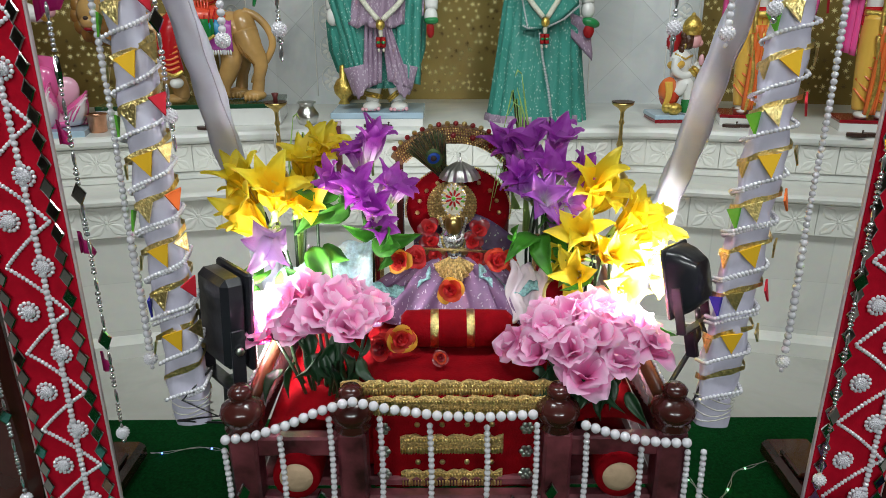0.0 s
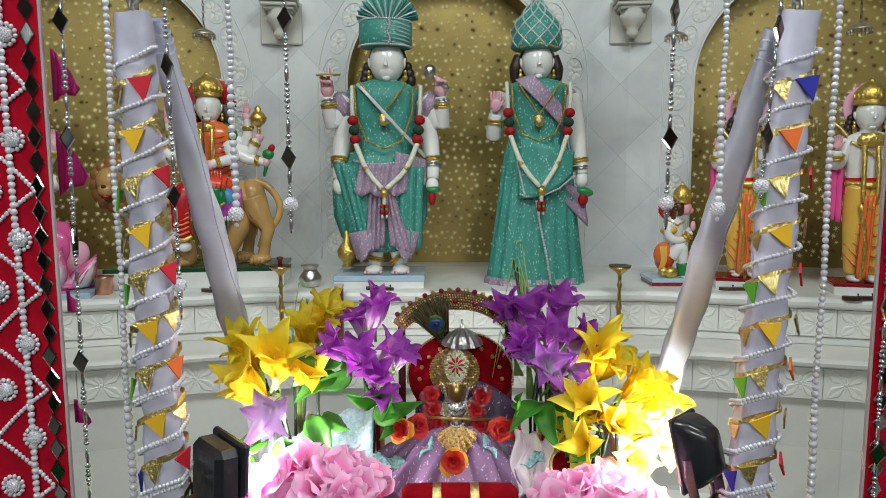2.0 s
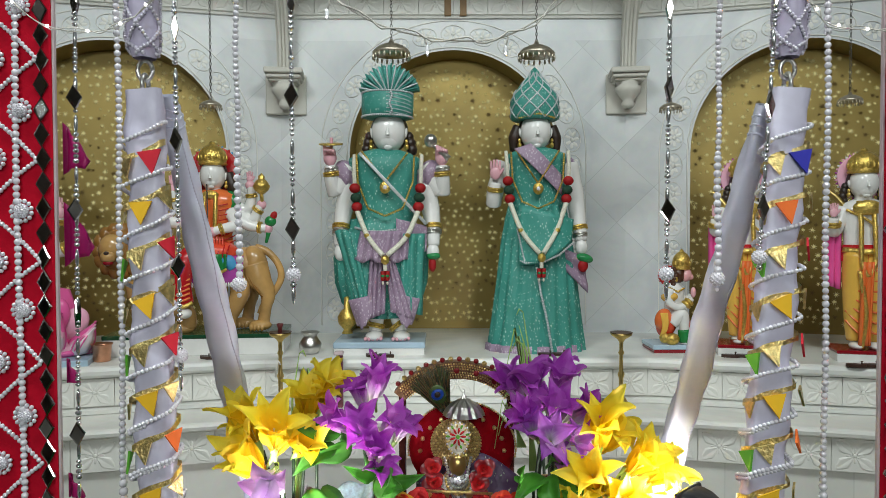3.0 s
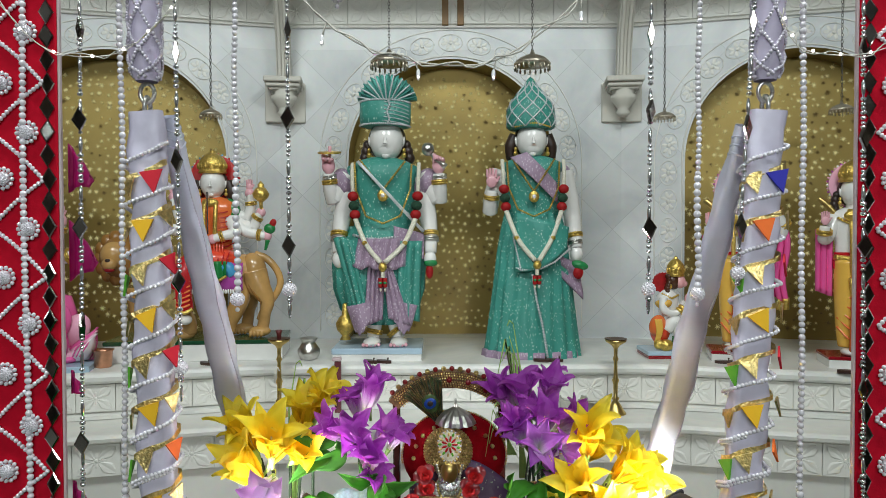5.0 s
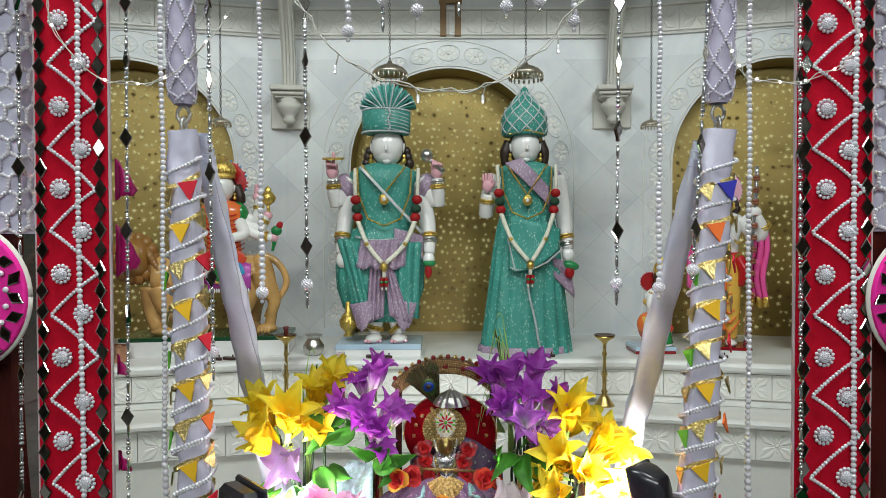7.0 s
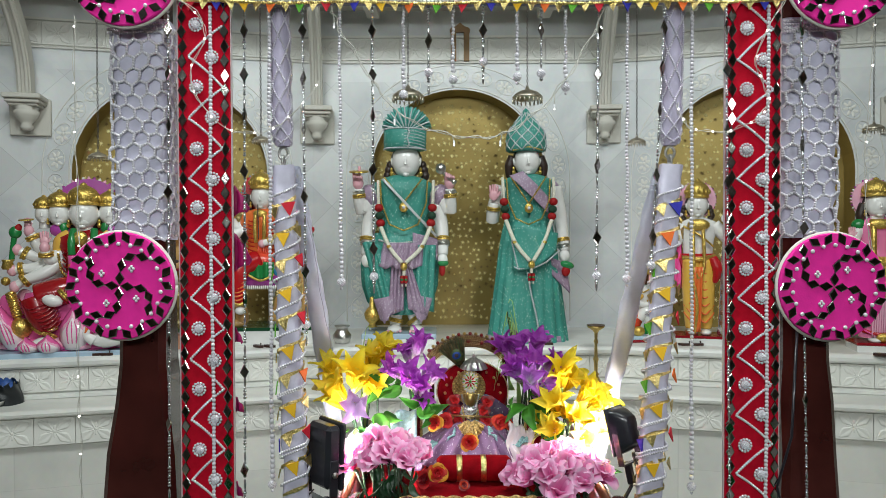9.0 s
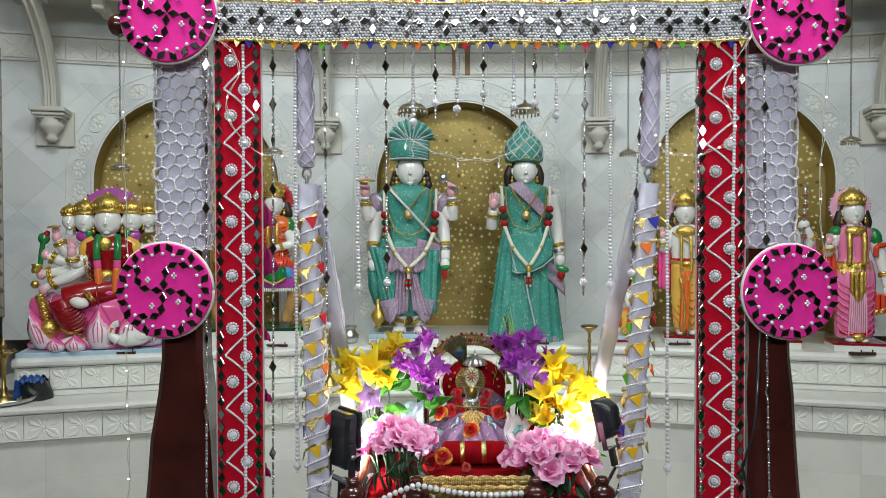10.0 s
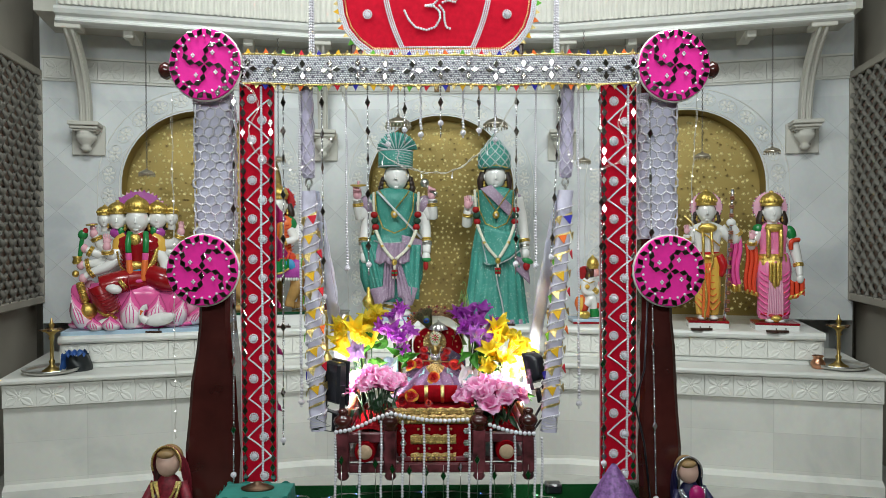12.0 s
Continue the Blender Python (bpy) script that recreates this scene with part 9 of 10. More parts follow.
def standing_lady(place):
    f = Figure(570, 836, 0.000957, place)
    f.slab(470, 684, 796, 836, -80, 80, PLINTHW)
    f.slab(468, 686, 786, 798, -82, 82, REDD)
    f.turned(572, [(70, 770), (80, 740), (76, 650), (84, 560), (86, 500), (74, 440), (66, 420)], 0.62, PINKR, 40, 12, 0.04)
    for i in range(9):
        f.limb([(545 + i * 6, 490, 58), (540 + i * 8, 620, 60), (535 + i * 9, 765, 52)], 4, PINKL, 6)
    for i in range(8):
        for k in (-1, 1):
            f.limb([(572 + k * 80, 505 + i * 30, 16), (572 + k * 58, 530 + i * 30, 44), (572 + k * 30, 545 + i * 30, 56)], [2, 4, 2], PINKH, 6)
    f.limb([(505, 740, 30), (570, 752, 58), (640, 738, 30)], 9, REDS, 8)
    for x in (548, 596):
        f.ell(x, 778, 40, 24, 12, 36, STATUE)
    f.ell(575, 765, 62, 28, 20, 14, GOLD)
    f.turned(568, [(70, 450), (62, 400), (68, 340), (80, 300), (72, 278), (38, 262), (26, 255)], 0.62, PINKR, 28, 8, 0.02)
    f.turned(568, [(76, 485), (78, 455), (70, 425)], 0.66, GOLD, 28, 11, 0.04)
    f.sheet(lambda u, v: (540 + 60 * u, 470 + (140 - 50 * abs(u - 0.5) * 2) * v, 62 + 6 * math.sin(u * 20)), 14, 8, GOLD, 5)
    for x in (536, 596):
        f.limb([(x, 270, 40), (x, 340, 58), (x, 440, 56)], 12, GOLD, 8)
    f.ell(562, 288, 50, 46, 22, 16, GOLD)
    f.ell(494, 292, 4, 30, 28, 28, GREENS, -30)
    f.limb([(496, 300, 0), (462, 380, 10), (458, 372, 34), (458, 350, 44)], [28, 26, 20, 16], STATUE)
    f.bangle((458, 366, 38), (458, 352, 44), 22)
    f.palm(456, 332, 48, 26)
    f.sheet(lambda u, v: (430 + 60 * u + 6 * math.sin(v * 6), 370 + 250 * v + 20 * u, 18 + 8 * math.sin(u * 18)), 14, 12, REDO, 5)
    f.sheet(lambda u, v: (434 + 62 * u, 612 + 20 * u + 24 * v, 20 + 8 * math.sin(u * 18)), 14, 3, GOLD, 5)
    f.limb([(645, 300, 0), (672, 400, 8), (688, 480, 22), (692, 540, 36)], [30, 27, 20, 15], STATUE)
    f.ell(652, 320, 6, 28, 46, 30, GREENS, -12)
    f.bangle((687, 482, 22), (689, 500, 26), 22)
    f.ell(692, 555, 40, 18, 24, 16, STATUE)
    f.limb([(650, 400, 30), (650, 360, 40), (690, 350, 20)], 12, REDO, 8)
    f.sheet(lambda u, v: (650 + 68 * u, 560 + 90 * v + 12 * math.sin(u * 6), 30 + 8 * math.sin(u * 18)), 14, 8, REDO, 5)
    f.sheet(lambda u, v: (648 + 74 * u - 12 * v, 640 + 26 * v - 40 * u * u, 32 + 8 * math.sin(u * 18)), 14, 3, GOLD, 5)
    f.halo(556, 178, 92, -20, PURPS, (PINKL, PURPS, STATUE))
    f.head(562, 205, 46, 58, 14)
    for k in (-1, 1):
        f.limb([(562 + k * 48, 200, 0), (562 + k * 60, 250, 0), (562 + k * 58, 290, 4)], [18, 20, 10], HAIR)
    f.crown(556, 172, 50, 84, 14)
    f.done("standing marble goddess statue in pink sari with red shawl")


def kneeling_monkey():
    f = Figure(70, 310, 0.001364, Matrix.Translation((0.832, 2.555, ZSHELF)))
    f.slab(14, 126, 300, 310, -55, 55, REDD, 2)
    f.slab(12, 128, 289, 301, -56, 56, PLINTHB, 2)
    f.ell(60, 240, 5, 26, 36, 34, REDO, 10)
    f.ell(48, 225, 20, 22, 30, 24, ORANGES, 15)
    for i in range(5):
        f.limb([(36 + i * 4, 205, 40), (40 + i * 3, 240, 44), (34 + i * 2, 270, 40)], 2.5, YELS, 6)
    f.limb([(70, 235, 24), (92, 210, 30), (100, 228, 32), (100, 280, 32)], [18, 17, 14, 11], STATUE)
    f.limb([(100, 250, 34), (104, 282, 34)], [17, 20], GREENS)
    f.ell(112, 240, 24, 16, 14, 18, REDO)
    f.ell(104, 284, 40, 16, 6, 14, STATUE)
    f.ell(46, 272, 40, 14, 14, 14, GOLD)
    f.ell(64, 274, 44, 20, 16, 18, GOLD)
    f.turned(80, [(24, 215), (23, 195), (28, 165), (30, 145), (16, 132), (10, 128)], 0.7, STATUE, 20, d=4)
    f.ell(68, 165, 8, 22, 14, 30, YELS, -10)
    f.limb([(64, 150, 20), (62, 180, 30), (90, 190, 34), (120, 168, 34)], [11, 11, 9, 7], STATUE)
    f.limb([(100, 150, -10), (112, 180, 0), (126, 160, 10)], [10, 9, 7], STATUE)
    f.ell(126, 152, 26, 7, 14, 7, HANDP)
    f.bangle((108, 180, 34), (116, 172, 34), 9)
    f.beads([(62, 138, 16), (84, 150, 28), (104, 142, 18)], 3, GOLD)
    f.ell(96, 105, 0, 20, 24, 20, BROWNH)
    for i in range(6):
        f.ell(80 + 3 * math.sin(i), 92 + i * 8, 6, 8, 8, 14, BROWNH, 0, 8, 6)
    f.ell(112, 106, 6, 16, 19, 15, PINKF)
    f.ell(124, 112, 6, 9, 9, 10, PINKF)
    f.ell(84, 118, 14, 5, 8, 4, GOLD)
    f.halo(72, 110, 30, -14, PINKL, (ROSER, PINKL))
    f.crown(102, 92, 22, 56, 2)
    f.done("small kneeling monkey deity statue with gold crown")


lord_statue()
lady_statue()
five_headed()
rider_and_lion()
standing_prince(face_m(1.526, 0.45, ZSHELF - 0.011), True, YELS)
standing_prince(face_m(1.155, 0.42, ZSHELF - 0.011), True, YELS)
standing_lady(face_m(1.842, 0.47, ZSHELF - 0.011))
kneeling_monkey()


# ---- things on the altar ----
def hanging_bell(at, r, top):
    x, y, z = at
    t = thing("hanging_parasol", at, "small silver parasol bell hanging on a chain", "hanging bell", "parasol bells over the statues")
    mb = MB(SILVERD).lathe((x, y, z), [(r, 0), (r * 1.04, r * 0.12), (r * 0.96, r * 0.22), (r * 0.76, r * 0.40), (r * 0.42, r * 0.56), (r * 0.18, r * 0.62), (r * 0.1, r * 0.8), (0, r * 0.9)], 24)
    part("dome", mb, t)
    mb = MB(SILVERD)
    for k in range(20):
        a = 2 * math.pi * k / 20
        mb.ball((x + r * math.cos(a), y + r * math.sin(a), z - r * 0.14), (r * 0.07, r * 0.07, r * 0.16), 5, 4)
    part("fringe", mb, t)
    mb = MB(CHAINM)
    zz, k = z + r * 0.85, 0
    while zz < top:
        f = Matrix.Translation((x, y, zz)) @ pose(0, 0, 0, 0, 0, 90 * (k % 2))
        mb.tube([f @ Vector((0.0042 * math.cos(a), 0, 0.0075 * math.sin(a))) for a in [2 * math.pi * i / 6 for i in range(7)]], 0.0013, 4)
        zz += 0.012
        k += 1
    part("chain", mb, t)


for p, r in (((-1.518, 2.45, 1.535), 0.040), ((-0.190, 2.58, 1.815), 0.068), ((0.345, 2.58, 1.81), 0.066), ((0.815, 2.50, 1.60), 0.038), ((1.458, 2.50, 1.625), 0.040), ((1.770, 2.36, 1.635), 0.040), ((-0.831, 2.50, 1.612), 0.038)):
    hanging_bell(p, r, 2.345)


def diya_stand(x, y, z, h, dark=True):
    t = thing("oil_lamp", (x, y, z), "slim brass standing oil lamp", "oil lamp", "brass oil lamps")
    prof = [(0.036, 0), (0.036, 0.004), (0.030, 0.010), (0.018, 0.030), (0.009, 0.045), (0.013, 0.052), (0.007, 0.060), (0.008, h * 0.4), (0.012, h * 0.45), (0.007, h * 0.50), (0.006, h * 0.7), (0.010, h * 0.74), (0.006, h * 0.78), (0.007, h * 0.88), (0.014, h * 0.92), (0.034, h * 0.97), (0.037, h), (0.030, h * 0.985), (0.0, h * 0.96)]
    part("stand", MB(BRASS).lathe((x, y, z), prof, 20), t)
    part("bowl", MB(BRONZED).lathe((x, y, z + h * 0.962), [(0.012, 0), (0.033, 0.008), (0.0385, 0.013), (0.031, 0.011), (0, 0.006)], 20), t, "sooty dark bowl")
    return t


t = diya_stand(-0.548, 2.318, ZC, 0.262)
part("wick_holder", MB(REDBR).lathe((-0.548, 2.318, ZC + 0.258), [(0.008, 0), (0.008, 0.022), (0.012, 0.034), (0.007, 0.036)], 12), t, "dark red wick holder")
part("cotton_wick", MB(CLOTHW).tube([(-0.556, 2.285, ZC + 0.12), (-0.552, 2.284, ZC + 0.16), (-0.545, 2.284, ZC + 0.172), (-0.540, 2.285, ZC + 0.160)], 0.003, 6), t)
diya_stand(0.600, 2.338, ZC, 0.255)


def brass_lamp(x, y):
    t = thing("oil_lamp", (x, y, ZC), "brass five-wick oil lamp on a steel tray", "oil lamp", "tray oil lamps")
    part("tray", MB(STEEL).lathe((x, y, ZC), [(0, 0.001), (0.09, 0.002), (0.118, 0.012), (0.125, 0.024), (0.128, 0.024), (0.120, 0.008), (0.09, 0.0), (0, 0.0)], 32), t, "round steel tray")
    h = 0.20
    part("stand", MB(BRASS).lathe((x, y, ZC + 0.003), [(0.045, 0), (0.043, 0.008), (0.02, 0.022), (0.010, 0.035), (0.014, 0.05), (0.008, 0.06), (0.008, h * 0.75), (0.013, h * 0.79), (0.009, h * 0.84), (0.02, h * 0.92), (0.042, h * 0.97), (0.045, h), (0.01, h * 0.99), (0.009, h + 0.012), (0.014, h + 0.022), (0.007, h + 0.034), (0.003, h + 0.052), (0, h + 0.056)], 20), t)
    for k in range(5):
        a = 2 * math.pi * k / 5
        part("spout", MB(BRONZED).ball((x + 0.045 * math.cos(a), y + 0.045 * math.sin(a), ZC + h + 0.002), (0.012, 0.012, 0.005), 8, 5), t)


brass_lamp(-1.800, 2.03)
brass_lamp(1.945, 2.05)


def pot(name, lab, x, y, z, s, material):
    mb = MB(material).lathe((x, y, z), [(0.020 * s, 0), (0.030 * s, 0.003 * s), (0.040 * s, 0.022 * s), (0.041 * s, 0.036 * s), (0.030 * s, 0.052 * s), (0.023 * s, 0.062 * s), (0.026 * s, 0.070 * s), (0.034 * s, 0.077 * s), (0.033 * s, 0.079 * s), (0.022 * s, 0.066 * s), (0.02 * s, 0.03 * s), (0, 0.02 * s)], 24)
    return solid(name, mb, lab, "pot")


pot("water_pot", "small polished steel water pot", -0.482, 2.50, ZSHELF, 1.0, STEEL)
solid("copper_cup", MB(COPPER).lathe((-1.165, 2.36, ZSHELF), [(0.024, 0), (0.028, 0.004), (0.031, 0.055), (0.036, 0.06), (0.034, 0.062), (0.029, 0.05), (0.024, 0.01), (0, 0.008)], 20), "plain copper cup on the altar step", "cup", "copper cups")
solid("copper_cup", MB(COPPER).lathe((1.045, 2.46, ZSHELF), [(0.02, 0), (0.024, 0.004), (0.026, 0.05), (0.031, 0.056), (0.029, 0.057), (0.023, 0.045), (0.02, 0.01), (0, 0.008)], 20), "plain copper cup on the altar step", "cup", "copper cups")
pot("copper_pot", "small copper pot with a rim", 1.835, 2.03, ZC, 0.8, COPPER)
solid("steel_bowl", MB(STEEL).lathe((0.515, 2.30, ZC), [(0.024, 0), (0.04, 0.006), (0.047, 0.03), (0.05, 0.032), (0.048, 0.034), (0.04, 0.012), (0, 0.006)], 24), "shallow steel bowl on the counter", "bowl", "steel bowls")
solid("steel_bowl", MB(STEEL).lathe((0.46, 2.37, ZC), [(0.03, 0), (0.045, 0.01), (0.05, 0.045), (0.052, 0.047), (0.05, 0.048), (0.04, 0.014), (0, 0.01)], 24), "shallow steel bowl on the counter", "bowl", "steel bowls")
f = Matrix.Translation((-1.70, 2.08, ZC)) @ pose(0, 0, 0, 0, 0, 14)
mb = MB(BLACKB)
mb.sheet(lambda u, v: f @ Vector((0.058 * math.cos(6.283 * u) * (1.0 - 0.16 * v) * (1 + 0.09 * math.sin(19 * u + 5 * v)), 0.05 * math.sin(6.283 * u) * (1 + 0.08 * math.sin(23 * u + 9 * v)), 0.082 * v + 0.008 * math.sin(31 * u) * v)), 36, 10)
mb.sheet(lambda u, v: f @ Vector((-0.050 + 0.085 * u + 0.006 * math.sin(9 * v), -0.050 + 0.055 * v + 0.006 * math.sin(17 * u), 0.076 + 0.022 * math.sin(math.pi * v) + 0.007 * math.sin(23 * u + 6 * v))), 20, 10, BLUEBAG)
mb.sheet(lambda u, v: f @ Vector((-0.062 + 0.020 * u - 0.008 * v, -0.052 + 0.05 * u, 0.088 - 0.075 * v + 0.004 * math.sin(13 * u + 9 * v))), 8, 10, BLUEBAG)
solid("carrier_bag", mb, "crumpled blue and black plastic bag", "bag")
solid("incense_box", MB(WOODR).box((-0.355, 2.36, 0.655), (0.022, 0.02, 0.18), 0.003).box((-0.358, 2.36, 0.751), (0.030, 0.03, 0.012), 0.002, PINKE), "dark upright incense holder with pale matchbox on top", "incense holder")


def sandals(x, y, turn):
    for k in (-1, 1):
        f = Matrix.Translation((x + k * 0.024, y, ZSHELF)) @ pose(0, 0, 0, 0, 0, turn + k * 6)
        t = thing("wooden_sandal", f.translation, "tiny dark wooden sandal with a toe knob", "sandal", "tiny sandals on the altar")
        mb = MB(SANDALM)
        poly = [(0.013 * math.cos(a) * (1 + 0.15 * math.sin(a)), 0.030 * math.sin(a)) for a in [2 * math.pi * i / 16 for i in range(16)]]
        vs = [(a, b, 0.0) for a, b in poly] + [(a, b, 0.010) for a, b in poly]
        mb.add(vs, [tuple(range(16))[::-1], tuple(range(16, 32))] + [(i, (i + 1) % 16, 16 + (i + 1) % 16, 16 + i) for i in range(16)], None, False, f)
        part("sole", mb, t)
        part("toe_knob", MB(SANDALM).lathe((0, -0.016, 0.010), [(0.0025, 0), (0.002, 0.005), (0.004, 0.009), (0, 0.011)], 8, m=f), t)


for x, y, a in ((-0.225, 2.425, 60), (0.384, 2.44, 70), (-1.408, 2.215, 80), (1.353, 2.225, 75), (1.690, 2.13, 70), (-0.80, 2.40, 60), (1.02, 2.40, 80)):
    sandals(x, y, a)


# ---- things on the stage ----
def doll(x, y, z, s, cloth, veil, trim, face, lab, lean=0, blouse=None):
    """A small dressed doll, one mesh, leaning sideways by some degrees."""
    mb = MB(cloth)
    n = 28
    prof = [(0.078, 0.0), (0.072, 0.06), (0.058, 0.14), (0.048, 0.19), (0.042, 0.225), (0.044, 0.25), (0.030, 0.275), (0.018, 0.285)]
    vs = []
    for j, (r, h) in enumerate(prof):
        for i in range(n):
            a = 2 * math.pi * i / n
            k = r * (1 + 0.05 * math.sin(9 * a + j))
            vs.append((x + s * k * math.cos(a), y + s * 0.75 * k * math.sin(a), z + s * h))
    mb.add(vs, [(j * n + i, j * n + (i + 1) % n, (j + 1) * n + (i + 1) % n, (j + 1) * n + i) for j in range(len(prof) - 1) for i in range(n)] + [tuple(range(n))[::-1]], cloth)
    hz = z + s * 0.325
    mb.ball((x, y - 0.004 * s, hz), (0.040 * s, 0.040 * s, 0.047 * s), 18, 14, face)
    mb.ball((x, y + 0.012 * s, hz + 0.012 * s), (0.046 * s, 0.042 * s, 0.048 * s), 18, 12, HAIRB)

    def hood(u, v):
        a = math.pi * (-0.12 + 1.24 * u)
        w = 0.050 + 0.012 * v ** 1.5
        return (x + s * w * math.cos(a) * (1 + 0.03 * math.sin(20 * v)), y + s * (-0.020 + 0.085 * v + 0.03 * math.sin(a) * v), hz + s * (0.060 * math.sin(a) - 0.16 * v ** 1.3 * (1 - 0.55 * math.sin(a)) + 0.002))
    mb.sheet(hood, 26, 10, veil, 0.004 * s)
    bead_line(mb, [hood(i / 26, 0) for i in range(27)], 0.0042 * s, 0.007 * s, 6, 4, trim)
    for k in (-1, 1):
        mb.tube([(x + k * 0.045 * s, y, z + s * 0.255), (x + k * 0.072 * s, y - 0.02 * s, z + s * 0.20), (x + k * 0.078 * s, y - 0.045 * s, z + s * 0.165)], [0.018 * s, 0.017 * s, 0.011 * s], 10, cloth)
        mb.ball((x + k * 0.079 * s, y - 0.05 * s, z + s * 0.158), 0.015 * s, 10, 8, face)
        bead_line(mb, [(x + k * 0.05 * s, y - 0.028 * s, z + s * 0.26), (x + k * 0.028 * s, y - 0.05 * s, z + s * 0.18), (x + k * 0.02 * s, y - 0.066 * s, z + s * 0.03)], 0.006 * s, 0.008 * s, 6, 4, trim)
    # crossed trim over the chest and a row of it at the collar
    for k in (-1, 1):
        for j in range(3):
            bead_line(mb, [(x + k * (0.046 - 0.006 * j) * s, y - 0.018 * s, z + s * 0.262), (x + k * 0.012 * s, y - (0.046 + 0.002 * j) * s, z + s * (0.205 - 0.008 * j)), (x - k * 0.022 * s, y - 0.048 * s, z + s * (0.160 - 0.010 * j))], 0.0042 * s, 0.006 * s, 6, 4, trim)
    mb.ball((x, y - 0.028 * s, hz + 0.036 * s), (0.030 * s, 0.018 * s, 0.014 * s), 12, 8, HAIRB)
    if blouse:
        mb.ball((x + 0.016 * s, y - 0.030 * s, z + s * 0.235), (0.032 * s, 0.022 * s, 0.042 * s), 14, 10, blouse)
    turn = Matrix.Translation((x, y, z)) @ pose(0, 0, 0, 0, lean, 0) @ Matrix.Translation((-x, -y, -z))
    mb.v = [tuple(turn @ Vector(q)) for q in mb.v]
    solid("doll", mb, lab, "doll")


doll(-0.762, 0.76, 0.27, 0.84, DOLLR, DOLLR, FOIL, DOLLF, "small doll in a dark red dress and veil with gold trim")
doll(0.785, 0.76, 0.27, 0.74, DOLLN, DOLLN, SILVERB, DOLLF, "small leaning doll in a navy veil and pink blouse", -7, PINKD2)
doll(0.530, 0.74, 0.27, 0.60, PURPD, PURPD, SILVERB, PURPD, "doll hidden under a purple glittering veil")
mb = MB(PURPD)
mb.sheet(lambda u, v: (0.530 + (0.006 + 0.085 * v ** 0.9) * math.cos(6.283 * u), 0.725 + (0.006 + 0.07 * v) * math.sin(6.283 * u), 0.543 - 0.15 * v + 0.006 * math.sin(9 * 6.283 * u) * v), 54, 10, PURPD)
mb.sheet(lambda u, v: (0.535 + (0.075 + 0.03 * v) * math.cos(6.283 * u), 0.73 + (0.065 + 0.03 * v) * math.sin(6.283 * u), 0.42 - 0.15 * v + 0.004 * math.sin(9 * 6.283 * u)), 54, 6, TEALD)
solid("veil", mb, "purple sequinned veil draped to a point", "veil")
# draped stool and carved foot before the red banner
t = thing("draped_stool", (-0.50, 0.73, 0.27), "low stool covered with teal cloth", "stool")
part("cloth", MB(TEALD).sheet(lambda u, v: (-0.50 + 0.100 * max(-1, min(1, 1.35 * math.cos(6.283 * u))) * (1 + 0.10 * v), 0.73 + 0.062 * max(-1, min(1, 1.35 * math.sin(6.283 * u))) * (1 + 0.12 * v), 0.470 - 0.200 * v + 0.006 * math.sin(14 * 6.283 * u) * (1 - 0.6 * v)), 112, 8), t)
part("top", MB(TEALD).box((-0.50, 0.73, 0.464), (0.20, 0.124, 0.012), 0.005), t)
solid("carved_wood_piece", MB(BRONZED).lathe((-0.500, 0.745, 0.470), [(0.046, 0), (0.048, 0.004), (0.036, 0.007), (0.030, 0.012), (0.018, 0.013), (0.010, 0.020), (0.0, 0.022)], 18, sq=0.6), "low carved brown wooden piece on the stool", "wood piece")
# pink cloth ends behind the red banner
for z, w, h in ((1.268, 0.032, 0.062), (1.165, 0.036, 0.078), (1.0, 0.016, 0.03), (0.86, 0.020, 0.03), (0.69, 0.014, 0.03)):
    mb = MB(PINKD2)
    mb.sheet(lambda u, v: (-0.462 + w * v * (1 - 0.4 * abs(u - 0.5)), 0.835 + 0.004 * math.sin(v * 9), z + h * (u - 0.5) * (1 - 0.7 * v) - 0.015 * v * v), 6, 8, None, 0.002)
    solid("ribbon_end", mb, "dark pink satin ribbon end behind the banner", "ribbon", "pink ribbon ends")


# ---- wires and fairy lights ----
def light_string(name, lab, pts, n, drops=False, seed=1, lit=LEDW, r=0.0007):
    rnd = random.Random(seed)
    pts = [Vector(p) for p in pts]
    t = thing(name, pts[-1], lab, "fairy lights", "fairy light strings")
    dense = []
    for i in range(len(pts) - 1):
        a, b, c, e = pts[max(i - 1, 0)], pts[i], pts[i + 1], pts[min(i + 2, len(pts) - 1)]
        for k in range(8):
            q = k / 8
            dense.append(0.5 * ((2 * b) + (c - a) * q + (2 * a - 5 * b + 4 * c - e) * q * q + (3 * b - a - 3 * c + e) * q ** 3))
    dense.append(pts[-1])
    mb = MB(WIREC).tube(dense, r, 5)
    mb.tube([p + Vector((0.004 * math.sin(i * 1.3), -0.002, 0.004 * math.cos(i * 1.1))) for i, p in enumerate(dense)], r, 5)
    part("wire", mb, t)
    for k in range(n):
        p = dense[int((k + 0.5) * (len(dense) - 1) / n)]
        if drops:
            z, x = rnd.uniform(0.012, 0.022), rnd.uniform(-0.006, 0.006)
            part("drop", MB(WIREC).tube([p, p + Vector((x, 0, -z))], r, 5), t)
            p = p + Vector((x, 0, -z - 0.004))
            b = part("bulb", MB(BULBC).lathe((p.x, p.y, p.z), [(0, -0.007), (0.002, -0.005), (0.0025, 0.0), (0.0022, 0.005), (0.001, 0.007), (0, 0.0075)], 8), t, "clear icicle bulb")
            part("glow_tip", MB(lit).ball(p + Vector((0, -0.0022, -0.003)), 0.0013, 6, 5), b, "tiny lit tip")
        else:
            part("bulb", MB(lit).ball(p + Vector((0, -0.004, 0)), 0.0019, 6, 5), t, "tiny lit bulb")


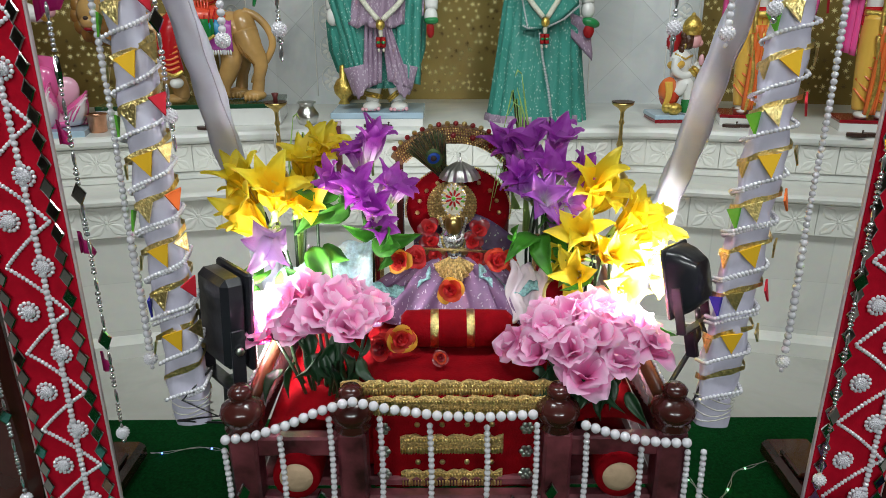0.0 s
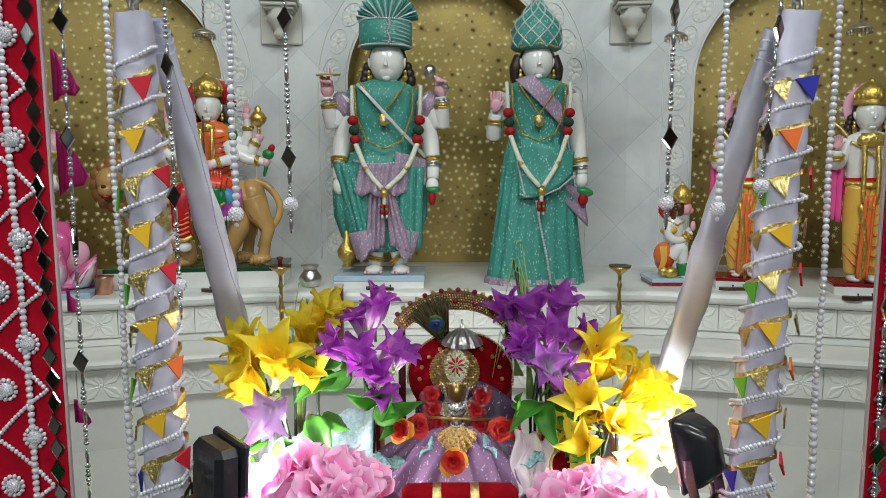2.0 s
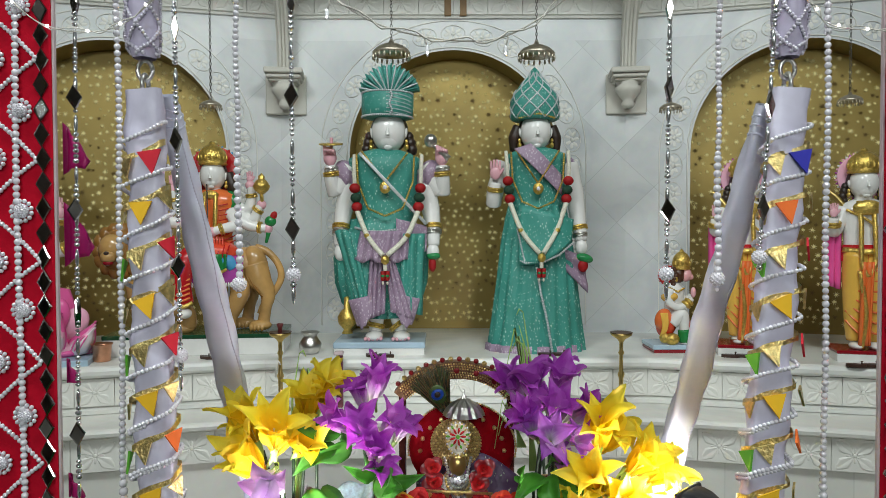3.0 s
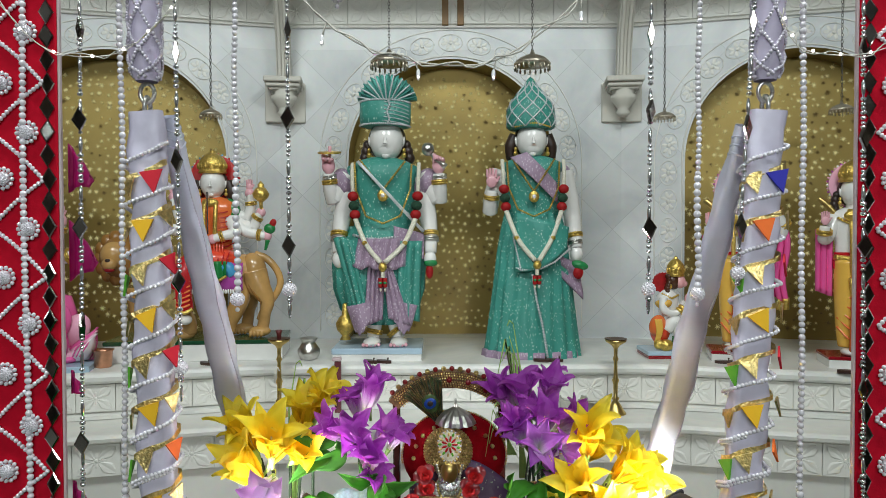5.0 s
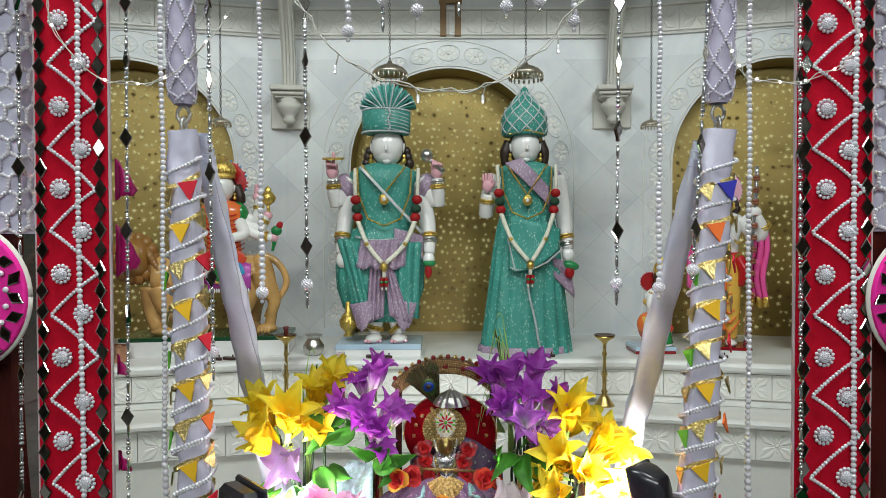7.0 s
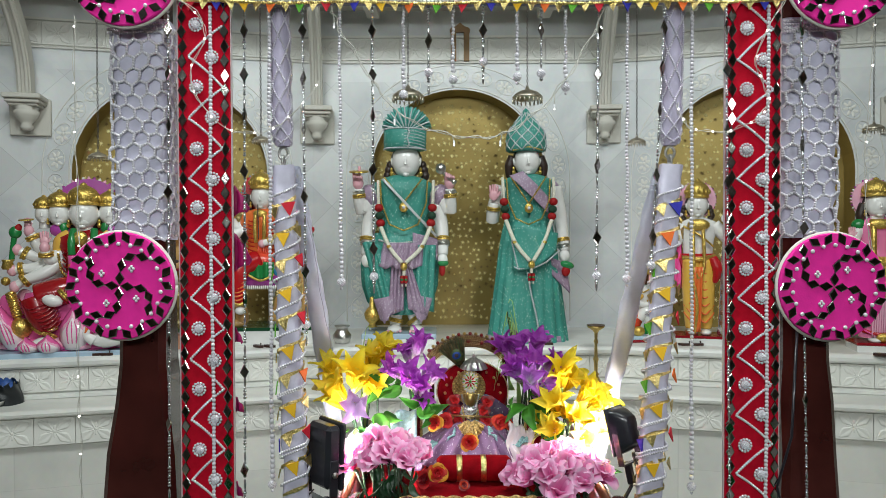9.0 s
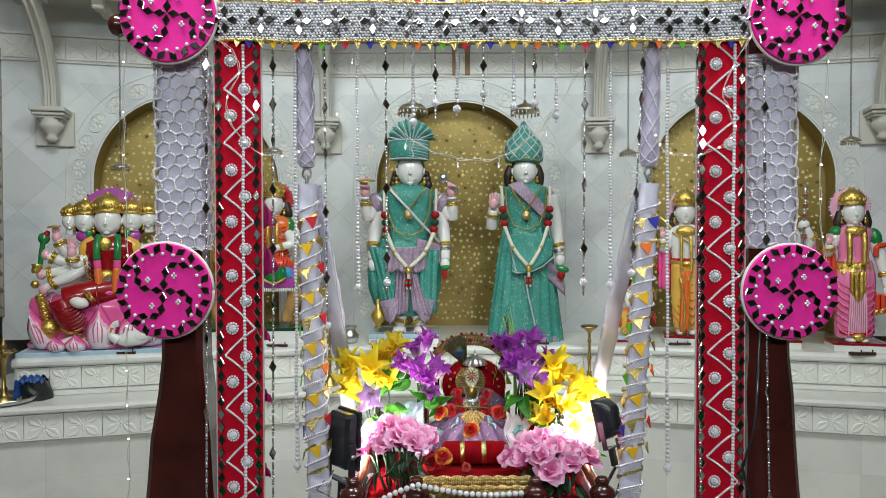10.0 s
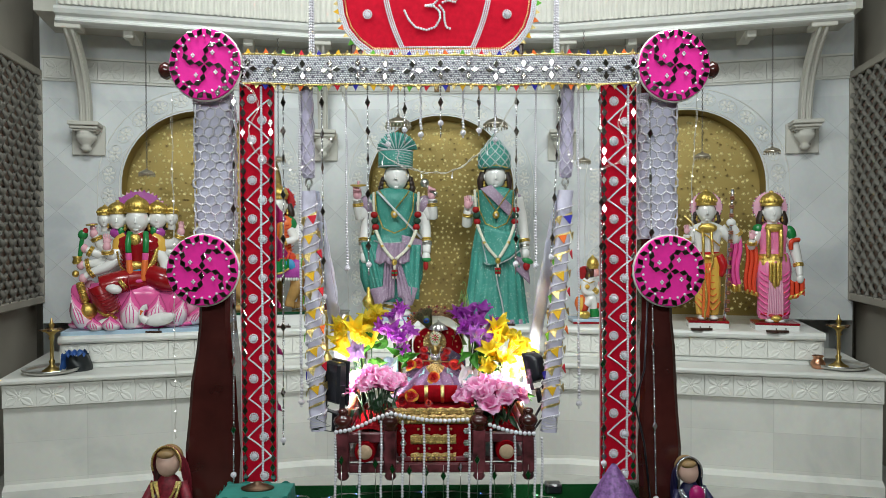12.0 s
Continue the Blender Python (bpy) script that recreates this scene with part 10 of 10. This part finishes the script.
light_string("icicle_lights", "clear wire of icicle bulbs looped under the swing beam", [(-0.262, 0.806, 1.648), (-0.245, 0.806, 1.60), (-0.174, 0.806, 1.49), (-0.140, 0.806, 1.446), (-0.073, 0.806, 1.405), (0.020, 0.806, 1.388), (0.089, 0.806, 1.403), (0.174, 0.806, 1.472), (0.249, 0.806, 1.588), (0.272, 0.806, 1.648)], 7, True, 3, r=0.0011)
light_string("fairy_lights", "thin wire of tiny lit bulbs hanging by the post", [(-0.756, 0.80, 1.62), (-0.758, 0.80, 1.40), (-0.752, 0.80, 1.15), (-0.757, 0.80, 0.95), (-0.754, 0.80, 0.75), (-0.757, 0.80, 0.60)], 12, False, 4)
light_string("fairy_lights", "thin wire of tiny lit bulbs across the red banner", [(-0.60, 0.785, 1.69), (-0.50, 0.787, 1.60), (-0.53, 0.788, 1.50), (-0.47, 0.788, 1.41), (-0.39, 0.80, 1.40), (-0.33, 0.80, 1.44), (-0.28, 0.80, 1.50)], 12, False, 5)
light_string("fairy_lights", "thin wire of tiny lit bulbs across the red banner", [(0.62, 0.785, 1.66), (0.56, 0.787, 1.54), (0.585, 0.788, 1.45), (0.52, 0.788, 1.40), (0.44, 0.80, 1.405), (0.41, 0.80, 1.45)], 12, False, 6)
light_string("fairy_lights", "thin wire of tiny lit bulbs below the disc", [(0.80, 0.80, 1.68), (0.79, 0.80, 1.5), (0.78, 0.80, 1.3), (0.80, 0.80, 1.1)], 8, False, 7)
light_string("fairy_lights", "dark wire with coloured bulbs lying on the carpet", [(-0.60, 1.20, 0.274), (-0.48, 1.22, 0.274), (-0.40, 1.18, 0.274), (-0.30, 1.23, 0.274), (0.0, 1.25, 0.274), (0.25, 1.22, 0.274)], 7, False, 8, LEDB)
light_string("fairy_lights", "dark wire with coloured bulbs lying on the carpet", [(0.36, 1.22, 0.274), (0.45, 1.16, 0.274), (0.50, 1.05, 0.274), (0.58, 1.14, 0.274), (0.70, 1.18, 0.274)], 7, False, 9, LEDG)
solid("plug_adapter", MB(BLACK).box((0.44, 1.24, 0.29), (0.06, 0.05, 0.035), 0.006), "black plug adapter on the carpet", "adapter")
for k, pts in ((0, [(0.345, 0.86, 0.75), (0.36, 0.88, 0.70), (0.33, 0.86, 0.66), (0.30, 0.84, 0.62), (0.31, 0.84, 0.55)]), (1, [(0.650, 0.80, 1.02), (0.640, 0.80, 0.8), (0.612, 0.80, 0.70), (0.640, 0.80, 0.58), (0.66, 0.80, 0.40)]), (2, [(-0.30, 0.80, 0.70), (-0.335, 0.775, 0.665), (-0.29, 0.77, 0.645), (-0.345, 0.775, 0.635), (-0.27, 0.79, 0.62)])):
    solid("cable", MB(BLACK).tube([Vector(p) for p in pts], (0.004, 0.003, 0.0016)[k], 6), "thin black electric cable", "cable", "loose cables")


# ---- carved tiles of the altar, last of all ----
tile_row(ALTAR[0], 0.757, 0.479, 0.128, 0.104, (2.235, 2.255))
tile_row(ALTAR[1], 0.587, 0.637, 0.114, 0.092, (2.03, 2.04))
tile_row(ALTAR[2], 0.010, 2.139, 0.135, 0.106, short(0.02))
